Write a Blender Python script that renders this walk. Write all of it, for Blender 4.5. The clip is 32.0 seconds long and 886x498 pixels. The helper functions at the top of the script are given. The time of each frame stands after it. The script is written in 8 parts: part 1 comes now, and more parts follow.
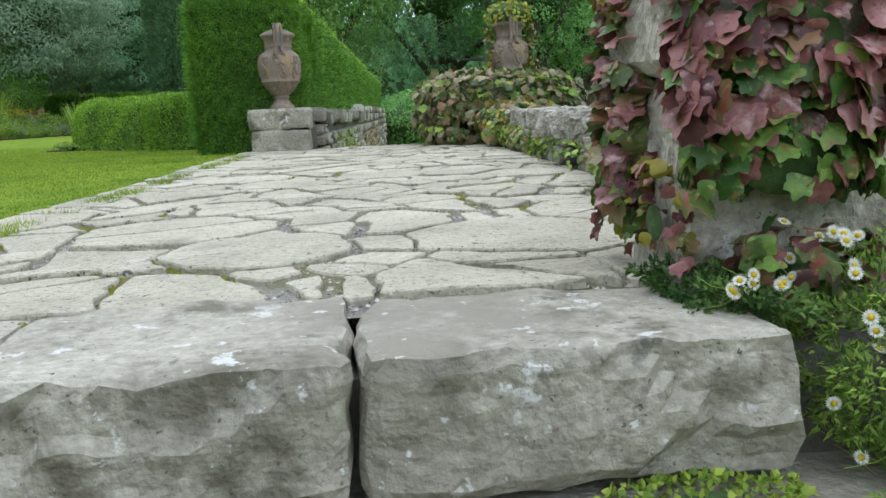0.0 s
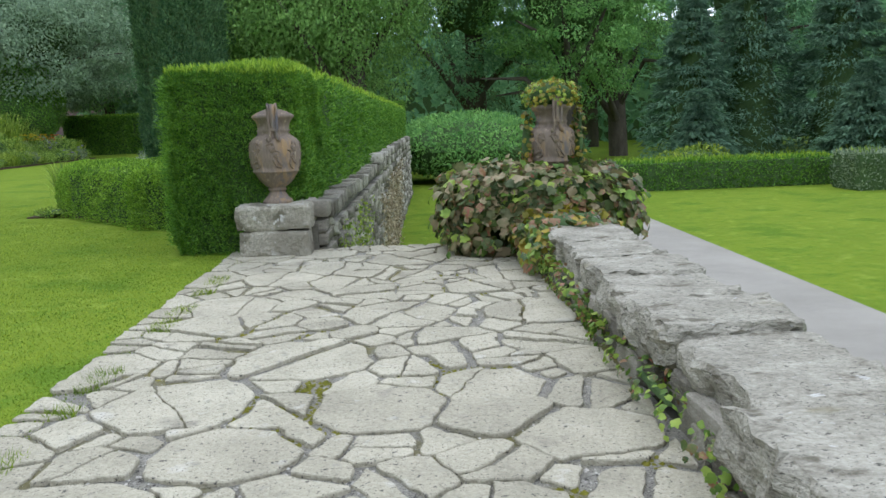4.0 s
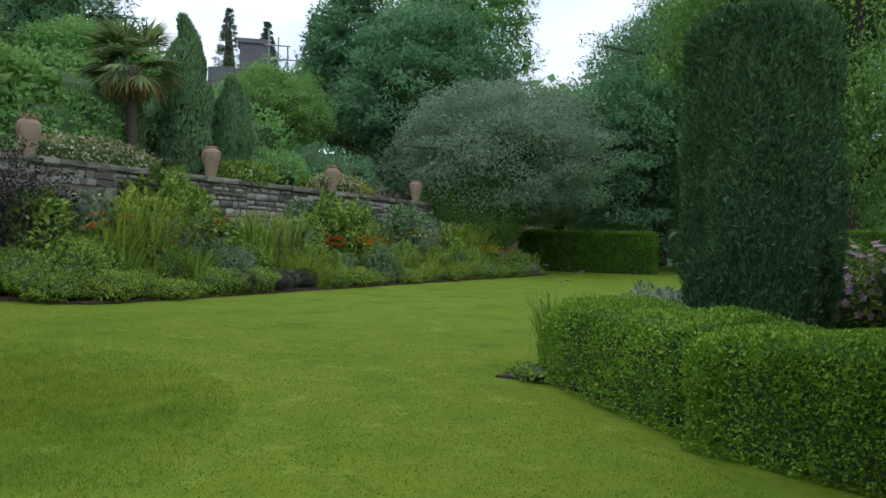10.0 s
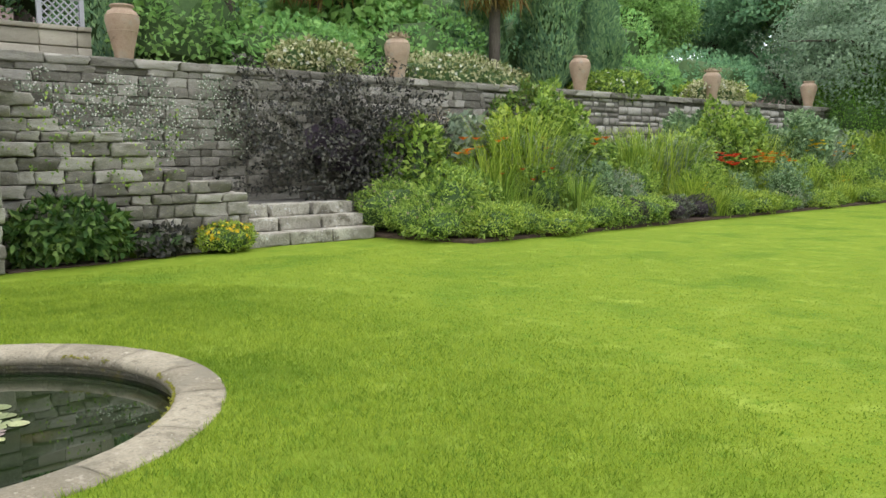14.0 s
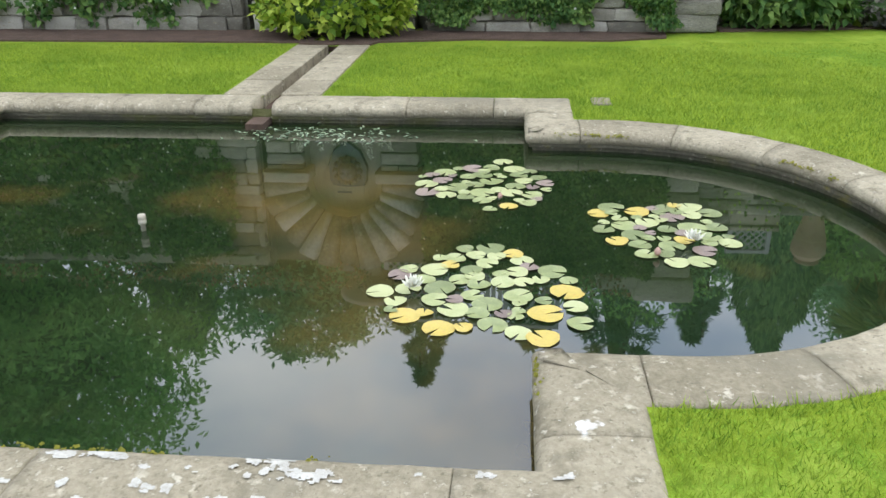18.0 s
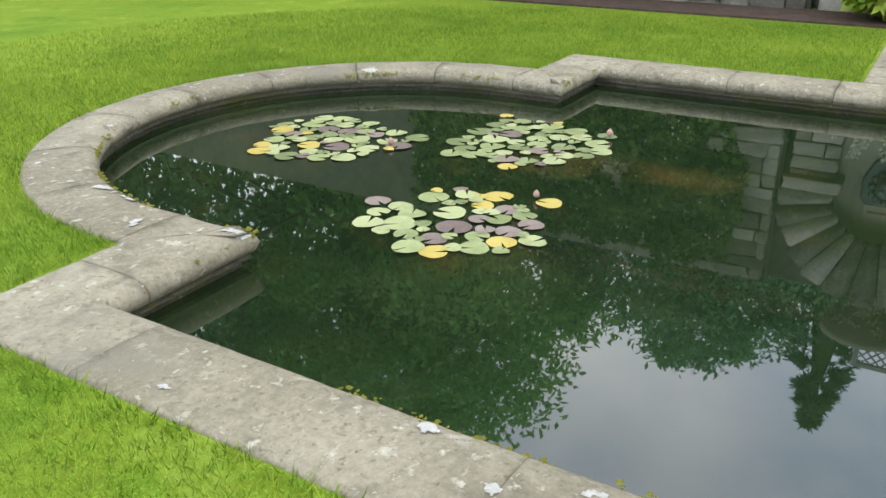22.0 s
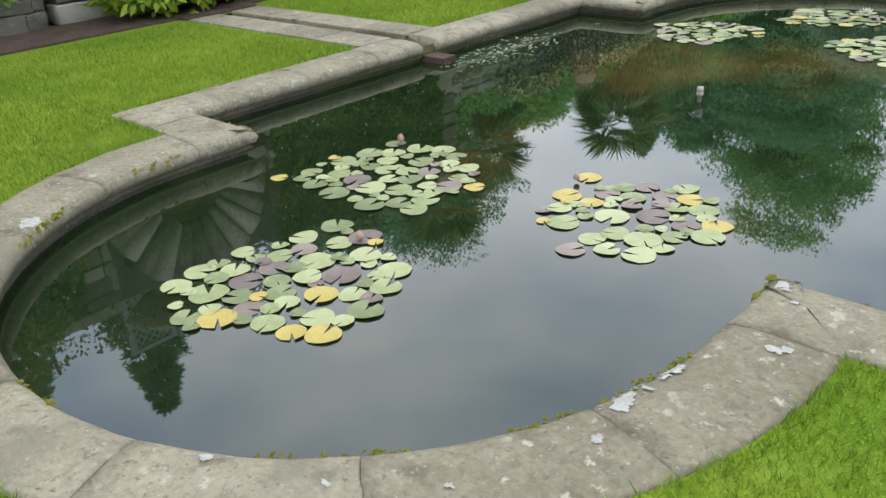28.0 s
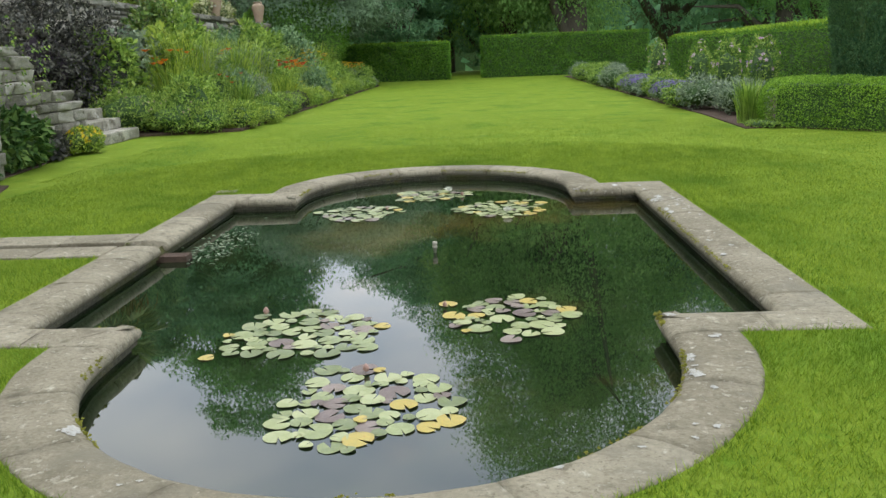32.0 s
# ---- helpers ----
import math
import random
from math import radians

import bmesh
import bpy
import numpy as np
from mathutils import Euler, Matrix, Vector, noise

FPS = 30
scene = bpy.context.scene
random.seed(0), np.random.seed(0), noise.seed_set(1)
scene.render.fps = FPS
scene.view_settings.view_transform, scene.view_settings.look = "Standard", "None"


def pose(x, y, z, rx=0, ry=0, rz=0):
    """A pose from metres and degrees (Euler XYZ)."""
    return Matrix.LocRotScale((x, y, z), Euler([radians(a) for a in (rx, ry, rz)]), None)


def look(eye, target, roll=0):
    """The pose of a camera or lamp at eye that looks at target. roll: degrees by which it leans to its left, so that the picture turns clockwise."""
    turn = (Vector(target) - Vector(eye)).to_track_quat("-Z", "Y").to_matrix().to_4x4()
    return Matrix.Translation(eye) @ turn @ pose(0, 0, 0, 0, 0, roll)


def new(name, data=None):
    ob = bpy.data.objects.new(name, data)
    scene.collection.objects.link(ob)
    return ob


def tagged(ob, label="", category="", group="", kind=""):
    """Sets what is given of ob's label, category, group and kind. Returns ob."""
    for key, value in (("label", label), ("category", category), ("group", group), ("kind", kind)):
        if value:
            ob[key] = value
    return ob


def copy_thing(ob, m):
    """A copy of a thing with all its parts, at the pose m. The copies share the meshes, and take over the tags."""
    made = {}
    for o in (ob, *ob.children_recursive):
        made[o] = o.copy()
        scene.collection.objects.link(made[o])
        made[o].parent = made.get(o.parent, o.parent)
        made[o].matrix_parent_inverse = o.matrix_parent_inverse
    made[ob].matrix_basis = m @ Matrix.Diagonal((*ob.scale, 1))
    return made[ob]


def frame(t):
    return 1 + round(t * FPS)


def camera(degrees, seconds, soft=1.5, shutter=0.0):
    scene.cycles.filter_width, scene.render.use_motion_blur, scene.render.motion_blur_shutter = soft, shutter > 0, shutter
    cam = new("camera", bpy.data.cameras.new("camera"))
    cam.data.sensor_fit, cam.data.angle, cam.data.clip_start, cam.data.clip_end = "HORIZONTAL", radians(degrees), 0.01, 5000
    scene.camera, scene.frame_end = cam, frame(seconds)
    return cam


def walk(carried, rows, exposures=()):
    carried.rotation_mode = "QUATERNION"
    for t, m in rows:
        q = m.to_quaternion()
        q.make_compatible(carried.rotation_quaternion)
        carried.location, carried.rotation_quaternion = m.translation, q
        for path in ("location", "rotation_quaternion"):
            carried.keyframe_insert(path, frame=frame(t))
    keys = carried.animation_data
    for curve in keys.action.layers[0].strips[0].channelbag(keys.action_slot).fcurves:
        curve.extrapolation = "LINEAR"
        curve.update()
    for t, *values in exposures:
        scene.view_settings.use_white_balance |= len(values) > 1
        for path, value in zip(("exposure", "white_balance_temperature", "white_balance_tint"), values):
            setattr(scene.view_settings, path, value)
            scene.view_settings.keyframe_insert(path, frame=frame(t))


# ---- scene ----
cam = camera(57.0, 32.0)
PATH = [
    (0, (4.733, -6.271, 0.368), (4.847, -4.495, 0.066), -2.6),
    (0.5, (4.746, -6.060, 0.443), (4.877, -4.278, 0.179), -2.5),
    (1, (4.793, -5.878, 0.572), (4.934, -4.096, 0.310), -2.5),
    (1.5, (4.793, -5.641, 0.642), (4.931, -3.860, 0.375), -2.0),
    (2, (4.785, -5.432, 0.759), (4.930, -3.652, 0.489), -2.0),
    (2.5, (4.803, -5.193, 0.877), (4.927, -3.413, 0.599), -2.4),
    (4.5, (4.885, -4.390, 1.202), (4.937, -2.607, 0.920), -1.9),
    (5, (4.849, -4.132, 1.210), (4.891, -2.348, 0.929), -2.0),
    (5.5, (4.783, -3.767, 1.169), (4.758, -1.981, 0.902), -1.7),
    (6, (4.717, -3.306, 1.138), (4.609, -1.322, 0.907), -0.5),
    (6.5, (4.667, -2.830, 1.115), (4.546, -0.838, 0.991), -0.6),
    (7, (4.532, -2.292, 1.172), (4.276, -0.310, 1.104), -0.3),
    (7.5, (4.323, -1.656, 1.169), (3.762, 0.263, 1.116), 1.3),
    (8, (4.004, -1.233, 1.191), (3.257, 0.621, 1.123), 1.1),
    (8.5, (3.625, -0.840, 1.176), (2.699, 0.931, 1.093), 2.1),
    (9, (3.186, -0.467, 1.208), (2.164, 1.251, 1.172), 2.5),
    (9.5, (2.782, -0.228, 1.231), (1.856, 1.544, 1.256), 1.7),
    (10, (2.400, 0.079, 1.212), (1.491, 1.860, 1.200), 1.4),
    (10.5, (2.015, 0.313, 1.205), (1.120, 2.102, 1.172), 1.1),
    (11, (1.569, 0.554, 1.203), (0.586, 2.295, 1.143), -0.0),
    (11.5, (1.221, 0.817, 1.192), (0.054, 2.439, 1.113), 0.4),
    (12, (0.984, 1.004, 1.157), (-0.144, 2.652, 1.039), 1.1),
    (12.5, (0.659, 1.192, 1.168), (-0.441, 2.856, 1.018), 0.6),
    (13, (0.307, 1.409, 1.155), (-0.824, 3.048, 0.968), 0.7),
    (13.5, (0.000, 1.556, 1.133), (-1.250, 3.101, 0.908), 0.9),
    (14, (-0.343, 1.644, 1.287), (-1.865, 2.923, 1.068), -0.6),
    (14.5, (-0.776, 1.865, 1.312), (-2.567, 2.738, 1.143), -1.6),
    (15, (-1.139, 1.957, 1.302), (-3.064, 2.487, 1.189), 0.4),
    (15.5, (-1.305, 2.008, 1.290), (-3.279, 2.298, 1.159), 0.9),
    (17.5, (-1.504, 1.631, 1.342), (-3.409, 1.460, 0.757), -0.0),
    (18, (-1.505, 1.603, 1.387), (-3.335, 1.443, 0.595), -0.5),
    (18.5, (-1.524, 1.542, 1.434), (-3.287, 1.352, 0.510), -1.5),
    (19, (-1.566, 1.406, 1.412), (-3.341, 1.077, 0.551), -1.2),
    (19.5, (-1.682, 1.142, 1.328), (-3.455, 0.669, 0.531), 0.5),
    (20, (-1.767, 0.931, 1.271), (-3.518, 0.445, 0.437), 0.8),
    (20.5, (-1.786, 0.626, 1.263), (-3.476, -0.049, 0.433), -2.0),
    (21, (-1.830, 0.370, 1.188), (-3.454, -0.456, 0.362), -2.8),
    (21.5, (-1.890, 0.038, 1.144), (-3.451, -0.912, 0.332), -1.7),
    (22, (-1.948, -0.243, 1.118), (-3.513, -1.187, 0.307), -0.2),
    (22.5, (-2.000, -0.577, 1.120), (-3.605, -1.458, 0.317), -0.6),
    (23, (-2.077, -0.918, 1.103), (-3.746, -1.657, 0.284), 0.7),
    (23.5, (-2.155, -1.248, 1.127), (-3.893, -1.805, 0.308), 1.0),
    (24, (-2.176, -1.628, 1.130), (-3.951, -1.992, 0.283), -0.5),
    (24.5, (-2.224, -1.977, 1.132), (-4.023, -2.127, 0.270), -1.5),
    (25, (-2.292, -2.346, 1.139), (-4.094, -2.226, 0.280), -1.2),
    (25.5, (-2.336, -2.750, 1.160), (-4.094, -2.395, 0.276), -1.3),
    (27.5, (-2.857, -4.174, 1.239), (-4.237, -3.039, 0.339), -2.5),
    (28, (-3.086, -4.482, 1.244), (-4.342, -3.197, 0.365), -3.8),
    (28.5, (-3.249, -4.778, 1.267), (-4.300, -3.303, 0.418), -4.2),
    (29, (-3.391, -5.116, 1.264), (-4.290, -3.540, 0.422), -5.2),
    (29.5, (-3.660, -5.404, 1.240), (-4.492, -3.776, 0.428), -5.7),
    (30, (-3.882, -5.665, 1.266), (-4.476, -3.907, 0.520), -4.3),
    (30.5, (-4.085, -5.912, 1.292), (-4.444, -4.068, 0.604), -3.6),
    (31, (-4.350, -6.018, 1.297), (-4.578, -4.130, 0.677), -3.4),
    (31.5, (-4.605, -6.126, 1.326), (-4.721, -4.206, 0.776), -3.2),
    (32, (-4.793, -6.262, 1.340), (-4.887, -4.318, 0.876), -2.3),
]
EXPOSURES = [(0, 0.2, 6500, 9), (1, 0.0, 6500, 10), (2, -0.03, 6500, 10), (5, 0.05, 6500, 10), (6, 0.0, 6500, 10), (7, 0.2, 6450, 10), (8, 0.2, 6500, 10), (9, 0.25, 6600, 10), (9.5, -0.15, 6600, 10), (10, -0.6, 6600, 10), (11, -0.2, 6800, 11), (11.5, 0.1, 6900, 11), (12.3, 0.27, 7200, 12), (13, 0.45, 7400, 13), (14, 0.52, 7300, 14), (15, 0.75, 7300, 15), (15.5, 0.85, 7300, 15), (18, 0.68, 6800, 11), (19, 0.5, 6700, 10), (20, 0.72, 6700, 10), (22, 0.62, 6800, 10), (25, 0.5, 6800, 9), (28, 0.33, 6800, 9), (30, 0.15, 6900, 9), (32, 0.2, 7000, 9)]
walk(cam, [(t, look(eye, target, roll)) for t, eye, target, roll in PATH], EXPOSURES)

# ---- world and light ----
world = bpy.data.worlds.new("overcast_sky")
scene.world = world
world.use_nodes = True
wn, wl = world.node_tree.nodes, world.node_tree.links
wn.clear()
w_out, w_bg = wn.new("ShaderNodeOutputWorld"), wn.new("ShaderNodeBackground")
w_sky = wn.new("ShaderNodeTexSky")
w_sky.sky_type = "NISHITA"
w_sky.sun_disc = False
w_sky.sun_elevation = radians(52)
w_sky.sun_rotation = radians(150)
w_mix, w_noise, w_ramp, w_map, w_co = (wn.new(k) for k in ("ShaderNodeMix", "ShaderNodeTexNoise", "ShaderNodeValToRGB", "ShaderNodeMapping", "ShaderNodeTexCoord"))
w_mix.data_type = "RGBA"
w_mix.inputs[0].default_value = 0.8
w_map.inputs["Scale"].default_value = (1.2, 1.2, 2.6)
w_noise.inputs["Scale"].default_value = 2.2
w_noise.inputs["Detail"].default_value = 5
w_ramp.color_ramp.elements[0].position, w_ramp.color_ramp.elements[0].color = 0.3, (4.6, 6.0, 8.6, 1)
w_ramp.color_ramp.elements[1].position, w_ramp.color_ramp.elements[1].color = 0.72, (12.4, 12.8, 13.6, 1)
wl.new(w_co.outputs["Generated"], w_map.inputs[0])
wl.new(w_map.outputs[0], w_noise.inputs["Vector"])
wl.new(w_noise.outputs[0], w_ramp.inputs[0])
wl.new(w_sky.outputs[0], w_mix.inputs[6])
wl.new(w_ramp.outputs[0], w_mix.inputs[7])
wl.new(w_mix.outputs[2], w_bg.inputs[0])
wl.new(w_bg.outputs[0], w_out.inputs[0])
w_bg.inputs[1].default_value = 0.20

sun = new("sun", bpy.data.lights.new("sun", "SUN"))
sun.data.energy, sun.data.angle, sun.data.color = 0.5, radians(14), (1.0, 0.96, 0.9)
sun.matrix_world = look((0, 0, 30), (9, 15.5, 0))
sun.rotation_euler = (radians(38), 0, radians(-150))


# ---- materials ----
def rgb(c):
    return (*c, 1.0)


def material(name, c1, c2, c3=None, scale=3.0, fine=40.0, rough=0.8, bump=0.3, island=0.0, obj=0.0, spec=0.3,
             translucent=0.0, metal=0.0, bump_scale=None, spots=None, stretch=(1, 1, 1), coords="Object"):
    """Two-scale noise over two or three base colours, with bump, piece variation, spots of lichen or leaf light."""
    m = bpy.data.materials.new(name)
    m.use_nodes = True
    n, l = m.node_tree.nodes, m.node_tree.links
    bs = n["Principled BSDF"]
    out = n["Material Output"]
    bs.inputs["Roughness"].default_value = rough
    bs.inputs["Metallic"].default_value = metal
    bs.inputs["Specular IOR Level"].default_value = spec
    co = n.new("ShaderNodeTexCoord")
    mp = n.new("ShaderNodeMapping")
    mp.inputs["Scale"].default_value = stretch
    if coords == "World":
        geo = n.new("ShaderNodeNewGeometry")
        l.new(geo.outputs["Position"], mp.inputs[0])
    else:
        l.new(co.outputs["Object"], mp.inputs[0])
    big, small = n.new("ShaderNodeTexNoise"), n.new("ShaderNodeTexNoise")
    for t, s, d in ((big, scale, 4), (small, fine, 6)):
        t.inputs["Scale"].default_value, t.inputs["Detail"].default_value = s, d
        t.inputs["Roughness"].default_value = 0.65
        l.new(mp.outputs[0], t.inputs["Vector"])
    ramp = n.new("ShaderNodeValToRGB")
    el = ramp.color_ramp.elements
    el[0].position, el[0].color = 0.3, rgb(c1)
    el[1].position, el[1].color = 0.7, rgb(c2)
    if c3:
        e = el.new(0.5)
        e.color = rgb(c3)
    mix = n.new("ShaderNodeMath")
    mix.operation = "MULTIPLY_ADD"
    mix.inputs[1].default_value = 0.5
    l.new(small.outputs[0], mix.inputs[0])
    half = n.new("ShaderNodeMath")
    half.operation = "MULTIPLY"
    half.inputs[1].default_value = 0.5
    l.new(big.outputs[0], half.inputs[0])
    l.new(half.outputs[0], mix.inputs[2])
    last = mix.outputs[0]
    if island:
        geo2 = n.new("ShaderNodeNewGeometry")
        a = n.new("ShaderNodeMath")
        a.operation = "MULTIPLY_ADD"
        a.inputs[1].default_value = island
        l.new(geo2.outputs["Random Per Island"], a.inputs[0])
        sh = n.new("ShaderNodeMath")
        sh.operation = "SUBTRACT"
        sh.inputs[1].default_value = island / 2
        l.new(last, sh.inputs[0])
        l.new(sh.outputs[0], a.inputs[2])
        last = a.outputs[0]
    if obj:
        oi = n.new("ShaderNodeObjectInfo")
        a = n.new("ShaderNodeMath")
        a.operation = "MULTIPLY_ADD"
        a.inputs[1].default_value = obj
        l.new(oi.outputs["Random"], a.inputs[0])
        sh = n.new("ShaderNodeMath")
        sh.operation = "SUBTRACT"
        sh.inputs[1].default_value = obj / 2
        l.new(last, sh.inputs[0])
        l.new(sh.outputs[0], a.inputs[2])
        last = a.outputs[0]
    l.new(last, ramp.inputs[0])
    color = ramp.outputs[0]
    for spot in spots or ():
        sc, lo, hi, sc_col = spot
        t = n.new("ShaderNodeTexNoise")
        t.inputs["Scale"].default_value, t.inputs["Detail"].default_value = sc, 5
        t.inputs["Roughness"].default_value = 0.6
        l.new(mp.outputs[0], t.inputs["Vector"])
        r = n.new("ShaderNodeMapRange")
        r.inputs[1].default_value, r.inputs[2].default_value = lo, hi
        l.new(t.outputs[0], r.inputs[0])
        mx = n.new("ShaderNodeMix")
        mx.data_type = "RGBA"
        mx.inputs[7].default_value = rgb(sc_col)
        l.new(r.outputs[0], mx.inputs[0])
        l.new(color, mx.inputs[6])
        color = mx.outputs[2]
    l.new(color, bs.inputs["Base Color"])
    if bump:
        b = n.new("ShaderNodeBump")
        b.inputs["Strength"].default_value = bump
        b.inputs["Distance"].default_value = 0.02
        if bump_scale:
            t = n.new("ShaderNodeTexNoise")
            t.inputs["Scale"].default_value, t.inputs["Detail"].default_value = bump_scale, 8
            l.new(mp.outputs[0], t.inputs["Vector"])
            l.new(t.outputs[0], b.inputs["Height"])
        else:
            l.new(mix.outputs[0], b.inputs["Height"])
        l.new(b.outputs[0], bs.inputs["Normal"])
    if translucent:
        tr, ms = n.new("ShaderNodeBsdfTranslucent"), n.new("ShaderNodeMixShader")
        ms.inputs[0].default_value = translucent
        l.new(color, tr.inputs[0])
        l.new(bs.outputs[0], ms.inputs[1])
        l.new(tr.outputs[0], ms.inputs[2])
        l.new(ms.outputs[0], out.inputs[0])
    return m


M = {}
M["lawn"] = material("lawn_grass", (0.108, 0.166, 0.013), (0.25, 0.308, 0.030), (0.170, 0.236, 0.020), scale=0.45, fine=85, rough=0.9, bump=0.5,
                     bump_scale=180, spec=0.1, coords="World", spots=[(2.6, 0.54, 0.72, (0.28, 0.36, 0.055)), (0.9, 0.50, 0.66, (0.092, 0.168, 0.012)), (6.0, 0.54, 0.72, (0.085, 0.180, 0.011)), (28.0, 0.52, 0.72, (0.105, 0.185, 0.013)), (120.0, 0.52, 0.64, (0.20, 0.34, 0.035))])
M["blade"] = material("grass_blade", (0.102, 0.190, 0.014), (0.375, 0.468, 0.054), (0.218, 0.318, 0.025), scale=0.8, fine=20, rough=0.6, bump=0, island=0.7, spec=0.3, translucent=0.5,
                      spots=[(0.85, 0.46, 0.68, (0.12, 0.215, 0.015)), (2.0, 0.52, 0.76, (0.33, 0.43, 0.06))])
M["soil"] = material("bed_soil", (0.035, 0.022, 0.015), (0.13, 0.085, 0.06), scale=6, fine=60, rough=0.95, bump=1.0)
M["grit"] = material("loose_grit", (0.085, 0.080, 0.070), (0.50, 0.475, 0.42), scale=3, fine=60, rough=0.95, bump=0, island=0.7)
M["joint"] = material("paving_joint", (0.13, 0.124, 0.104), (0.44, 0.42, 0.36), (0.28, 0.265, 0.225), scale=5, fine=150, rough=0.95, bump=1.0,
                      spots=[(120, 0.55, 0.64, (0.075, 0.07, 0.058)), (1.5, 0.50, 0.62, (0.165, 0.15, 0.055)), (26, 0.60, 0.70, (0.48, 0.46, 0.40)), (3.1, 0.66, 0.72, (0.36, 0.33, 0.035)), (160, 0.60, 0.68, (0.06, 0.058, 0.05))])
M["flag"] = material("limestone_flag", (0.28, 0.258, 0.195), (0.585, 0.545, 0.425), (0.435, 0.402, 0.305), scale=2.4, fine=60, rough=0.85, bump=1.0, obj=0.12, spec=0.22,
                     spots=[(14, 0.62, 0.74, (0.31, 0.295, 0.245)), (5.5, 0.62, 0.75, (0.60, 0.575, 0.50)), (3.0, 0.60, 0.72, (0.30, 0.275, 0.215)), (36, 0.635, 0.675, (0.11, 0.105, 0.088)), (80, 0.62, 0.665, (0.09, 0.085, 0.07)), (150, 0.61, 0.68, (0.17, 0.158, 0.125)), (9, 0.70, 0.73, (0.10, 0.096, 0.08))], bump_scale=38)
M["step"] = material("weathered_step_stone", (0.18, 0.168, 0.128), (0.60, 0.565, 0.46), (0.375, 0.35, 0.28), scale=3.5, fine=48, rough=0.9, bump=1.0,
                     spots=[(4.2, 0.53, 0.63, (0.165, 0.15, 0.11)), (9, 0.62, 0.645, (0.60, 0.59, 0.545)), (16, 0.61, 0.69, (0.17, 0.162, 0.134)), (60, 0.65, 0.70, (0.10, 0.097, 0.08)), (110, 0.65, 0.70, (0.11, 0.107, 0.088)), (1.6, 0.52, 0.62, (0.27, 0.25, 0.195)), (32, 0.66, 0.69, (0.55, 0.54, 0.49))], bump_scale=34)
M["slab"] = material("layered_parapet_stone", (0.15, 0.138, 0.108), (0.53, 0.50, 0.42), (0.33, 0.31, 0.25), scale=4.5, fine=55, rough=0.92, bump=1.0, stretch=(0.85, 1.2, 2.6),
                     spots=[(11, 0.67, 0.71, (0.60, 0.59, 0.55)), (7, 0.57, 0.66, (0.15, 0.135, 0.10)), (40, 0.60, 0.67, (0.085, 0.08, 0.065)), (90, 0.60, 0.68, (0.12, 0.115, 0.095)), (20, 0.68, 0.72, (0.55, 0.54, 0.50)), (2.5, 0.64, 0.74, (0.20, 0.175, 0.09))], bump_scale=26)
M["wet_stone"] = material("wet_mossy_stone", (0.040, 0.037, 0.024), (0.150, 0.135, 0.092), (0.085, 0.078, 0.052), scale=3.5, fine=40, rough=0.75, bump=0.9,
                          spots=[(2.4, 0.52, 0.66, (0.075, 0.075, 0.022)), (7, 0.60, 0.70, (0.13, 0.115, 0.03)), (24, 0.62, 0.70, (0.22, 0.205, 0.16))], bump_scale=30)
M["coping"] = material("pond_coping_stone", (0.155, 0.133, 0.085), (0.375, 0.332, 0.235), (0.26, 0.227, 0.157), scale=2.0, fine=50, rough=0.85, bump=0.5, obj=0.18,
                       spots=[(10, 0.62, 0.70, (0.44, 0.40, 0.30)), (5, 0.57, 0.72, (0.12, 0.103, 0.066)), (12, 0.55, 0.68, (0.15, 0.13, 0.085)), (24, 0.60, 0.70, (0.44, 0.40, 0.305)), (55, 0.58, 0.70, (0.14, 0.122, 0.08)), (1.7, 0.55, 0.7, (0.19, 0.17, 0.12)), (60, 0.68, 0.75, (0.5, 0.48, 0.42)), (2.4, 0.71, 0.74, (0.7, 0.69, 0.65))], bump_scale=45)
M["moss"] = material("moss", (0.08, 0.09, 0.012), (0.26, 0.24, 0.03), scale=8, fine=80, rough=1, bump=1)
M["rubble"] = material("grey_rubble_stone", (0.15, 0.138, 0.108), (0.46, 0.43, 0.36), (0.29, 0.268, 0.218), scale=3, fine=28, rough=0.9, bump=0.9, obj=0.45,
                       spots=[(6, 0.6, 0.74, (0.26, 0.22, 0.13)), (12, 0.65, 0.74, (0.48, 0.47, 0.43)), (4, 0.63, 0.74, (0.10, 0.115, 0.05))], bump_scale=20)
M["rubble_far"] = material("grey_rubble_far", (0.16, 0.148, 0.118), (0.50, 0.47, 0.40), (0.32, 0.298, 0.245), scale=3, fine=28, rough=0.9, bump=0.9, island=0.75,
                            spots=[(6, 0.6, 0.74, (0.26, 0.22, 0.13)), (4, 0.63, 0.74, (0.10, 0.115, 0.05))], bump_scale=20)
M["mortar"] = material("dark_wall_core", (0.08, 0.075, 0.06), (0.20, 0.19, 0.155), scale=5, fine=50, rough=0.95, bump=1)
M["render_stucco"] = material("niche_render", (0.30, 0.275, 0.215), (0.47, 0.44, 0.36), scale=2.0, fine=30, rough=0.9, bump=0.4, stretch=(1, 1, 0.35),
                              spots=[(3.5, 0.55, 0.75, (0.17, 0.155, 0.115))])
M["ashlar"] = material("buff_ashlar", (0.27, 0.245, 0.185), (0.46, 0.42, 0.33), scale=2.5, fine=40, rough=0.88, bump=0.5, obj=0.35,
                       spots=[(5, 0.6, 0.75, (0.17, 0.16, 0.13))])
M["lead"] = material("lead_mask", (0.05, 0.065, 0.07), (0.14, 0.165, 0.17), scale=8, fine=40, rough=0.55, bump=0.3, metal=0.4)
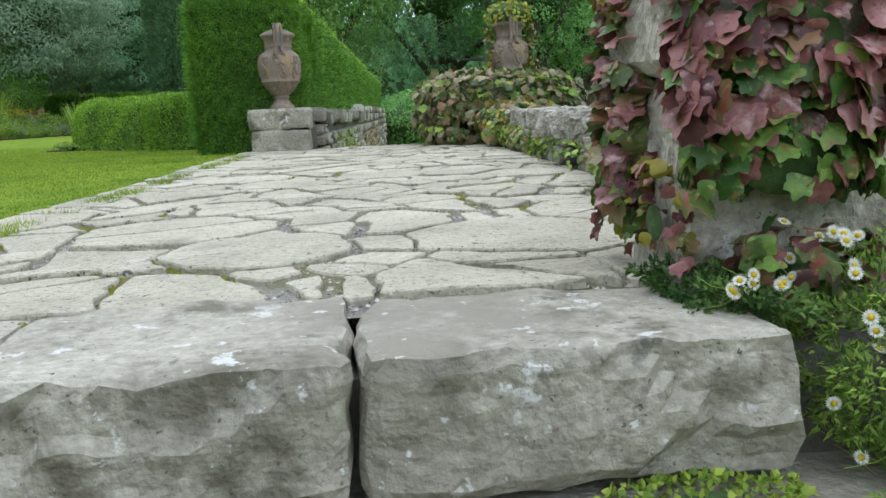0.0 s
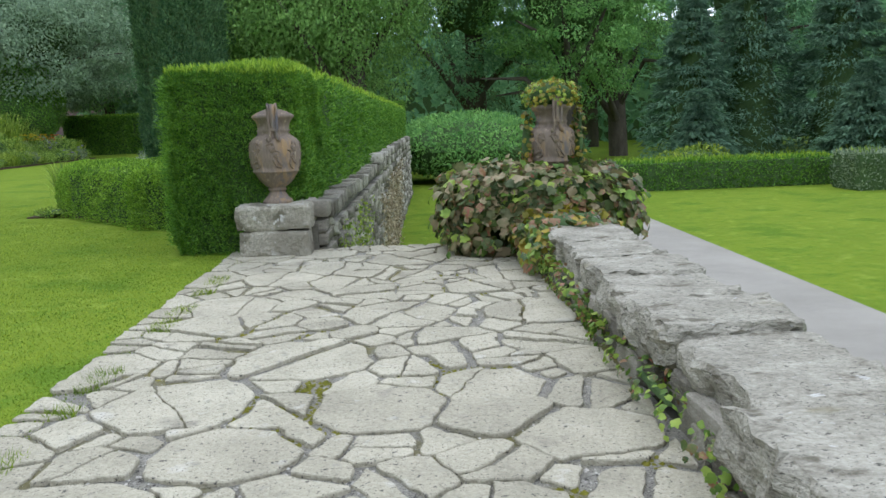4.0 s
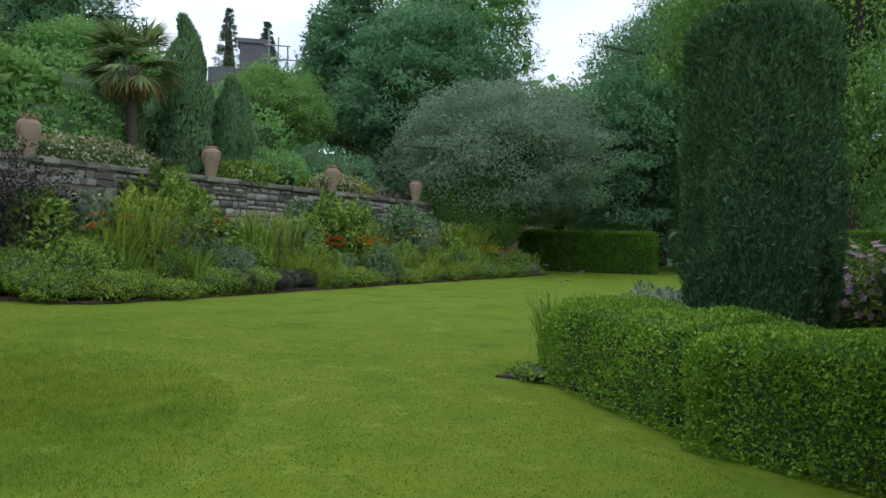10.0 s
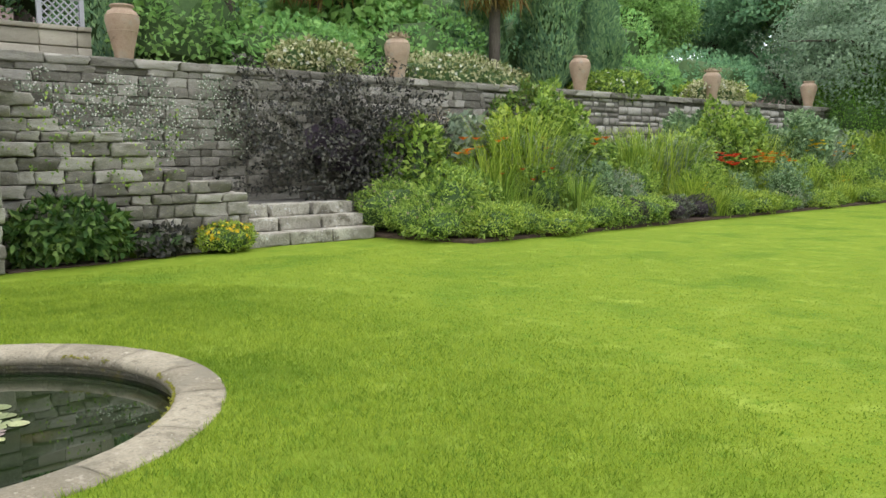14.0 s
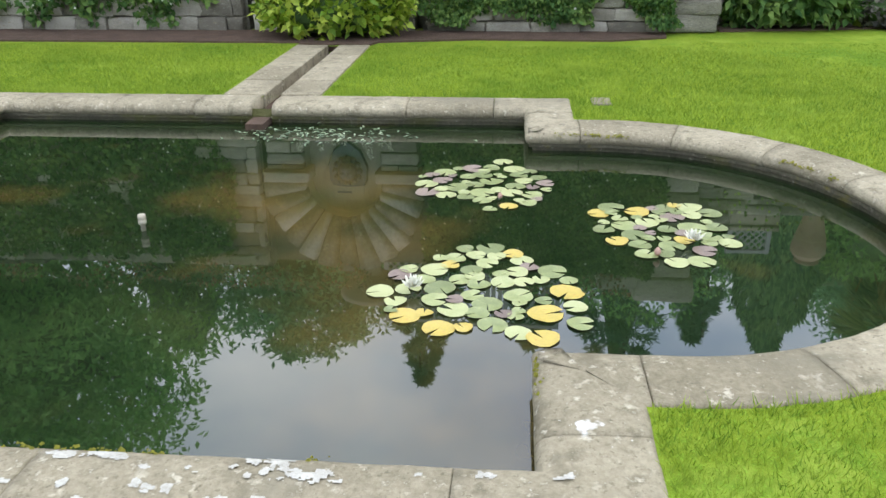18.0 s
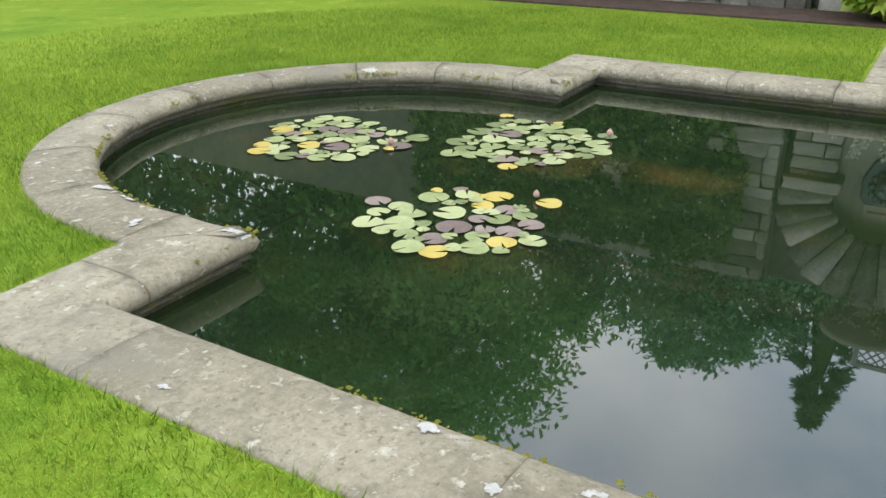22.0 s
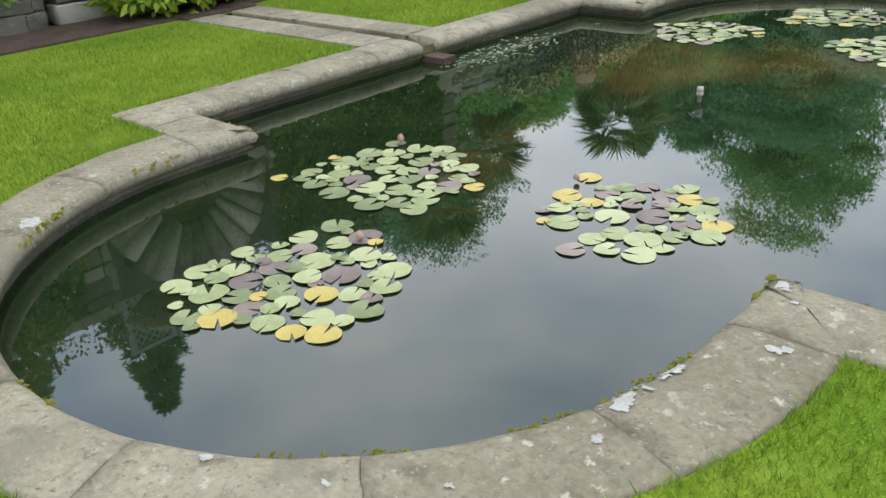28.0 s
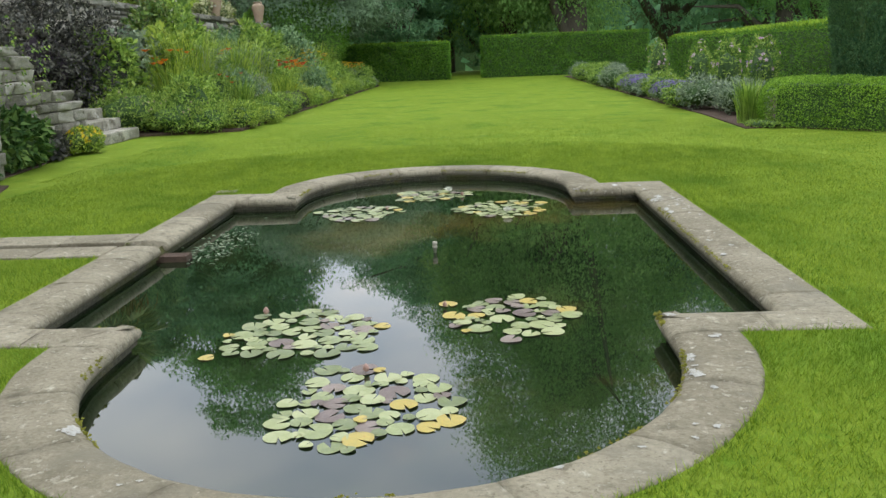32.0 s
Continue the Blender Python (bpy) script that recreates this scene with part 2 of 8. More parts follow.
M["urn_bronze"] = material("weathered_urn", (0.15, 0.115, 0.09), (0.34, 0.25, 0.17), (0.23, 0.18, 0.14), scale=5, fine=40, rough=0.72, bump=0.6, stretch=(1, 1, 0.3),
                           spots=[(6, 0.54, 0.66, (0.35, 0.23, 0.115)), (7, 0.56, 0.68, (0.13, 0.13, 0.15)), (40, 0.64, 0.72, (0.46, 0.41, 0.34))])
M["terracotta"] = material("pale_terracotta", (0.31, 0.21, 0.14), (0.50, 0.38, 0.27), scale=4, fine=40, rough=0.9, bump=0.4, obj=0.2,
                           spots=[(4, 0.56, 0.72, (0.33, 0.29, 0.23)), (6, 0.62, 0.75, (0.16, 0.13, 0.09))])
M["trellis"] = material("grey_painted_wood", (0.28, 0.28, 0.29), (0.42, 0.42, 0.43), scale=3, fine=60, rough=0.7, bump=0.2)
M["bark"] = material("bark", (0.04, 0.032, 0.025), (0.16, 0.135, 0.105), scale=3, fine=25, rough=0.95, bump=1.0, stretch=(1, 1, 0.3))
M["gravel"] = material("path_gravel", (0.25, 0.235, 0.20), (0.40, 0.375, 0.33), scale=0.8, fine=90, rough=0.95, bump=0.6, coords="World")
M["roof"] = material("house_stone", (0.16, 0.16, 0.165), (0.27, 0.27, 0.28), scale=1, fine=12, rough=0.9, bump=0.4)
M["pole"] = material("scaffold_pole", (0.35, 0.36, 0.38), (0.5, 0.5, 0.52), rough=0.5, bump=0, metal=0.6)


def leafmat(name, dark, light, mid=None, tr=0.3, island=0.55, rough=0.55, spec=0.35, scale=0.9):
    M[name] = material(name, dark, light, mid, scale=scale, fine=9, rough=rough, bump=0, island=island, spec=spec, translucent=tr)


leafmat("yew", (0.073, 0.19, 0.028), (0.226, 0.439, 0.051), (0.133, 0.308, 0.036), island=0.42)
leafmat("yew_tip", (0.179, 0.331, 0.028), (0.414, 0.58, 0.068), (0.276, 0.442, 0.041))
leafmat("box", (0.096, 0.22, 0.026), (0.426, 0.651, 0.084), (0.213, 0.397, 0.04), island=0.36)
leafmat("dark_tree", (0.08, 0.205, 0.112), (0.336, 0.587, 0.281), (0.179, 0.361, 0.181), tr=0.42, island=0.16, rough=0.75, spec=0.12)
leafmat("mid_tree", (0.102, 0.261, 0.092), (0.431, 0.704, 0.221), (0.23, 0.459, 0.139), tr=0.42, island=0.16, rough=0.75, spec=0.12)
leafmat("light_tree", (0.109, 0.252, 0.072), (0.436, 0.666, 0.201), (0.254, 0.454, 0.13), tr=0.42, island=0.16, rough=0.75, spec=0.12)
leafmat("grey_tree", (0.136, 0.223, 0.147), (0.421, 0.557, 0.35), (0.271, 0.383, 0.243), tr=0.42, island=0.16, rough=0.75, spec=0.12)
leafmat("conifer", (0.077, 0.161, 0.104), (0.26, 0.418, 0.259), (0.152, 0.275, 0.177), tr=0.35, island=0.16, rough=0.75, spec=0.12)
leafmat("cypress", (0.101, 0.222, 0.12), (0.34, 0.536, 0.236), (0.197, 0.356, 0.166), tr=0.3, island=0.45)
leafmat("column_yew", (0.045, 0.118, 0.055), (0.165, 0.30, 0.125), (0.095, 0.20, 0.085), tr=0.2, island=0.4, rough=0.7, spec=0.15)
leafmat("border", (0.105, 0.20, 0.034), (0.42, 0.56, 0.11), (0.24, 0.38, 0.065), tr=0.38)
leafmat("border_light", (0.16, 0.27, 0.034), (0.48, 0.58, 0.10), (0.30, 0.42, 0.065), tr=0.38)
leafmat("border_blue", (0.102, 0.192, 0.086), (0.312, 0.444, 0.218), (0.192, 0.312, 0.144))
leafmat("border_grey", (0.144, 0.201, 0.123), (0.389, 0.46, 0.303), (0.245, 0.316, 0.207))
leafmat("purple_leaf", (0.026, 0.027, 0.022), (0.13, 0.124, 0.094), (0.065, 0.065, 0.05), tr=0.1)
for nm, c1, c2, c3, extra in (("vine_green", (0.045, 0.12, 0.022), (0.25, 0.37, 0.075), (0.115, 0.23, 0.042), [(26, 0.56, 0.66, (0.30, 0.16, 0.07)), (60, 0.58, 0.68, (0.30, 0.42, 0.11))]),
                              ("vine_red", (0.10, 0.036, 0.036), (0.50, 0.23, 0.22), (0.27, 0.098, 0.088), [(24, 0.54, 0.66, (0.55, 0.36, 0.34)), (20, 0.60, 0.70, (0.11, 0.13, 0.035)), (60, 0.58, 0.68, (0.34, 0.07, 0.055))]),
                              ("vine_mixed", (0.050, 0.105, 0.022), (0.30, 0.165, 0.085), (0.125, 0.17, 0.042), [(28, 0.54, 0.64, (0.36, 0.10, 0.07)), (50, 0.58, 0.68, (0.34, 0.36, 0.10))])):
    M[nm] = material(nm, c1, c2, c3, scale=16, fine=45, rough=0.42, bump=0.25, island=0.6, spec=0.45, translucent=0.25, spots=extra, coords="World")
leafmat("vine_bronze", (0.081, 0.111, 0.039), (0.351, 0.28, 0.163), (0.196, 0.202, 0.088), tr=0.25, island=0.6, rough=0.5, scale=13)
leafmat("vine_gold", (0.16, 0.15, 0.02), (0.40, 0.30, 0.04), (0.26, 0.25, 0.03), tr=0.3)
leafmat("ivy", (0.026, 0.072, 0.022), (0.19, 0.285, 0.075), (0.075, 0.150, 0.040), tr=0.15, island=0.3, rough=0.75, spec=0.1, scale=2.4)
leafmat("variegated", (0.16, 0.20, 0.06), (0.62, 0.60, 0.36), (0.36, 0.38, 0.16), island=0.9)
leafmat("astilbe_leaf", (0.13, 0.24, 0.02), (0.42, 0.50, 0.07), (0.26, 0.38, 0.04))
leafmat("white_flower", (0.6, 0.6, 0.5), (0.85, 0.85, 0.76), tr=0.3, rough=0.7)
leafmat("pink_flower", (0.5, 0.3, 0.4), (0.75, 0.58, 0.66), tr=0.3, rough=0.7)
leafmat("violet_flower", (0.13, 0.09, 0.3), (0.32, 0.24, 0.5), tr=0.3, rough=0.7)
leafmat("orange_flower", (0.65, 0.13, 0.015), (0.85, 0.36, 0.03), tr=0.3, rough=0.7)
leafmat("red_flower", (0.55, 0.03, 0.012), (0.75, 0.10, 0.03), tr=0.3, rough=0.7)
leafmat("yellow_flower", (0.65, 0.42, 0.015), (0.85, 0.65, 0.06), tr=0.3, rough=0.7)
leafmat("tan_seedhead", (0.242, 0.187, 0.11), (0.528, 0.44, 0.297), tr=0.2, rough=0.8)
leafmat("palm", (0.09, 0.15, 0.05), (0.33, 0.41, 0.15), (0.19, 0.26, 0.09))
leafmat("dry_leaf", (0.22, 0.13, 0.04), (0.45, 0.3, 0.1), tr=0.2)
M["pad"] = material("lily_pad", (0.155, 0.185, 0.075), (0.38, 0.40, 0.195), (0.265, 0.30, 0.125), scale=2, fine=14, rough=0.35, bump=0.15, obj=0.5, spec=0.5,
                    spots=[(3.0, 0.63, 0.72, (0.22, 0.13, 0.09))])
M["pad_yellow"] = material("yellowed_lily_pad", (0.33, 0.28, 0.075), (0.58, 0.42, 0.09), scale=5, fine=20, rough=0.4, bump=0.15, spec=0.5,
                           spots=[(6, 0.6, 0.7, (0.42, 0.2, 0.06))])
M["pad_purple"] = material("bronzed_lily_pad", (0.13, 0.09, 0.08), (0.27, 0.21, 0.17), scale=5, fine=20, rough=0.35, bump=0.15, obj=0.3, spec=0.5)

# murky pond water with silt showing through
M["water"] = material("murky_pond_water", (0.004, 0.011, 0.004), (0.020, 0.030, 0.010), (0.010, 0.019, 0.007), scale=0.55, fine=3, rough=0.015, bump=0, spec=0.5, coords="World",
                      spots=[(0.42, 0.53, 0.68, (0.085, 0.058, 0.016)), (1.1, 0.57, 0.8, (0.030, 0.038, 0.014))])
wb = M["water"].node_tree.nodes["Principled BSDF"]
wb.inputs["IOR"].default_value = 1.72
wt, wbp = M["water"].node_tree.nodes.new("ShaderNodeTexNoise"), M["water"].node_tree.nodes.new("ShaderNodeBump")
wt.inputs["Scale"].default_value, wt.inputs["Detail"].default_value = 2.5, 2
wbp.inputs["Strength"].default_value, wbp.inputs["Distance"].default_value = 0.02, 0.02
M["water"].node_tree.links.new(wt.outputs[0], wbp.inputs["Height"])
M["water"].node_tree.links.new(wbp.outputs[0], wb.inputs["Normal"])


# ---- builders ----
def mesh_arrays(name, verts, faces, mat=None, smooth=False):
    """A mesh from a vertex array and one array of faces that all have the same number of corners."""
    me = bpy.data.meshes.new(name)
    verts = np.ascontiguousarray(verts, dtype=np.float32).reshape(-1, 3)
    faces = np.ascontiguousarray(faces, dtype=np.int32)
    n, k = faces.shape
    me.vertices.add(len(verts))
    me.vertices.foreach_set("co", verts.ravel())
    me.loops.add(n * k)
    me.loops.foreach_set("vertex_index", faces.ravel())
    me.polygons.add(n)
    me.polygons.foreach_set("loop_start", np.arange(n, dtype=np.int32) * k)
    me.polygons.foreach_set("loop_total", np.full(n, k, dtype=np.int32))
    if smooth:
        me.polygons.foreach_set("use_smooth", np.ones(n, dtype=bool))
    me.update(calc_edges=True)
    if mat:
        me.materials.append(mat)
    return me


def bm_mesh(name, bm, mat, smooth=False):
    me = bpy.data.meshes.new(name)
    for f in bm.faces:
        f.smooth = smooth
    bm.to_mesh(me)
    bm.free()
    me.materials.append(mat)
    return me


def thing(name, label, category, x=0, y=0, z=0, rz=0, group="", kind=""):
    ob = new(name)
    ob.empty_display_size = 0.1
    ob.matrix_basis = pose(x, y, z, 0, 0, rz)
    return tagged(ob, label, category, group, kind)


def part(name, data, parent, label="", m=None, kind=""):
    ob = new(name, data)
    ob.parent = parent
    if m is not None:
        ob.matrix_basis = m
    return tagged(ob, label, kind=kind)


def solo(name, data, label, category, m=None, group="", kind=""):
    ob = new(name, data)
    if m is not None:
        ob.matrix_basis = m
    return tagged(ob, label, category, group, kind)


def unit(v):
    return v / np.maximum(np.linalg.norm(v, axis=-1, keepdims=True), 1e-9)


def leaves(name, c, d, nrm, length, width, mat, curl=0.15, rng=None):
    """Folded four-corner leaves at c, pointing along d."""
    c, d, nrm = np.asarray(c, float), unit(np.asarray(d, float)), np.asarray(nrm, float)
    n = len(c)
    length, width = np.broadcast_to(length, n)[:, None], np.broadcast_to(width, n)[:, None]
    s = unit(np.cross(nrm, d) + 1e-6)
    up = np.cross(d, s)
    v = np.stack([c, c + 0.45 * length * d + 0.5 * width * s + curl * width * up,
                  c + length * d - curl * length * up, c + 0.45 * length * d - 0.5 * width * s + curl * width * up], 1)
    return mesh_arrays(name, v, np.arange(4 * n).reshape(-1, 4), mat)


def palmate(name, c, d, nrm, size, mat, lobes=(1.0, 0.62, 0.86, 0.55, 0.62)):
    """Lobed vine leaves: a fan of triangles with points and notches, dished a little."""
    c, d, nrm = np.asarray(c, float), unit(np.asarray(d, float)), np.asarray(nrm, float)
    n = len(c)
    size = np.broadcast_to(size, n)[:, None]
    s = unit(np.cross(nrm, d) + 1e-6)
    up = np.cross(d, s)
    ang = np.radians([0, 10, 24, 34, 46, 60, 74, 88, 104, 128, 160])
    rad = np.array([1.0, 0.88, 0.72, 0.76, 0.92, 0.84, 0.66, 0.70, 0.72, 0.60, 0.44])
    ang = np.r_[ang, -ang[::-1][:-1]]
    rad = np.r_[rad, rad[::-1][:-1]]
    v = [c + 0 * d]
    for a, r in zip(ang, rad):
        v.append(c + size * r * 0.5 * (np.cos(a) * d + np.sin(a) * s) - (0.13 * np.cos(2 * a) * r * r + 0.05 * r) * size * up)
    v = np.stack(v, 1)
    k = len(ang)
    f = np.array([[0, 1 + i, 1 + (i + 1) % k] for i in range(k)])
    faces = (f[None] + (np.arange(n) * (k + 1))[:, None, None]).reshape(-1, 3)
    return mesh_arrays(name, v, faces, mat, True)


def blades_mesh(name, base, tip_off, width, mat, seg=3, droop=0.35):
    """Arching strap leaves from base points to base + tip_off."""
    base, tip_off = np.asarray(base, float), np.asarray(tip_off, float)
    n = len(base)
    width = np.broadcast_to(width, n)[:, None]
    flat = tip_off.copy()
    flat[:, 2] = 0
    side = unit(np.cross(flat + 1e-5, (0, 0, 1)))
    ln = np.linalg.norm(flat, axis=1, keepdims=True)
    rows = []
    for i in range(seg + 1):
        t = i / seg
        p = base + flat * t ** 1.5
        p[:, 2:] += tip_off[:, 2:] * (t * (1 + droop) - droop * t ** 3)
        w = width * (1 - t ** 2 * 0.92) * 0.5
        rows += [p - side * w, p + side * w]
    v = np.stack(rows, 1)
    f = np.array([[2 * i, 2 * i + 1, 2 * i + 3, 2 * i + 2] for i in range(seg)])
    k = 2 * (seg + 1)
    return mesh_arrays(name, v, (f[None] + (np.arange(n) * k)[:, None, None]).reshape(-1, 4), mat)


def sphere_points(rng, n):
    return unit(rng.normal(size=(n, 3)))


def lump(name, rx, ry, rz, mat, amp=0.18, freq=1.6, sub=3, seed=0, flat=True):
    """A dark uneven core that fills a plant's inside; its colour stands in for the shade there."""
    bm = bmesh.new()
    bmesh.ops.create_icosphere(bm, subdivisions=sub, radius=1)
    for v in bm.verts:
        k = 1 + amp * noise.noise(v.co * freq + Vector((seed * 3.1, seed, 0)))
        v.co = Vector((v.co.x * rx * k, v.co.y * ry * k, v.co.z * rz * k))
    return bm_mesh(name, bm, mat)


def merge(name, meshes, mat):
    """Joins meshes of one material into one."""
    vs, tris, off = [], [], 0
    for me in meshes:
        v = np.empty(len(me.vertices) * 3, np.float32)
        me.vertices.foreach_get("co", v)
        me.calc_loop_triangles()
        t = np.empty(len(me.loop_triangles) * 3, np.int32)
        me.loop_triangles.foreach_get("vertices", t)
        vs.append(v.reshape(-1, 3))
        tris.append(t.reshape(-1, 3) + off)
        off += len(me.vertices)
        bpy.data.meshes.remove(me)
    return mesh_arrays(name, np.concatenate(vs), np.concatenate(tris), mat)


def box_bm(x0, x1, y0, y1, z0, z1, bevel=0.0, seg=2):
    bm = bmesh.new()
    bmesh.ops.create_cube(bm, size=1)
    for v in bm.verts:
        v.co = Vector(((v.co.x + 0.5) * (x1 - x0) + x0, (v.co.y + 0.5) * (y1 - y0) + y0, (v.co.z + 0.5) * (z1 - z0) + z0))
    if bevel:
        bmesh.ops.bevel(bm, geom=list(bm.edges), offset=bevel, segments=seg, affect="EDGES", profile=0.6)
    return bm


def rough_bm(bm, amount, freq, cuts=0, seed=0.0):
    if cuts:
        bmesh.ops.subdivide_edges(bm, edges=list(bm.edges), cuts=cuts, use_grid_fill=True)
    for v in bm.verts:
        d = noise.noise_vector(v.co * freq + Vector((seed, seed * 1.7, -seed)))
        v.co += d * amount
    return bm


def lathe(name, profile, mat, seg=32, flutes=0, z_flute=(0, 0)):
    """A turned body from (radius, height) pairs."""
    verts, faces = [], []
    for r, z in profile:
        for i in range(seg):
            a = 2 * math.pi * i / seg
            k = 1.0
            if flutes and z_flute[0] < z < z_flute[1]:
                k = 1 + 0.035 * math.cos(flutes * a)
            verts.append((r * k * math.cos(a), r * k * math.sin(a), z))
    for j in range(len(profile) - 1):
        for i in range(seg):
            faces.append((j * seg + i, j * seg + (i + 1) % seg, (j + 1) * seg + (i + 1) % seg, (j + 1) * seg + i))
    me = mesh_arrays(name, verts, faces, mat, smooth=True)
    return me


def tube(name, pts, radii, mat, seg=8, smooth=True):
    """A tapering round limb along points."""
    pts = [Vector(p) for p in pts]
    verts, faces = [], []
    for j, p in enumerate(pts):
        d = (pts[min(j + 1, len(pts) - 1)] - pts[max(j - 1, 0)]).normalized()
        a = d.orthogonal().normalized()
        b = d.cross(a)
        for i in range(seg):
            t = 2 * math.pi * i / seg
            verts.append(p + (a * math.cos(t) + b * math.sin(t)) * radii[j])
    for j in range(len(pts) - 1):
        for i in range(seg):
            faces.append((j * seg + i, j * seg + (i + 1) % seg, (j + 1) * seg + (i + 1) % seg, (j + 1) * seg + i))
    return mesh_arrays(name, [tuple(v) for v in verts], faces, mat, smooth=smooth)


# ---- the ground, in levels ----
LOW = -1.9          # lower garden
POND = (-5.26, -0.249)
WATER = -0.13
APSE, APSE_Y = 1.36, 1.335          # half width and depth of the round bays
HALF_X, HALF_Y = 1.982, 1.945
STILT = 0.42
RIM = 0.325
BAY_SHARE = 0.86                    # the coping narrows a little round the bays


def pond_outline(grow, n=18):
    """The pond's plan, a rectangle with a round bay at each end, grown outwards by so much."""
    cx, cy = POND
    hx, hy, r = HALF_X + grow, HALF_Y + grow, APSE + grow
    pts = []
    for sgn in (1, -1):
        start = 0 if sgn == 1 else 180
        pts += [(cx + sgn * hx, cy - sgn * hy), (cx + sgn * hx, cy + sgn * hy), (cx + sgn * r, cy + sgn * hy)]
        for i in range(n + 1):
            a = radians(start + 180 * i / n)
            pts.append((cx + r * math.cos(a), cy + sgn * (HALF_Y + STILT) + (APSE_Y + BAY_SHARE * grow) * math.sin(a)))
        pts.append((cx - sgn * r, cy + sgn * hy))
    return pts


def inside(p, poly):
    x, y = p
    c = False
    for (x0, y0), (x1, y1) in zip(poly, poly[1:] + poly[:1]):
        if (y0 > y) != (y1 > y) and x < (x1 - x0) * (y - y0) / (y1 - y0) + x0:
            c = not c
    return c


def inside_np(p, poly):
    x, y = p[:, 0], p[:, 1]
    c = np.zeros(len(p), bool)
    for (x0, y0), (x1, y1) in zip(poly, poly[1:] + poly[:1]):
        if y0 != y1:
            c ^= ((y0 > y) != (y1 > y)) & (x < (x1 - x0) * (y - y0) / (y1 - y0) + x0)
    return c


def sheet(name, outer, holes, z, mat, label, category, kind="structure"):
    """A flat sheet with holes, filled from its outlines."""
    bm = bmesh.new()
    edges = []
    for poly in [outer] + holes:
        vs = [bm.verts.new((x, y, z)) for x, y in poly]
        edges += [bm.edges.new((a, b)) for a, b in zip(vs, vs[1:] + vs[:1])]
    bmesh.ops.triangle_fill(bm, use_beauty=True, edges=edges, normal=(0, 0, 1))
    return solo(name, bm_mesh(name, bm, mat), label, category, kind=kind)


RET_X = 4.0                      # foot of the yew hedge's retaining wall
ret_x = lambda y: RET_X + 0.028 * (y - 2.9)
P0, P1, PY0, PY1 = 3.22, 5.80, -5.10, 3.03      # the paved terrace
lawn_outer = [(-13.9, -30), (P0, -30), (P0, PY1), (RET_X - 0.05, PY1), (ret_x(30), 30), (ret_x(60), 60), (-13.9, 60)]
cell = pond_outline(RIM - 0.03)
rill_hole = [(-9.84, -0.295), (-7.54, -0.295), (-7.54, -0.155), (-9.84, -0.155)]
lawn = sheet("lawn", lawn_outer, [cell, rill_hole], 0.0, M["lawn"], "mown green lawn with soft mottled stripes", "lawn")
low = sheet("ground", [(-400, -400), (400, -400), (400, 400), (-400, 400)], [[(-8.5, -4.5), (-2, -4.5), (-2, 4), (-8.5, 4)]], LOW, M["lawn"], "lower lawn that reaches the woods", "ground")

# lower path, curving away
path_bm = bmesh.new()
prev = None
for i in range(40):
    t = i / 39
    y = -25 + 85 * t
    xc = 10.78 + 0.004 * max(y - 28, 0) ** 2
    a, b = path_bm.verts.new((xc - 0.95, y, LOW + 0.012)), path_bm.verts.new((xc + 0.95, y, LOW + 0.012))
    if prev:
        path_bm.faces.new((prev[0], prev[1], b, a))
    prev = (a, b)
solo("path", bm_mesh("path", path_bm, M["gravel"]), "pale grey gravel path across the lower lawn", "path", kind="structure")

# upper terrace and hill behind the retaining walls
hill = bmesh.new()
for i in range(31):
    for j in range(61):
        x, y = -11.0 - 2.9 * (i > 0) - max(i - 1, 0) * 2.6, -60 + j * 2.6
        d = -13.9 - x
        z = 2.86 if i < 2 else 2.86 + 0.10 * d + 0.0021 * d * d + 0.3 * noise.noise(Vector((x, y, 0)) * 0.11)
        f = min(1.0, max(0.0, (40 - y) / 9.0)) + min(1.0, max(0.0, (-20 - x) / 10.0))
        z = -0.3 + (z + 0.3) * min(1.0, f)
        if i == 0:
            x = -13.95
        hill.verts.new((x, y, z))
hill.verts.ensure_lookup_table()
for i in range(30):
    for j in range(60):
        hill.faces.new([hill.verts[k] for k in (i * 61 + j, i * 61 + j + 1, (i + 1) * 61 + j + 1, (i + 1) * 61 + j)])
bmesh.ops.recalc_face_normals(hill, faces=hill.faces)
solo("upper_ground", bm_mesh("upper_ground", hill, M["soil"]), "planted earth bank above the terrace wall", "ground", kind="structure")


# ---- pond ----
water = sheet("water", pond_outline(0.06), [], WATER, M["water"], "still dark green pond water reflecting the sky", "water")
wall_bm = bmesh.new()
ring = pond_outline(0.045, 24)
lo = [wall_bm.verts.new((x, y, -0.6)) for x, y in ring]
hi = [wall_bm.verts.new((x, y, -0.03)) for x, y in ring]
mid_in = [wall_bm.verts.new((x, y, -0.075)) for x, y in pond_outline(0.02, 24)]
mid_in2 = [wall_bm.verts.new((x, y, -0.1)) for x, y in pond_outline(0.02, 24)]
mid_lo = [wall_bm.verts.new((x, y, -0.1)) for x, y in ring]
nn = len(ring)
for i in range(nn):
    j = (i + 1) % nn
    wall_bm.faces.new((hi[i], hi[j], mid_in[j], mid_in[i]))
    wall_bm.faces.new((mid_in[i], mid_in[j], mid_in2[j], mid_in2[i]))
    wall_bm.faces.new((mid_in2[i], mid_in2[j], mid_lo[j], mid_lo[i]))
    wall_bm.faces.new((mid_lo[i], mid_lo[j], lo[j], lo[i]))
solo("pond_wall", bm_mesh("pond_wall", wall_bm, M["wet_stone"]), "dark moulded stone pond wall at the waterline", "wall", kind="structure")

coping = thing("pond_coping", "weathered grey stone pond coping with rounded lip and lichen", "coping", kind="structure")


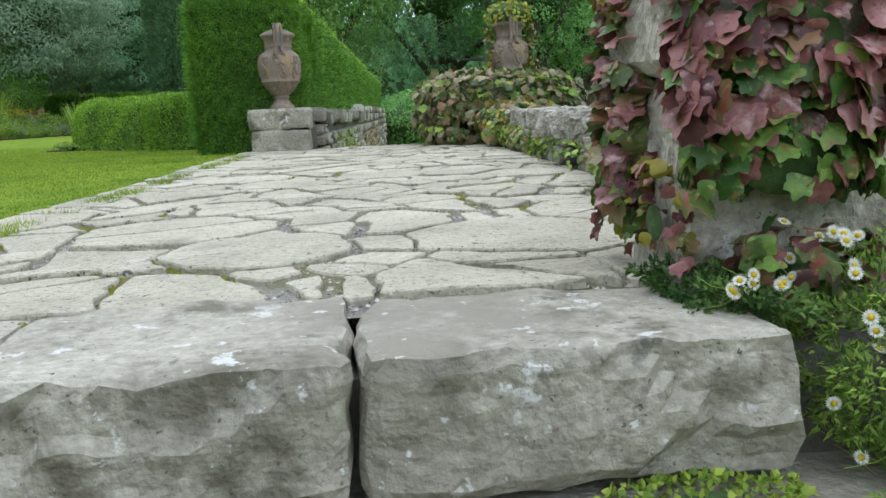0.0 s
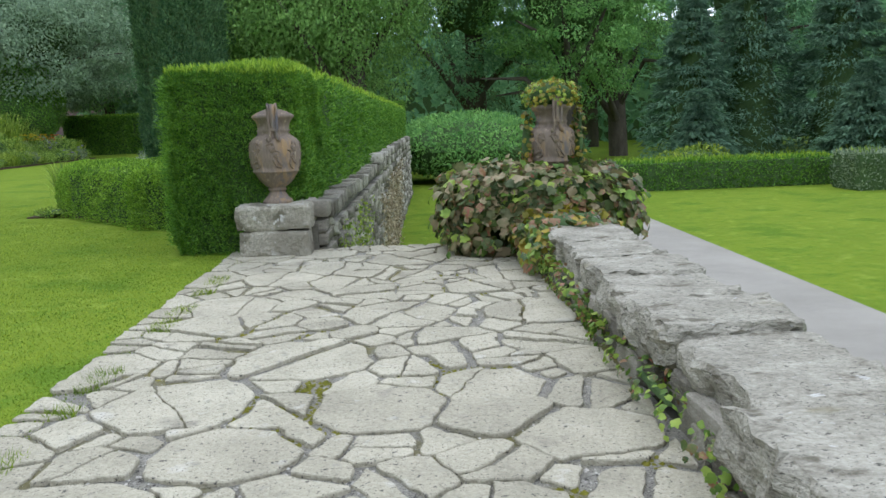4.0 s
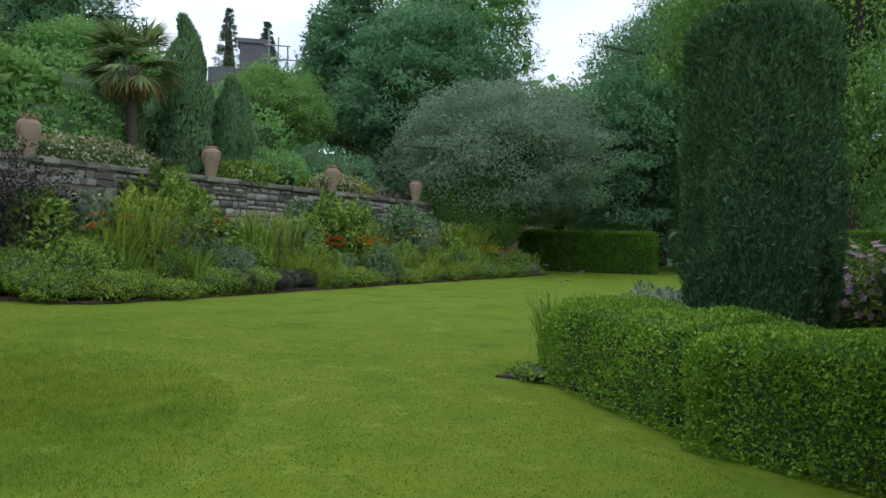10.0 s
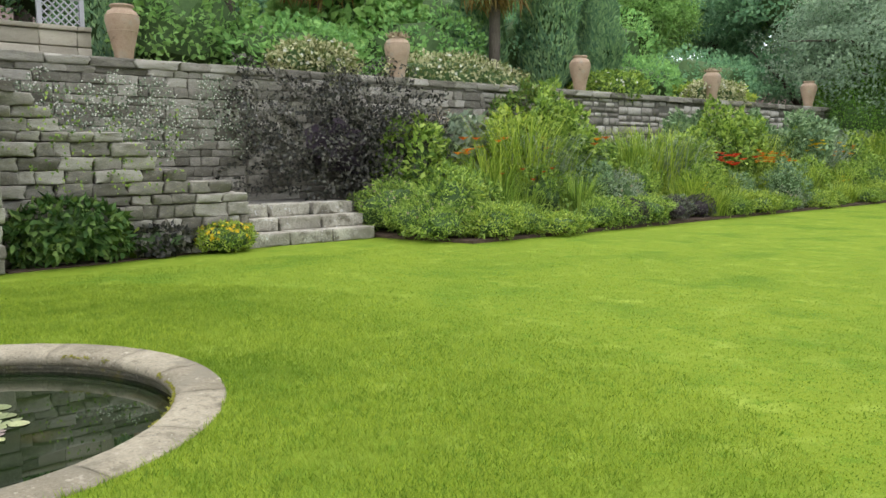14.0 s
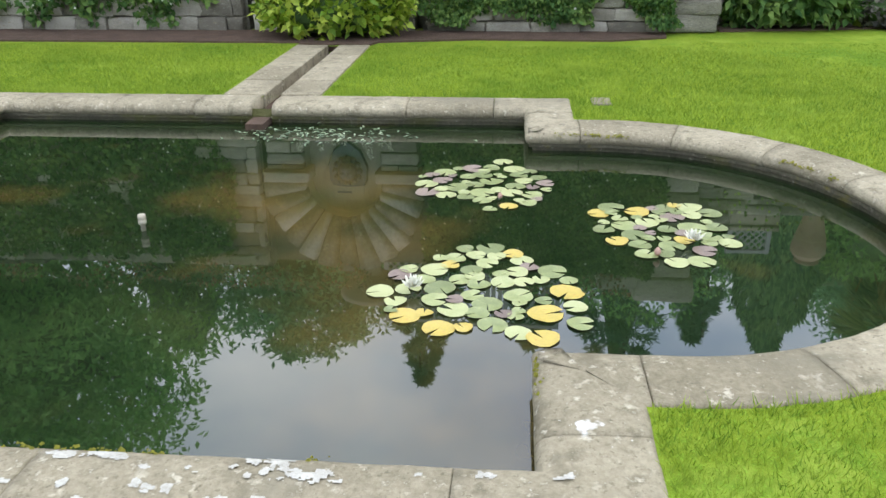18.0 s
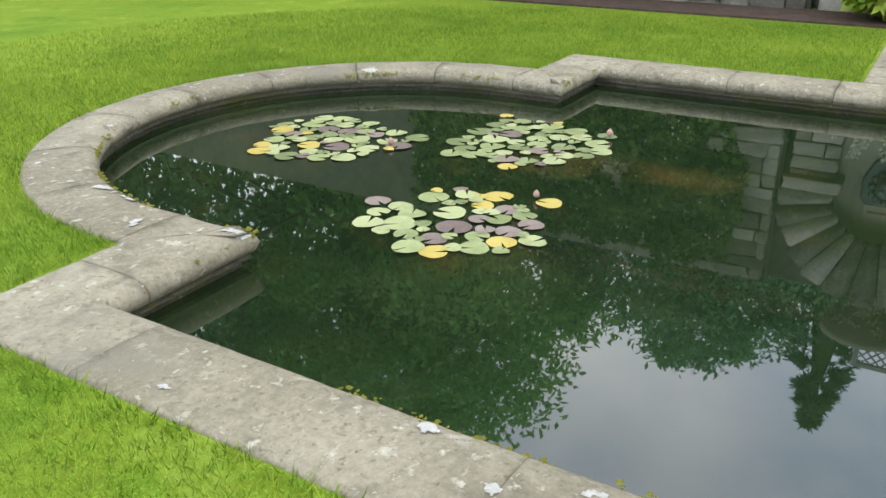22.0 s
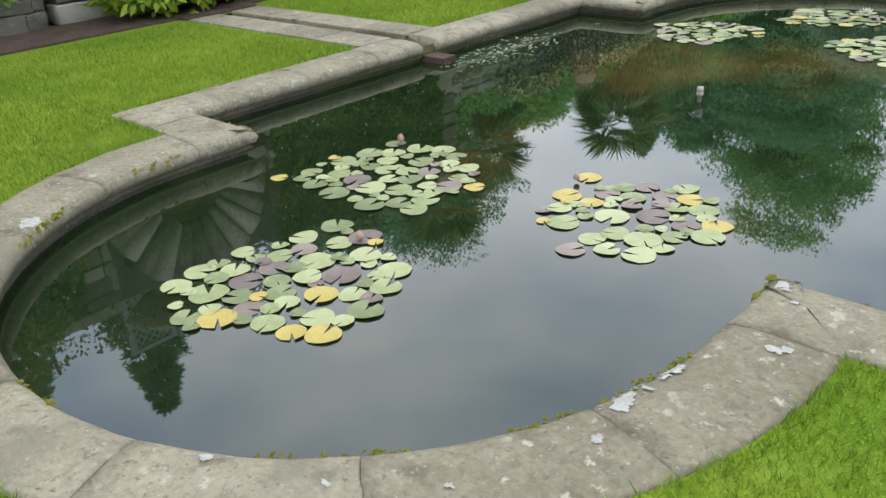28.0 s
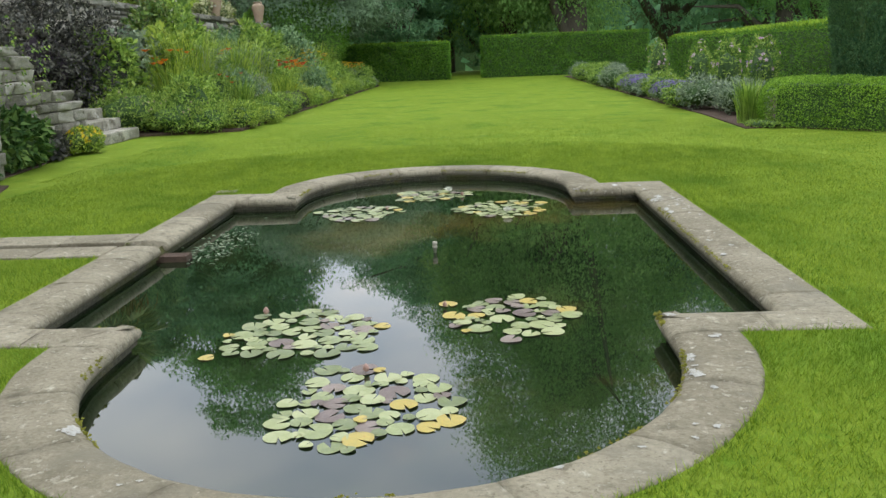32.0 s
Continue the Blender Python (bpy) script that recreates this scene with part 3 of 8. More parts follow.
def coping_piece(stations, thick=0.085):
    """One coping stone along stations of (inner edge, outer edge, way out): flat worn top, rounded inner lip."""
    bm = bmesh.new()
    rows = []
    for a, b, out in stations:
        a, b, d = Vector((*a, 0)), Vector((*b, 0)), Vector((*out, 0))
        mid = a + (b - a) * 0.5
        sec = [a + d * 0.03 + Vector((0, 0, -thick)), a + d * 0.006 + Vector((0, 0, -thick * 0.8)), a - d * 0.006 + Vector((0, 0, -thick * 0.5)),
               a + d * 0.002 + Vector((0, 0, -0.022)), a + d * 0.016 + Vector((0, 0, -0.006)), a + d * 0.04 + Vector((0, 0, 0.004)), a + d * 0.09 + Vector((0, 0, 0.010)),
               mid + Vector((0, 0, 0.013)), a + (b - a) * 0.96 + Vector((0, 0, 0.010)), b + Vector((0, 0, 0.002)), b + Vector((0, 0, -thick))]
        for q in sec[2:10]:
            q += noise.noise_vector(q * 7) * 0.004 + noise.noise_vector(q * 24) * 0.0018
        rows.append([bm.verts.new(q) for q in sec])
    for r0, r1 in zip(rows, rows[1:]):
        for i in range(len(r0) - 1):
            bm.faces.new((r0[i], r1[i], r1[i + 1], r0[i + 1]))
    bm.faces.new(rows[0])
    bm.faces.new(rows[-1][::-1])
    bmesh.ops.recalc_face_normals(bm, faces=bm.faces)
    return bm_mesh("coping_stone", bm, M["coping"], True)


cx, cy = POND


def coping_runs():
    """The rim as straight runs and half ellipses, in order: start, end, way out, and how much of each end belongs to an inner or outer mitre."""
    runs = []
    for sg in (1, -1):
        hx, hy, ap, st = sg * HALF_X, sg * HALF_Y, sg * APSE, sg * (HALF_Y + STILT)
        runs += [((hx, -hy), (hx, hy), (sg, 0), 0, 0), ((hx, hy), (ap, hy), (0, sg), 0, 1), ((ap, hy), (ap, st), (sg, 0), 1, 0), sg,
                 ((-ap, st), (-ap, hy), (-sg, 0), 0, 1), ((-ap, hy), (-hx, hy), (0, sg), 1, 0)]
    return runs


JOINTS_EAST, JOINTS_WEST = (-1.70, -0.57, 0.59, 1.72), (1.72, 1.09, 0.10, -0.05, -0.48, -1.10, -1.72)
loop = []            # (inner, outer, way out, whether a joint lies here)
EPS = 0.014
for k_run, run in enumerate(coping_runs()):
    if isinstance(run, int):
        joints = [20, 42, 66, 89, 111, 135, 159]
        angs = sorted(set([i * 3.0 for i in range(1, 60)] + joints))
        for a in angs:
            c_, s_ = math.cos(radians(a)) * run, math.sin(radians(a)) * run
            loop.append(((cx + APSE * c_, cy + run * (HALF_Y + STILT) + APSE_Y * s_), (cx + (APSE + RIM) * c_, cy + run * (HALF_Y + STILT) + (APSE_Y + BAY_SHARE * RIM) * s_), (c_, s_), a in joints))
        continue
    (xa, ya), (xb, yb), (ox, oy), tip_a, tip_b = run
    ln = math.hypot(xb - xa, yb - ya)
    tx, ty = (xb - xa) / ln, (yb - ya) / ln
    marks = []
    if ln > 3:
        marks = [abs(j - ya) for j in (JOINTS_EAST if xa > 0 else JOINTS_WEST)]
    elif ln > 0.5:
        marks = [abs(1.85 - abs(xa))]
    elif ln > 0.3:
        marks = [0.345] if tip_a else [ln - 0.345]
    ends = [EPS, ln - EPS] if ln > 0.5 else ([EPS, ln] if tip_a else [0, ln - EPS])
    us = sorted(set(ends + marks + [u for u in np.arange(0.06, ln - 0.03, 0.06)]))
    for u in us:
        lo_, hi_ = (RIM if tip_a else -9), (ln - RIM if tip_b else 99)
        v = min(max(u, lo_ + 0.002 * min(u / RIM, 1)), hi_ - 0.002 * min((ln - u) / RIM, 1))
        loop.append(((cx + xa + tx * u, cy + ya + ty * u), (cx + xa + tx * v + ox * RIM, cy + ya + ty * v + oy * RIM), (ox, oy), any(abs(u - m) < 1e-6 for m in marks)))
    nxt = coping_runs()[(k_run + 1) % len(coping_runs())]
    if not isinstance(nxt, int) and nxt[2] != (ox, oy):
        nx_, ny_ = nxt[2]
        loop.append(((cx + xb, cy + yb), (cx + xb + (ox + nx_) * RIM, cy + yb + (oy + ny_) * RIM), (ox + nx_, oy + ny_), False))
at = [i for i, q in enumerate(loop) if q[3]]
for i, j in zip(at, at[1:] + [at[0] + len(loop)]):
    run = [list(loop[k % len(loop)][:3]) for k in range(i, j + 1)]
    if abs(run[0][0][0] - (cx - HALF_X)) < 0.01 and run[0][0][1] - cy > 0.09 and run[-1][0][1] - cy < -0.04:
        continue
    if abs(run[0][0][0] - (cx - HALF_X)) < 0.01 and abs(run[0][0][1] - cy - 0.10) < 0.01:
        continue                                     # the rill runs out here
    for e, f_ in ((0, 1), (-1, -2)):                  # a narrow joint
        for q in (0, 1):
            p, o = Vector(run[e][q]), Vector(run[f_][q])
            if (o - p).length > 0.006:
                run[e][q] = tuple(p + (o - p).normalized() * 0.003)
    part("coping_stone", coping_piece(run), coping)

# rill from the fountain, two rows of slabs beside a sunk channel
rill = thing("rill", "narrow stone rill with slab edges leading to the pond", "rill", kind="structure")
for side, (ya, yb) in enumerate(((-0.609, -0.285), (-0.165, 0.149))):
    xs = [-7.565, -8.10, -8.70, -9.28, -9.85]
    for xa, xb in zip(xs, xs[1:]):
        bm = box_bm(xb + 0.004, xa - 0.004, ya, yb, -0.12, 0.016, 0.012, 2)
        rough_bm(bm, 0.004, 4, seed=xa)
        part("slab", bm_mesh("slab", bm, M["coping"], False), rill)
part("channel", bm_mesh("channel", box_bm(-9.85, -7.05, -0.29, -0.16, -0.2, -0.085), M["soil"]), rill)

# small stone set in the lawn
solo("drain_slab", bm_mesh("drain_slab", box_bm(-7.60, -7.38, 2.18, 2.32, -0.05, 0.012, 0.01), M["coping"]), "small flush stone cover set in the lawn", "slab")


# ---- terrace of flagstones ----
def clip_half(poly, px, py, nx, ny):
    """The part of a polygon on the inner side of a line."""
    out = []
    for (x0, y0), (x1, y1) in zip(poly, poly[1:] + poly[:1]):
        d0, d1 = (x0 - px) * nx + (y0 - py) * ny, (x1 - px) * nx + (y1 - py) * ny
        if d0 <= 0:
            out.append((x0, y0))
        if (d0 < 0 < d1) or (d1 < 0 < d0):
            t = d0 / (d0 - d1)
            out.append((x0 + (x1 - x0) * t, y0 + (y1 - y0) * t))
    return out


rng = np.random.default_rng(7)
terrace = thing("terrace_paving", "irregular pale limestone crazy paving with mossy joints", "paving", kind="structure")
joint_bm = bmesh.new()
gx, gy = 30, 100
for i in range(gx + 1):
    for j in range(gy + 1):
        x, y = P0 - 0.02 + (P1 + 0.05 - P0) * i / gx, PY0 + 0.3 + (PY1 - PY0 - 0.3) * j / gy
        joint_bm.verts.new((x, y, -0.003 + 0.007 * noise.noise(Vector((x * 5, y * 5, 0)))))
joint_bm.verts.ensure_lookup_table()
for i in range(gx):
    for j in range(gy):
        joint_bm.faces.new([joint_bm.verts[k] for k in (i * (gy + 1) + j, (i + 1) * (gy + 1) + j, (i + 1) * (gy + 1) + j + 1, i * (gy + 1) + j + 1)])
part("joint_bed", bm_mesh("joint_bed", joint_bm, M["joint"], True), terrace, "grey mortar and moss between the flags")
def area_of(poly):
    return 0.5 * abs(sum(a[0] * b[1] - b[0] * a[1] for a, b in zip(poly, poly[1:] + poly[:1])))


def flag_cells():
    """Irregular rounded stones: cells round scattered seeds, each seed with a reach of its own."""
    seeds = []
    for size, tries in ((0.33, 40), (0.26, 160), (0.20, 700), (0.14, 1500), (0.09, 2000)):
        for _ in range(tries):
            x, y, q = rng.uniform(P0 - 0.05, P1), rng.uniform(PY0 + 0.43, PY1), size * rng.uniform(0.85, 1.12)
            if all(math.hypot(x - a, y - b) > (q + c) * 0.84 for a, b, c in seeds):
                seeds.append((x, y, q))
    cells = []
    for i, (x, y, q) in enumerate(seeds):
        poly = [(P0 - 0.05, PY0 + 0.40), (P1, PY0 + 0.40), (P1, PY1), (P0 - 0.05, PY1)]
        for j, (a, b, c) in enumerate(seeds):
            dist = math.hypot(a - x, b - y)
            if i != j and dist < 1.3:
                nx, ny = (a - x) / dist, (b - y) / dist
                k = (dist * dist + q * q - c * c) / (2 * dist)
                poly = clip_half(poly, x + nx * k, y + ny * k, nx, ny)
                if len(poly) < 3:
                    break
        if len(poly) > 2:
            cut = [poly]
            for _ in range(2):
                nxt = []
                for p in cut:
                    if area_of(p) > 0.045 and rng.random() < 0.62:
                        xs_, ys_ = [v[0] for v in p], [v[1] for v in p]
                        w, h = max(xs_) - min(xs_), max(ys_) - min(ys_)
                        an = (0 if w > h * 1.25 else math.pi / 2 if h > w * 1.25 else rng.random() * 3.14) + rng.normal() * 0.5
                        mx, my = sum(xs_) / len(xs_) + rng.normal() * 0.1 * w, sum(ys_) / len(ys_) + rng.normal() * 0.1 * h
                        one, two = clip_half(p, mx, my, math.cos(an), math.sin(an)), clip_half(p, mx, my, -math.cos(an), -math.sin(an))
                        nxt += [one, two] if min(len(one), len(two)) > 2 else [p]
                    else:
                        nxt.append(p)
                cut = nxt
            cells += cut
    return cells


def round_corners(poly, keep):
    """Cuts every corner once, so that a stone reads as worn."""
    res = []
    for (x0, y0), (x1, y1) in zip(poly, poly[1:] + poly[:1]):
        ln = math.hypot(x1 - x0, y1 - y0) or 1
        c = min(0.33, keep / ln)
        res += [(x0 + (x1 - x0) * c, y0 + (y1 - y0) * c), (x1 + (x0 - x1) * c, y1 + (y0 - y1) * c)]
    return res


def inset(poly, g):
    """The polygon with every edge moved inwards by g."""
    sgn = 1 if sum(a[0] * b[1] - b[0] * a[1] for a, b in zip(poly, poly[1:] + poly[:1])) > 0 else -1
    res = poly
    for (x0, y0), (x1, y1) in zip(poly, poly[1:] + poly[:1]):
        ln = math.hypot(x1 - x0, y1 - y0)
        if ln > 1e-6:
            nx, ny = sgn * (y1 - y0) / ln, -sgn * (x1 - x0) / ln
            gg = g * (0.22 + 3.6 * abs(noise.noise(Vector(((x0 + x1) * 3, (y0 + y1) * 3, 0)))))
            res = clip_half(res, x0 - nx * gg, y0 - ny * gg, nx, ny)
            if len(res) < 3:
                return []
    return res


def flag_mesh(poly, top):
    """A flagstone with a chipped outline, a narrow worn edge and a slightly uneven top."""
    pts = []
    for (x0, y0), (x1, y1) in zip(poly, poly[1:] + poly[:1]):
        ln = math.hypot(x1 - x0, y1 - y0)
        k = max(1, int(ln / 0.035))
        for i in range(k):
            t = i / k
            p = Vector((x0 + (x1 - x0) * t, y0 + (y1 - y0) * t, 0))
            q = noise.noise_vector(p * 4) * 0.030 + noise.noise_vector(p * 15) * 0.016 + noise.noise_vector(p * 44) * 0.009
            pts.append((p.x + q.x, p.y + q.y))
    mx, my = sum(p[0] for p in pts) / len(pts), sum(p[1] for p in pts) / len(pts)
    bm = bmesh.new()
    rings = []
    for inset_, z in ((0.0, -0.05), (0.0, top - 0.006), (0.004, top - 0.001), (0.03, top)):
        rg = []
        for x, y in pts:
            d = math.hypot(x - mx, y - my) or 1
            k = 1 - min(inset_, d * 0.5) / d
            rg.append(bm.verts.new((mx + (x - mx) * k, my + (y - my) * k, z + 0.004 * noise.noise(Vector((x * 6, y * 6, 3))))))
        rings.append(rg)
    for r0, r1 in zip(rings, rings[1:]):
        for i in range(len(r0)):
            j = (i + 1) % len(r0)
            bm.faces.new((r0[i], r0[j], r1[j], r1[i]))
    c = bm.verts.new((mx, my, top + 0.002))
    for i in range(len(pts)):
        bm.faces.new((rings[-1][i], rings[-1][(i + 1) % len(pts)], c))
    return bm_mesh("flagstone", bm, M["flag"], False)


def build_flags():
    shapes = []
    for poly in flag_cells():
        poly = inset(poly, 0.0150)
        if len(poly) > 2 and area_of(poly) > 0.004:
            poly = round_corners(poly, rng.uniform(0.004, 0.020))
            shapes.append(poly)
            part("flagstone", flag_mesh(poly, 0.008 + 0.012 * rng.random()), terrace)
    # loose grit and moss in the joints
    g = np.random.default_rng(61)
    q = np.c_[g.uniform(P0, P1, 60000), g.uniform(PY0 + 0.36, PY1, 60000) ]
    q = q[g.random(len(q)) < np.clip(1.1 - (q[:, 1] - PY0) / 7.0, 0.12, 1)]
    free = np.ones(len(q), bool)
    for poly in shapes:
        free &= ~inside_np(q, poly)
    q = q[free]
    mossy = np.array([noise.noise(Vector((a * 1.1, b * 1.1, 5))) + 0.4 * noise.noise(Vector((a * 4, b * 4, 8))) for a, b in q]) > 0.24
    for nm, sel, size, mt, lb in (("grit", ~mossy, 0.0065, "grit", "loose pale grit lying in the joints"), ("joint_moss", mossy, 0.014, "moss", "yellow-green moss cushions in the joints")):
        p = np.c_[q[sel], np.full(sel.sum(), -0.004)]
        n = len(p)
        s_ = size * g.uniform(0.4, 1.3, (n, 1))
        a = g.random(n) * 6.283
        vs = [p + s_ * np.c_[np.cos(a + k), np.sin(a + k), np.zeros(n)] for k in (0, 1.571, 3.1416, 4.712)] + [p + s_ * np.c_[g.normal(size=(n, 2)) * 0.3, np.full(n, 0.75)]]
        f_ = np.array([[0, 1, 4], [1, 2, 4], [2, 3, 4], [3, 0, 4]])
        part(nm, mesh_arrays(nm, np.stack(vs, 1), (f_[None] + (np.arange(n) * 5)[:, None, None]).reshape(-1, 3), M[mt], nm != "grit"), terrace, lb, kind="stuff")


# front edge of the terrace: two great blocks and the flight below
def rock_block(name, x0, x1, y0, y1, z0, z1, mat, seed, cuts=4, amp=0.018, bevel=0.02):
    """A quarried block: chipped edges, uneven faces, nearly level top."""
    bm = bmesh.new()
    nx, ny, nz = (max(2, min(40, int(d / s_))) for d, s_ in ((x1 - x0, 0.028), (y1 - y0, 0.034), (z1 - z0, 0.026)))
    if cuts < 5:
        nx, ny, nz = max(2, nx // 2), max(2, ny // 2), max(2, nz // 2)
    grid = {}
    def vert(i, j, k):
        if (i, j, k) not in grid:
            grid[i, j, k] = bm.verts.new((x0 + (x1 - x0) * i / nx, y0 + (y1 - y0) * j / ny, z0 + (z1 - z0) * k / nz))
        return grid[i, j, k]
    for i in range(nx):
        for j in range(ny):
            bm.faces.new([vert(*q) for q in ((i, j, nz), (i + 1, j, nz), (i + 1, j + 1, nz), (i, j + 1, nz))])
            bm.faces.new([vert(*q) for q in ((i, j, 0), (i, j + 1, 0), (i + 1, j + 1, 0), (i + 1, j, 0))])
    for i in range(nx):
        for k in range(nz):
            bm.faces.new([vert(*q) for q in ((i, 0, k), (i + 1, 0, k), (i + 1, 0, k + 1), (i, 0, k + 1))])
            bm.faces.new([vert(*q) for q in ((i, ny, k), (i, ny, k + 1), (i + 1, ny, k + 1), (i + 1, ny, k))])
    for j in range(ny):
        for k in range(nz):
            bm.faces.new([vert(*q) for q in ((0, j, k), (0, j, k + 1), (0, j + 1, k + 1), (0, j + 1, k))])
            bm.faces.new([vert(*q) for q in ((nx, j, k), (nx, j + 1, k), (nx, j + 1, k + 1), (nx, j, k + 1))])
    c = Vector(((x0 + x1) / 2, (y0 + y1) / 2, (z0 + z1) / 2))
    off = Vector((seed, seed * 0.7, -seed))
    for (i, j, k), v in grid.items():
        q = v.co.copy()
        ends = (i in (0, nx)) + (j in (0, ny)) + (k in (0, nz))
        d = noise.noise_vector(q * 4.5 + off) * amp + noise.noise_vector(q * 13 + off) * amp * 0.55 + noise.noise_vector(q * 34 + off) * amp * 0.28
        if k == nz and ends == 1:
            d = Vector((0, 0, d.z * 0.3))
        elif ends == 1 and cuts > 8:
            d.y += 0.022 * (noise.noise(Vector((q.x * 2.6 + seed, q.z * 9 + 1.2 * noise.noise(Vector((q.x * 5, seed, 0))), 0))) > 0.08) - 0.008
        if ends >= 2:
            chip = 0.35 + 0.9 * abs(noise.noise(q * 8 + off))
            d += (c - q).normalized() * bevel * chip * (1.5 if ends == 3 else 1)
            d.z = d.z * 0.8 if k == nz else d.z
        v.co = q + d
    return bm_mesh(name, bm, mat, False)


flight = thing("stone_steps", "flight of rough grey stone steps rising to the terrace", "steps", kind="structure")
part("block", rock_block("block", 4.672, 5.36, -5.11, -4.70, -0.215, 0.010, M["step"], 1.0, 9, 0.020), flight, "thick stone block with pale lichen")
part("block", rock_block("block", 4.06, 4.652, -5.125, -4.66, -0.205, 0.010, M["step"], 5.0, 9, 0.024), flight)
part("block", rock_block("block", 3.25, 4.04, -5.10, -4.66, -0.21, 0.006, M["step"], 9.0, 6), flight)
for k in range(1, 6):
    yb = -5.10 - 0.26 * k
    for xa, xb in ((3.25, 4.35), (4.36, 5.6)):
        part("block", rock_block("block", xa, xb, yb - 0.02, yb + 0.42, -0.255 - 0.2 * k, -0.045 - 0.2 * k, M["step"], k * 2.3 + xa, 4), flight)
part("block", rock_block("block", 3.0, 6.0, -9.5, -6.48, -1.46, -1.25, M["step"], 33.0, 4), flight)
bank = box_bm(1.5, 3.22, -12, -5.12, LOW - 0.1, -0.05)
solo("bank", bm_mesh("bank", bank, M["soil"]), "earth bank beside the steps", "bank", kind="structure")

# terrace core, closed to the lower ground
solo("terrace_core", bm_mesh("terrace_core", box_bm(3.3, 6.25, -4.98, 2.95, LOW - 0.1, -0.06), M["mortar"]), "rubble core wall carrying the terrace", "wall", kind="structure")


# ---- walls of separate stones ----
def stone_variants(mat, n=7, amp=0.10, tag=""):
    out = []
    for i in range(n):
        bm = box_bm(-0.5, 0.5, -0.5, 0.5, -0.5, 0.5, 0.07, 2)
        bmesh.ops.subdivide_edges(bm, edges=[e for e in bm.edges if e.calc_length() > 0.3], cuts=2, use_grid_fill=True)
        for v in bm.verts:
            v.co += noise.noise_vector(v.co * 2.1 + Vector((i * 7.7, i, 0))) * amp + noise.noise_vector(v.co * 6 + Vector((i, i * 3.3, 0))) * amp * 0.4
        out.append(bm_mesh("stone", bm, mat, True))
    return out


STONES = stone_variants(M["rubble"])
QUOINS = stone_variants(M["rubble"], 5, 0.05)
ASHLARS = stone_variants(M["ashlar"], 3, 0.03)


def lay_wall(parent, ox, oy, along, length, z0, z1, depth, rng, course=(0.12, 0.2), stone=(0.2, 0.5), proud=0.015, variants=None, top_fn=None, skip=None, limit=290):
    """Courses of stones on the face that looks along the wall's right hand side. along: degrees of the wall's run."""
    variants = variants or STONES
    ca, sa = math.cos(radians(along)), math.sin(radians(along))
    z, count = z0, 0
    while z < z1 - 0.03 and count < limit:
        h = min(rng.uniform(*course), z1 - z)
        if z1 - z - h < 0.06:
            h = z1 - z
        u = -rng.uniform(0, 0.1)
        while u < length and count < limit:
            w = rng.uniform(*stone)
            a, b = max(u, 0), min(u + w, length)
            if length - b < 0.08:
                b = length
            mid = (a + b) / 2
            if b - a > 0.05 and (top_fn is None or z + h * 0.5 < top_fn(mid)) and not (skip and skip(mid, z + h / 2)):
                g = 0.008
                m = Matrix.Translation((ox + ca * mid, oy + sa * mid, z + h / 2)) @ pose(0, 0, 0, rng.normal() * 0.8, rng.normal() * 0.8, along + rng.normal() * 1.5) @ Matrix.Diagonal((b - a - g, depth, h - g, 1))
                m = Matrix.Translation((sa * proud * rng.normal(), -ca * proud * rng.normal(), 0)) @ m
                part("stone", variants[int(rng.integers(len(variants)))], parent, m=m)
                count += 1
            u += w
        z += h
    return count


WALL_X = -10.85


def shell(name, x0, x1, y0, y1, z0, z1, mat, label, category="wall"):
    ob = solo(name, bm_mesh(name, box_bm(x0, x1, y0, y1, z0, z1), mat), label, category, kind="structure")
    return ob


fountain_wall = shell("wall_west", -11.55, WALL_X - 0.05, -14.0, -1.42, -0.2, 2.72, M["mortar"], "tall rubble stone wall behind the pond, grown over with ivy")
fountain_wall_b = shell("wall_west_inner", -11.55, WALL_X - 0.05, 0.58, 3.75, -0.2, 2.72, M["mortar"], "rubble stone wall behind the ivy beside the fountain niche")
shell("wall_west_niche", -11.55, -11.12, -1.45, 0.75, -0.2, 2.72, M["mortar"], "wall core behind the fountain niche")
stair_wall = shell("wall_stair", -12.25, -11.55, 3.55, 7.15, -0.2, 0.72, M["mortar"], "stepped rubble wall beside the garden stairs")
back_wall = shell("wall_terrace", -14.4, -13.9, 3.0, 8.4, -0.2, 2.80, M["mortar"], "long rubble terrace wall carrying jars")
back_wall_b = shell("wall_terrace_north", -14.4, -13.9, 8.4, 31.0, -0.2, 2.80, M["mortar"], "long rubble terrace wall behind the flower border")
shell("wall_terrace_south", -14.4, -13.9, -30.0, 3.0, -0.2, 2.80, M["mortar"], "plain terrace wall behind the fountain")
shell("landing", -13.9, -12.2, 3.5, 9.6, -0.2, 0.585, M["mortar"], "landing at the head of the steps", "landing")
ret_wall = thing("wall_retaining", "rough grey stone retaining wall under the hedge", "wall", kind="structure")
low_wall = thing("parapet_wall", "low parapet of rough grey stone slabs along the terrace", "wall", kind="structure")


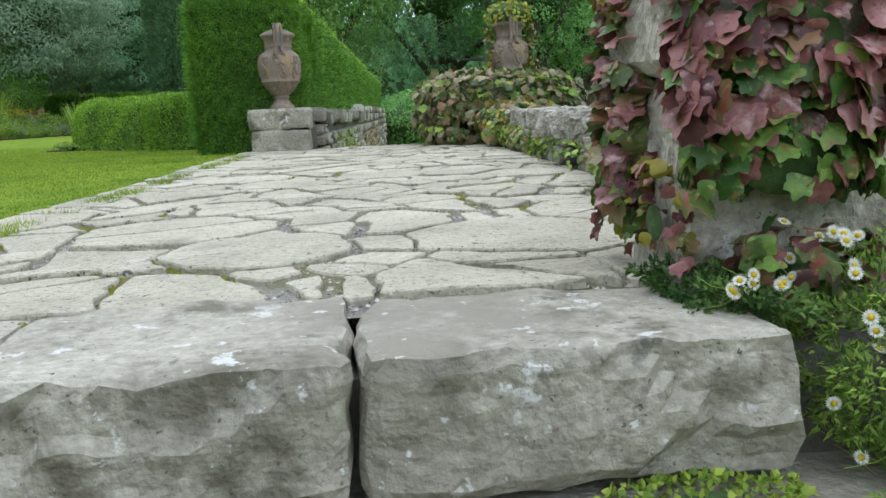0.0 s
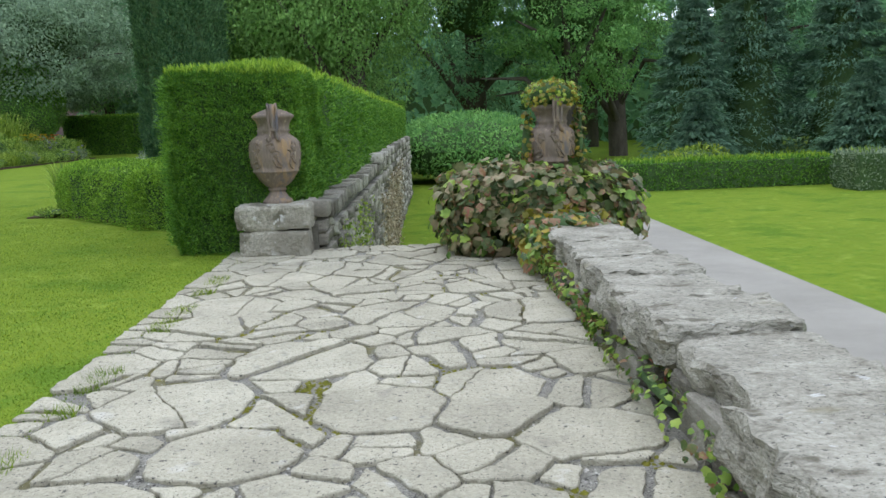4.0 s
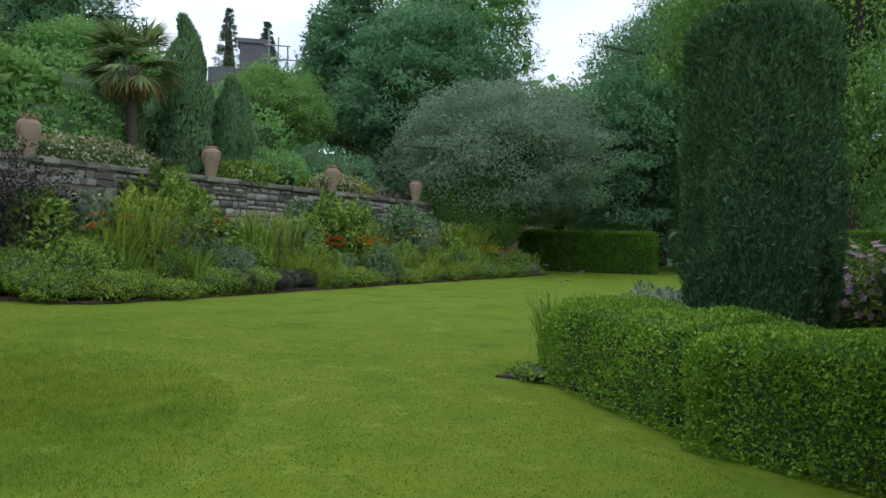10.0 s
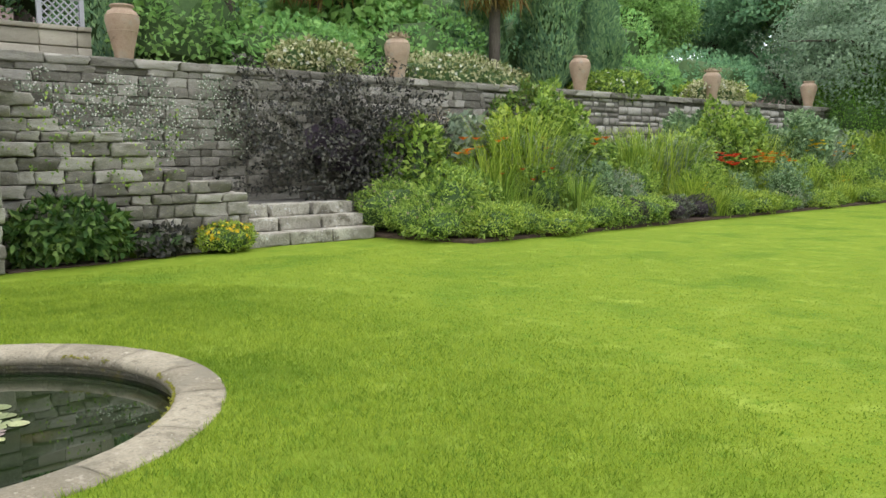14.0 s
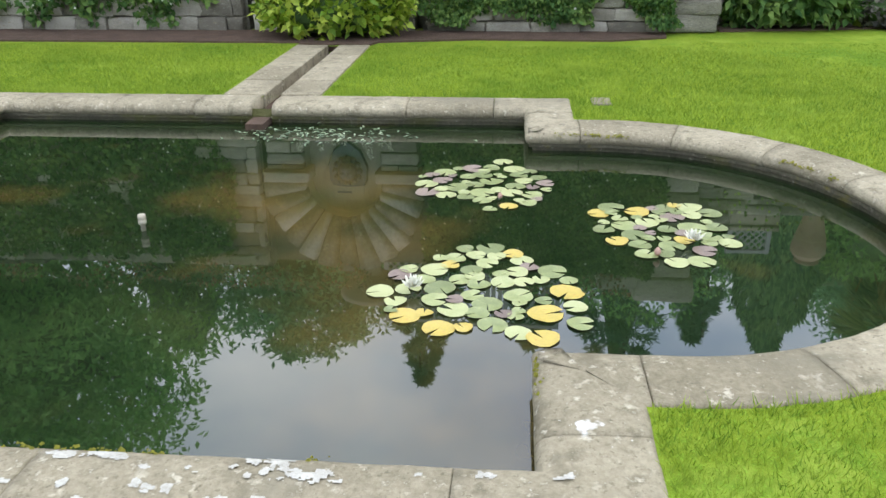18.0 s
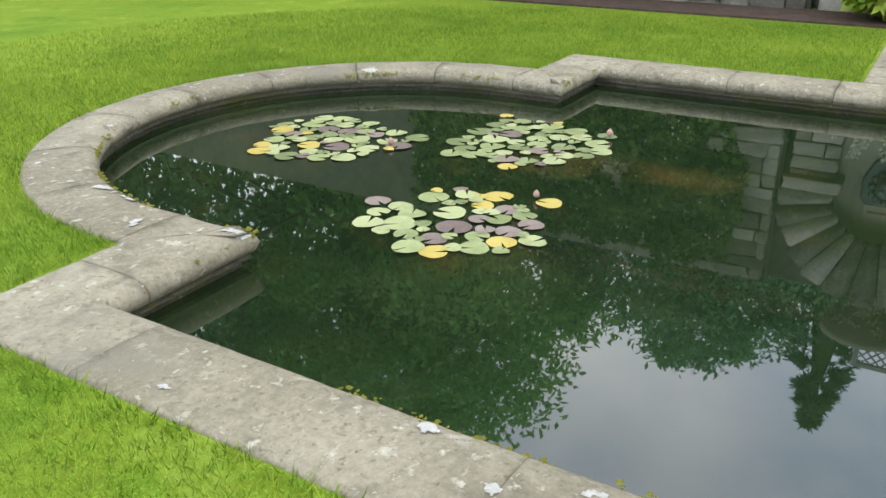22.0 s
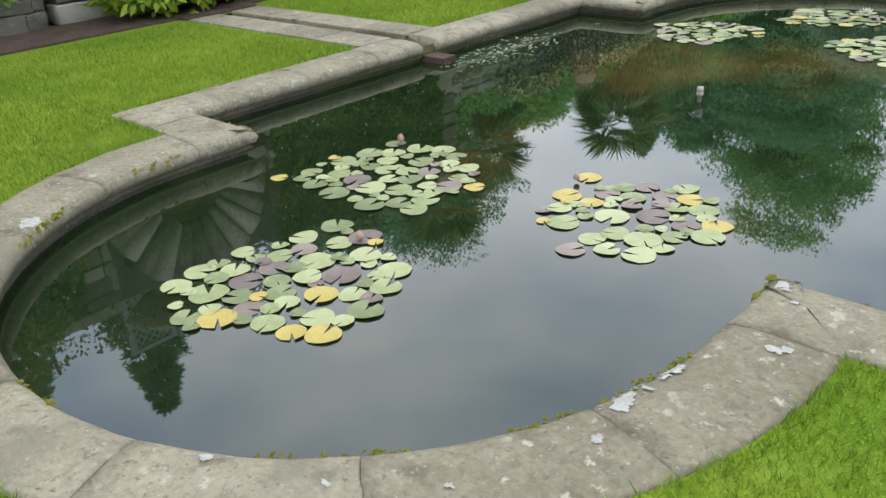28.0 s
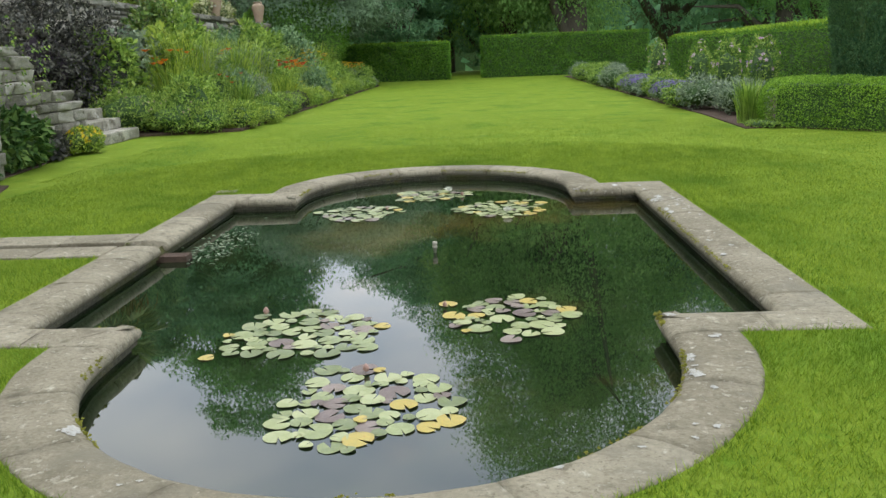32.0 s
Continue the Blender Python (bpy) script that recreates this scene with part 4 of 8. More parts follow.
def build_wall_stones():
    r = np.random.default_rng(3)
    # fountain wall, seen between the ivy
    lay_wall(fountain_wall_b, WALL_X - 0.02, 0.62, 90, 2.6, 0.0, 2.72, 0.22, r, stone=(0.22, 0.5), limit=120)
    lay_wall(fountain_wall, WALL_X - 0.02, -5.5, 90, 4.05, 0.0, 2.72, 0.22, r, stone=(0.25, 0.55), limit=190)
    # back wall
    lay_wall(back_wall, -13.92, 3.4, 90, 5.0, 0.5, 2.80, 0.2, r, course=(0.12, 0.22), stone=(0.16, 0.45), proud=0.02, limit=280)
    lay_wall(back_wall_b, -13.92, 8.42, 90, 5.8, 0.5, 2.80, 0.2, r, course=(0.10, 0.22), stone=(0.18, 0.6), proud=0.02, limit=290)
    # capping stones
    u = 3.4
    while u < 30.6:
        w = r.uniform(0.45, 0.8)
        part("cap_stone", STONES[int(r.integers(7))], back_wall, m=Matrix.Translation((-14.02, u + w / 2, 2.87)) @ Matrix.Diagonal((0.5, w - 0.012, 0.15, 1)))
        u += w
    rest = np.random.default_rng(9)
    vs, fs, off = [], [], 0
    u0 = 14.2
    while u0 < 30.8:
        run = rest.uniform(0.9, 2.0)
        z = 0.7 + rest.uniform(0, 0.15)
        while z < 2.78:
            h = min(rest.uniform(0.09, 0.24), 2.8 - z)
            u = u0
            while u < u0 + run:
                w = min(rest.uniform(0.18, 0.6), u0 + run - u)
                if u0 + run - u - w < 0.12:
                    w = u0 + run - u
                p = rest.normal() * 0.02
                e = rest.uniform(0.006, 0.022, 4)
                x0, x1, y0, y1, z0, z1 = -13.95, -13.862 + p * 0.6, u + e[0] + 0.008, u + w - e[1] - 0.008, z + e[2] * 0.6, z + h - e[3] * 0.6
                vs += [(x0, y0, z0), (x0, y1, z0), (x0, y1, z1), (x0, y0, z1), (x1, y0 + 0.02, z0 + 0.02), (x1, y1 - 0.03, z0 + 0.015), (x1, y1 - 0.02, z1 - 0.025), (x1, y0 + 0.03, z1 - 0.015)]
                fs += [[off + k for k in f] for f in ((4, 5, 6, 7), (0, 1, 5, 4), (1, 2, 6, 5), (2, 3, 7, 6), (3, 0, 4, 7))]
                off += 8
                u += w
            z += h
        u0 += run
    part("far_stones", mesh_arrays("far_stones", vs, fs, M["rubble_far"]), back_wall_b, kind="stuff")
    # stepped stair wall: rises to the south in blocks
    def top(u):
        return 0.62 + max(0.0, math.floor((3.6 - u) / 0.40) + 1) * 0.185
    lay_wall(stair_wall, -11.62, 3.6, 90, 3.55, 0.0, 2.5, 0.6, r, course=(0.12, 0.2), stone=(0.2, 0.5), proud=0.03, top_fn=top, limit=280)
    u = 2.95
    while u < 14:
        w = r.uniform(0.22, 0.42)
        part("cap_stone", QUOINS[int(r.integers(5))], ret_wall, m=Matrix.Translation((ret_x(u) - 0.03, u + w / 2, 0.35 + r.normal() * 0.02)) @ pose(0, 0, 0, r.normal() * 2, r.normal() * 2, r.normal() * 4) @ Matrix.Diagonal((0.22, w - 0.01, 0.15, 1)))
        u += w
    # retaining wall below the yew hedge, facing the lower lawn
    lay_wall(ret_wall, RET_X - 0.12, 2.95, 88.4, 8.0, LOW, 0.28, 0.34, r, course=(0.13, 0.22), stone=(0.18, 0.5), limit=290)
    vs, fs, off = [], [], 0
    z = LOW
    while z < 0.36:
        h = rest.uniform(0.15, 0.22)
        u = 10.9
        while u < 30:
            w = rest.uniform(0.25, 0.6)
            x = ret_x(u) + 0.06 + rest.normal() * 0.02
            x0, x1, y0, y1, z0, z1 = x - 0.35, x, u + 0.008, u + w - 0.008, z + 0.006, z + h - 0.006 + (0.06 * rest.random() if z > 0.1 else 0)
            vs += [(x0, y0, z0), (x0, y1, z0), (x0, y1, z1), (x0, y0, z1), (x1, y0 + 0.02, z0 + 0.02), (x1, y1 - 0.02, z0 + 0.02), (x1, y1 - 0.02, z1 - 0.02), (x1, y0 + 0.02, z1 - 0.02)]
            fs += [[off + k for k in f] for f in ((4, 5, 6, 7), (0, 1, 5, 4), (1, 2, 6, 5), (2, 3, 7, 6), (3, 0, 4, 7))]
            off += 8
            u += w
        z += h
    part("far_stones", mesh_arrays("far_stones", vs, fs, M["rubble_far"]), ret_wall, kind="stuff")


bm = bmesh.new()
vv = [bm.verts.new(p) for p in ((RET_X - 0.3, 2.93, LOW), (RET_X - 0.02, 2.93, LOW), (ret_x(31) - 0.02, 31, LOW), (ret_x(31) - 0.3, 31, LOW))]
ww = [bm.verts.new((v.co.x, v.co.y, 0.25)) for v in vv]
for f in ((0, 1, 5, 4), (1, 2, 6, 5), (2, 3, 7, 6), (3, 0, 4, 7), (4, 5, 6, 7)):
    bm.faces.new([(vv + ww)[k] for k in f])
part("core", bm_mesh("core", bm, M["mortar"]), ret_wall)

# parapet slabs on rubble
ur = np.random.default_rng(21)
part("core", bm_mesh("core", box_bm(5.93, 6.32, -5.0, 2.3, LOW, 0.2), M["mortar"]), low_wall)
y = -4.72
while y < 1.95:
    w = ur.uniform(0.42, 0.85)
    z1 = 0.33 + ur.normal() * 0.015
    part("slab", rock_block("slab", 5.82 + ur.normal() * 0.02 - 0.17 * min(1.0, max(0.0, -2.6 - y)), 6.38 + ur.normal() * 0.02, y + 0.005, min(y + w, 2.0), z1 - 0.17, z1, M["slab"], y * 3, 5, 0.046, 0.03), low_wall, "rough weathered coping slab")
    y += w


def parapet_face():
    r = np.random.default_rng(14)
    lay_wall(low_wall, 5.90, 2.0, -90, 6.7, -0.03, 0.2, 0.14, r, course=(0.07, 0.16), stone=(0.12, 0.42), proud=0.03, limit=90)


# pier at the head of the steps
pier = thing("pier", "squared limestone pier draped with red vine", "pier", kind="structure")
part("shaft", rock_block("shaft", 5.28, 5.76, -4.82, -4.47, -0.4, 0.42, M["step"], 50.0, 5, 0.02, 0.03), pier)
part("cap", rock_block("cap", 5.245, 5.80, -4.86, -4.43, 0.425, 0.62, M["step"], 54.0, 5, 0.022, 0.03), pier)


# ---- fountain niche ----
niche = thing("fountain_niche", "arched wall fountain niche of rubble voussoirs with plastered back", "fountain", WALL_X, -0.42, 0)
NW, SPRING = 0.465, 1.53
bm = bmesh.new()
prof = [(-NW, 0.0)] + [(NW * math.cos(radians(a)), SPRING + NW * 1.02 * math.sin(radians(a))) for a in range(180, -1, -12)] + [(NW, 0.0)]
fr = [bm.verts.new((-0.02, u, z)) for u, z in prof]
bk = [bm.verts.new((-0.26, u, z)) for u, z in prof]
for i in range(len(prof) - 1):
    bm.faces.new((fr[i], fr[i + 1], bk[i + 1], bk[i]))
bm.faces.new(bk)
bmesh.ops.recalc_face_normals(bm, faces=bm.faces)
part("niche_back", bm_mesh("niche_back", bm, M["render_stucco"]), niche, "stained pale plaster back")
vr = np.random.default_rng(5)
for i in range(13):
    a0, a1 = 180 * i / 13, 180 * (i + 1) / 13
    r0, r1 = NW + 0.01, 0.97 + 0.20 * math.sin(radians((a0 + a1) / 2)) ** 2 + 0.05 * vr.random()
    bm = bmesh.new()
    q = []
    for r_, a in ((r0, a0 + 0.9), (r1, a0 + 0.7), (r1, a1 - 0.7), (r0, a1 - 0.9)):
        q.append((r_ * math.cos(radians(a)), SPRING + r_ * math.sin(radians(a))))
    f0 = [bm.verts.new((-0.22, u, z)) for u, z in q]
    f1 = [bm.verts.new((0.05 + 0.012 * vr.normal(), u, z)) for u, z in q]
    bm.faces.new(f0)
    bm.faces.new(f1[::-1])
    for k in range(4):
        bm.faces.new((f0[k], f0[(k + 1) % 4], f1[(k + 1) % 4], f1[k]))
    bmesh.ops.recalc_face_normals(bm, faces=bm.faces)
    bmesh.ops.bevel(bm, geom=list(bm.edges), offset=0.018, segments=2, affect="EDGES")
    part("voussoir", bm_mesh("voussoir", bm, M["rubble"], True), niche)
for sgn in (1, -1):
    z = 0.0
    while z < SPRING - 0.16:
        h = min(vr.uniform(0.12, 0.2), SPRING - 0.15 - z)
        cut = vr.uniform(0.15, 0.32) if vr.random() < 0.55 else None
        for a, b in (((0.0, 0.46),) if not cut else ((0.0, cut), (cut, 0.46))):
            m = Matrix.Translation((-0.07, sgn * (NW + (a + b) / 2), z + h / 2)) @ Matrix.Diagonal((0.26, b - a - 0.012, h - 0.012, 1))
            part("pier_stone", QUOINS[int(vr.integers(5))], niche, m=m)
        z += h
    m = Matrix.Translation((-0.05, sgn * (NW + 0.22), SPRING - 0.075)) @ Matrix.Diagonal((0.36, 0.56, 0.13, 1))
    part("impost", QUOINS[1], niche, "projecting impost stone", m=m)

mask = thing("lion_mask", "dark lead lion-head spout on a shield", "fountain mask", WALL_X - 0.22, -0.41, 1.40)
bm = bmesh.new()
shield = [(-0.24, 0.2), (-0.2, 0.27), (0, 0.29), (0.2, 0.27), (0.24, 0.2), (0.25, 0.0), (0.17, -0.2), (0, -0.33), (-0.17, -0.2), (-0.25, 0.0)]
a = [bm.verts.new((-0.03, u, z)) for u, z in shield]
b = [bm.verts.new((0.02, u * 0.94, z * 0.94)) for u, z in shield]
bm.faces.new(b)
for i in range(10):
    bm.faces.new((a[i], a[(i + 1) % 10], b[(i + 1) % 10], b[i]))
bmesh.ops.recalc_face_normals(bm, faces=bm.faces)
part("shield", bm_mesh("shield", bm, M["lead"]), mask)
bm = bmesh.new()
for c, s in (((0.05, 0, 0.06), (0.09, 0.12, 0.13)), ((0.13, 0, -0.01), (0.09, 0.07, 0.06)), ((0.07, 0.09, 0.17), (0.03, 0.035, 0.04)), ((0.07, -0.09, 0.17), (0.03, 0.035, 0.04)),
             ((0.12, 0.05, 0.07), (0.03, 0.03, 0.02)), ((0.12, -0.05, 0.07), (0.03, 0.03, 0.02)), ((0.1, 0, -0.08), (0.05, 0.05, 0.025)), ((0.14, 0, 0.05), (0.04, 0.025, 0.07))):
    bmesh.ops.create_icosphere(bm, subdivisions=2, radius=1, matrix=Matrix.Translation(c) @ Matrix.Diagonal((*s, 1)))
for i in range(12):
    t = 2 * math.pi * i / 12
    bmesh.ops.create_icosphere(bm, subdivisions=1, radius=0.045, matrix=Matrix.Translation((0.03, 0.15 * math.sin(t), 0.06 + 0.16 * math.cos(t))))
part("lion_head", bm_mesh("lion_head", bm, M["lead"], True), mask)
part("spout", tube("spout", [(0.12, 0, -0.05), (0.2, 0, -0.06)], [0.014, 0.012], M["lead"]), mask)
solo("letter_slot", bm_mesh("letter_slot", box_bm(WALL_X - 0.27, WALL_X - 0.245, -0.60, -0.22, 1.68, 1.86, 0.005), M["ashlar"]), "pale stone tablet with a dark slot above the mask", "tablet")
solo("dark_slot", bm_mesh("dark_slot", box_bm(WALL_X - 0.246, WALL_X - 0.243, -0.56, -0.38, 1.745, 1.77), M["lead"]), "narrow dark slot in the tablet", "slot")

# corner column of squared quoins
column = thing("corner_pier", "tall pier of squared grey quoins ending the ivy wall", "pier", WALL_X, 3.53, 0, kind="structure")
z = 0.0
cr = np.random.default_rng(8)
while z < 2.62:
    h = min(cr.uniform(0.14, 0.33), 2.66 - z)
    w = cr.uniform(0.40, 0.70)
    part("quoin", QUOINS[int(cr.integers(5))], column, m=Matrix.Translation((-0.2 + cr.normal() * 0.025, 0.29 - w / 2 + cr.normal() * 0.015, z + h / 2)) @ pose(0, 0, 0, cr.normal() * 1.2, cr.normal() * 1.2, cr.normal() * 3) @ Matrix.Diagonal((0.56, w, h - 0.008, 1)))
    z += h
part("capstone", QUOINS[2], column, m=Matrix.Translation((-0.22, 0.0, 2.83)) @ Matrix.Diagonal((0.66, 0.72, 0.32, 1)))
part("capstone", QUOINS[3], column, m=Matrix.Translation((-0.22, -0.55, 2.76)) @ Matrix.Diagonal((0.6, 0.5, 0.2, 1)))

# garden steps of three long treads
gsteps = thing("garden_steps", "three broad pale stone steps up to the landing", "steps", kind="structure")
for k in range(3):
    x1 = -11.36 - 0.34 * k
    z1 = 0.2 * (k + 1)
    for ya, yb in ((7.15, 7.85), (7.86, 8.62), (8.63, 9.45)):
        part("tread", rock_block("tread", x1 - 0.42, x1, ya + 0.004 + 0.03 * k, yb, z1 - 0.2, z1 - 0.004 * (k == 2), M["step"], k * 4 + ya, 5, 0.012, 0.02), gsteps)


# ---- plants ----
def spray(rng, c, d, nrm, length, spread):
    """Jitters leaf directions round their outward direction."""
    return unit(d + rng.normal(size=d.shape) * spread)


def hedge_surface(rng, x0, x1, y0, y1, z0, z1, n, faces="xXyYZ"):
    """Random points and outward normals on the faces of a box."""
    ar = {"x": (y1 - y0) * (z1 - z0), "X": (y1 - y0) * (z1 - z0), "y": (x1 - x0) * (z1 - z0), "Y": (x1 - x0) * (z1 - z0), "Z": (x1 - x0) * (y1 - y0)}
    tot = sum(ar[f] for f in faces)
    P, N = [], []
    for f in faces:
        k = int(n * ar[f] / tot)
        u, v = rng.random(k), rng.random(k)
        if f in "xX":
            P.append(np.c_[np.full(k, x0 if f == "x" else x1), y0 + u * (y1 - y0), z0 + v * (z1 - z0)])
            N.append(np.tile([-1.0 if f == "x" else 1.0, 0, 0], (k, 1)))
        elif f in "yY":
            P.append(np.c_[x0 + u * (x1 - x0), np.full(k, y0 if f == "y" else y1), z0 + v * (z1 - z0)])
            N.append(np.tile([0, -1.0 if f == "y" else 1.0, 0], (k, 1)))
        else:
            P.append(np.c_[x0 + u * (x1 - x0), y0 + v * (y1 - y0), np.full(k, z1)])
            N.append(np.tile([0, 0, 1.0], (k, 1)))
    return np.concatenate(P), np.concatenate(N)


def wob(P, amp, freq, seed=0.0):
    out = P.copy()
    for i in range(len(P)):
        q = noise.noise_vector(Vector(P[i]) * freq + Vector((seed, 0, 0)))
        out[i] += (q.x * amp, q.y * amp, q.z * amp)
    return out


def round_edges(P, lo, hi, rad):
    """Pulls points on a box in to rounded shoulders and corners."""
    q = np.clip(P, np.array(lo) + rad, np.array(hi) - rad)
    v = P - q
    far = np.maximum(np.linalg.norm(v, axis=1, keepdims=True), 1e-6)
    return np.where(far > rad, q + v / far * rad, P)


def hedge(name, label, x0, x1, y0, y1, z1, n, leaf, mats, seed, z0=0.0, faces="xXyYZ", skew=0.0, rz=0, at=None, tips=0, amp=0.05, group="", tip_len=1.5, tip_faces="Z", rad=0.0):
    """A clipped hedge: a dark body and a skin of small leaves; skew leans its plan along y."""
    r = np.random.default_rng(seed)
    h = thing(name, label, "hedge", *(at or (0, 0, 0)), rz, group=group)
    # solid dark body; its colour stands in for shade between the twigs
    ins = 0.05 + 0.3 * rad
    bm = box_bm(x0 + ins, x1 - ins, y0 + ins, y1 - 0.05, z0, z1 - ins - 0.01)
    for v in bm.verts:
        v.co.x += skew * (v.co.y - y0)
    part("shade_core", bm_mesh("shade_body", bm, M["core_green"]), h, "solid core for inner twigs, with their shade in its dark colour")
    P, N = hedge_surface(r, x0, x1, y0, y1, z0, z1, n, faces)
    lo_, hi_ = (x0, y0 if "y" in faces else y0 - 1, z0 - 1), (x1, y1 + 1, z1)
    if rad:
        P = round_edges(P, lo_, hi_, rad)
    P = wob(wob(P, amp, 2.2, seed), amp * 0.42, 9.0, seed + 3) - N * (r.random((len(P), 1)) ** 2 * 0.07)
    P[:, 0] += skew * (P[:, 1] - y0)
    d = unit(N * 0.75 + r.normal(size=P.shape) * 0.55 + np.array([0, 0, 0.28]))
    me = leaves("foliage", P, d, unit(N + r.normal(size=P.shape) * 0.6), leaf * r.uniform(0.6, 1.3, len(P)), leaf * 0.36 * r.uniform(0.7, 1.2, len(P)), M[mats[0]])
    part("foliage", me, h)
    if tips:
        P, N = hedge_surface(r, x0, x1, y0, y1, z0, z1, tips, tip_faces)
        if rad:
            P = round_edges(P, lo_, hi_, rad)
        P = wob(P, amp, 2.2, seed)
        edge = r.random(len(P)) < 0.3
        P[edge, 2] -= r.random(edge.sum()) * 0.12
        P[:, 0] += skew * (P[:, 1] - y0)
        d = unit(np.array([0, 0, 0.8]) + N * 0.45 + r.normal(size=P.shape) * 0.38)
        part("new_growth", leaves("new_growth", P, d, r.normal(size=P.shape), leaf * tip_len * r.uniform(0.5, 1.4, len(P)), leaf * 0.42, M[mats[1]]), h, "bright yellow-green new growth along the top", kind="stuff")
    return h


# core colours: the shade deep in the foliage is put into the base colour
M["core_purple"] = material("inner_purple_shade", (0.02, 0.016, 0.02), (0.07, 0.05, 0.065), scale=6, fine=30, rough=0.9, bump=1.0)
M["core_green"] = material("inner_foliage_shade", (0.03, 0.065, 0.022), (0.10, 0.17, 0.055), scale=6, fine=30, rough=0.9, bump=1.0)

hedge("yew_hedge", "tall clipped yew hedge above the retaining wall", 2.62, 3.86, 2.95, 4.9, 1.68, 150000, 0.032, ("yew", "yew_tip"), 1, faces="xXyZ", skew=0.028, tips=9000, amp=0.085, tip_len=2.2, rad=0.17)
hedge("yew_hedge", "long clipped yew hedge above the retaining wall", 2.675, 3.915, 4.92, 30.0, 1.68, 66000, 0.075, ("yew", "yew_tip"), 2, faces="xXZ", skew=0.028, tips=13000, tip_len=1.5, rad=0.17)
r = np.random.default_rng(45)
k = 2600
P = np.c_[2.66 + r.normal(size=k) * 0.03, 2.99 + r.normal(size=k) * 0.035, r.uniform(0.1, 1.62, k)]
d = unit(np.c_[np.full(k, -0.8), np.full(k, -0.5), np.full(k, 0.35)] + r.normal(size=(k, 3)) * 0.4)
solo("yew_fringe", leaves("yew_fringe", P, d, r.normal(size=(k, 3)), 0.04 * r.uniform(0.4, 1.5, k), 0.009, M["yew"]), "feathery shoots along the hedge's corners", "hedge shoots", kind="stuff")


def clipped_box(name, label, pts, top, n, seed, mats=("box", "box"), leaf=0.03):
    """A low clipped hedge on a plan outline, rounded at the shoulder."""
    r = np.random.default_rng(seed)
    h = thing(name, label, "hedge")
    c = np.mean(pts, axis=0)
    bm = bmesh.new()
    ins = [c + (np.array(p) - c) * 0.74 for p in pts]
    lo_, hi_ = [bm.verts.new((*p, 0)) for p in ins], [bm.verts.new((*p, top - 0.05)) for p in ins]
    for i in range(len(pts)):
        j = (i + 1) % len(pts)
        bm.faces.new((lo_[i], lo_[j], hi_[j], hi_[i]))
    bm.faces.new(hi_)
    part("shade_core", bm_mesh("shade_body", bm, M["core_green"]), h, "solid core for inner twigs, with their shade in its dark colour")
    P, N = [], []
    per = [np.hypot(*(np.array(pts[(i + 1) % len(pts)]) - pts[i])) for i in range(len(pts))]
    xs, ys = np.array(pts).T
    area = 0.5 * abs(np.dot(xs, np.roll(ys, -1)) - np.dot(ys, np.roll(xs, -1)))
    dens = n / (sum(per) * top + area)
    for i, ln in enumerate(per):
        a, b = np.array(pts[i]), np.array(pts[(i + 1) % len(pts)])
        k = int(dens * ln * top)
        u, v = r.random((k, 1)), r.random(k)
        nn_ = np.array([(b - a)[1], -(b - a)[0]]) / ln
        if np.dot(nn_, (a + b) / 2 - c) < 0:
            nn_ = -nn_
        P.append(np.c_[a + u * (b - a), v * top])
        N.append(np.tile([*nn_, 0], (k, 1)))
    q = np.c_[r.uniform(xs.min(), xs.max(), int(dens * area * 2.5)), r.uniform(ys.min(), ys.max(), int(dens * area * 2.5))]
    q = q[inside_np(q, [tuple(p) for p in pts])]
    P.append(np.c_[q, np.full(len(q), top)])
    N.append(np.tile([0, 0, 1.0], (len(q), 1)))
    P, N = np.concatenate(P), np.concatenate(N)
    rd = 0.24
    near = np.full(len(P), 9.0)
    for i in range(len(pts)):
        a, b = np.array(pts[i]), np.array(pts[(i + 1) % len(pts)])
        e = (b - a) / per[i]
        near = np.minimum(near, np.abs((P[:, 0] - a[0]) * e[1] - (P[:, 1] - a[1]) * e[0]))
    flat = N[:, 2] > 0.5
    gap = np.clip(rd - near, 0, rd)
    P[flat, 2] += 0.05 - (rd - np.sqrt(np.maximum(rd * rd - gap[flat] ** 2, 0)))
    up_ = np.clip(P[:, 2] - top + rd, 0, rd)
    P[~flat] -= N[~flat] * (rd - np.sqrt(np.maximum(rd * rd - up_[~flat] ** 2, 0)))[:, None] * 0.9
    P = wob(P, 0.07, 2.6, seed) - N * (r.random((len(P), 1)) ** 2 * 0.05)
    d = unit(N * 0.7 + r.normal(size=P.shape) * 0.6 + np.array([0, 0, 0.3]))
    part("foliage", leaves("foliage", P, d, unit(N + r.normal(size=P.shape) * 0.6), leaf * r.uniform(0.7, 1.3, len(P)), leaf * 0.55, M[mats[0]]), h)
    return h


clipped_box("box_hedge", "low rounded clipped box hedge block at the bed's edge", [(1.50, 5.15), (2.75, 4.55), (3.1, 5.5), (1.85, 6.15)], 0.70, 26000, 11)
clipped_box("box_hedge", "low rounded clipped box hedge along the flower bed", [(-0.22, 7.28), (0.0, 6.9), (1.46, 5.35), (2.1, 6.2), (0.45, 8.1), (0.05, 8.0)], 0.70, 28000, 12)

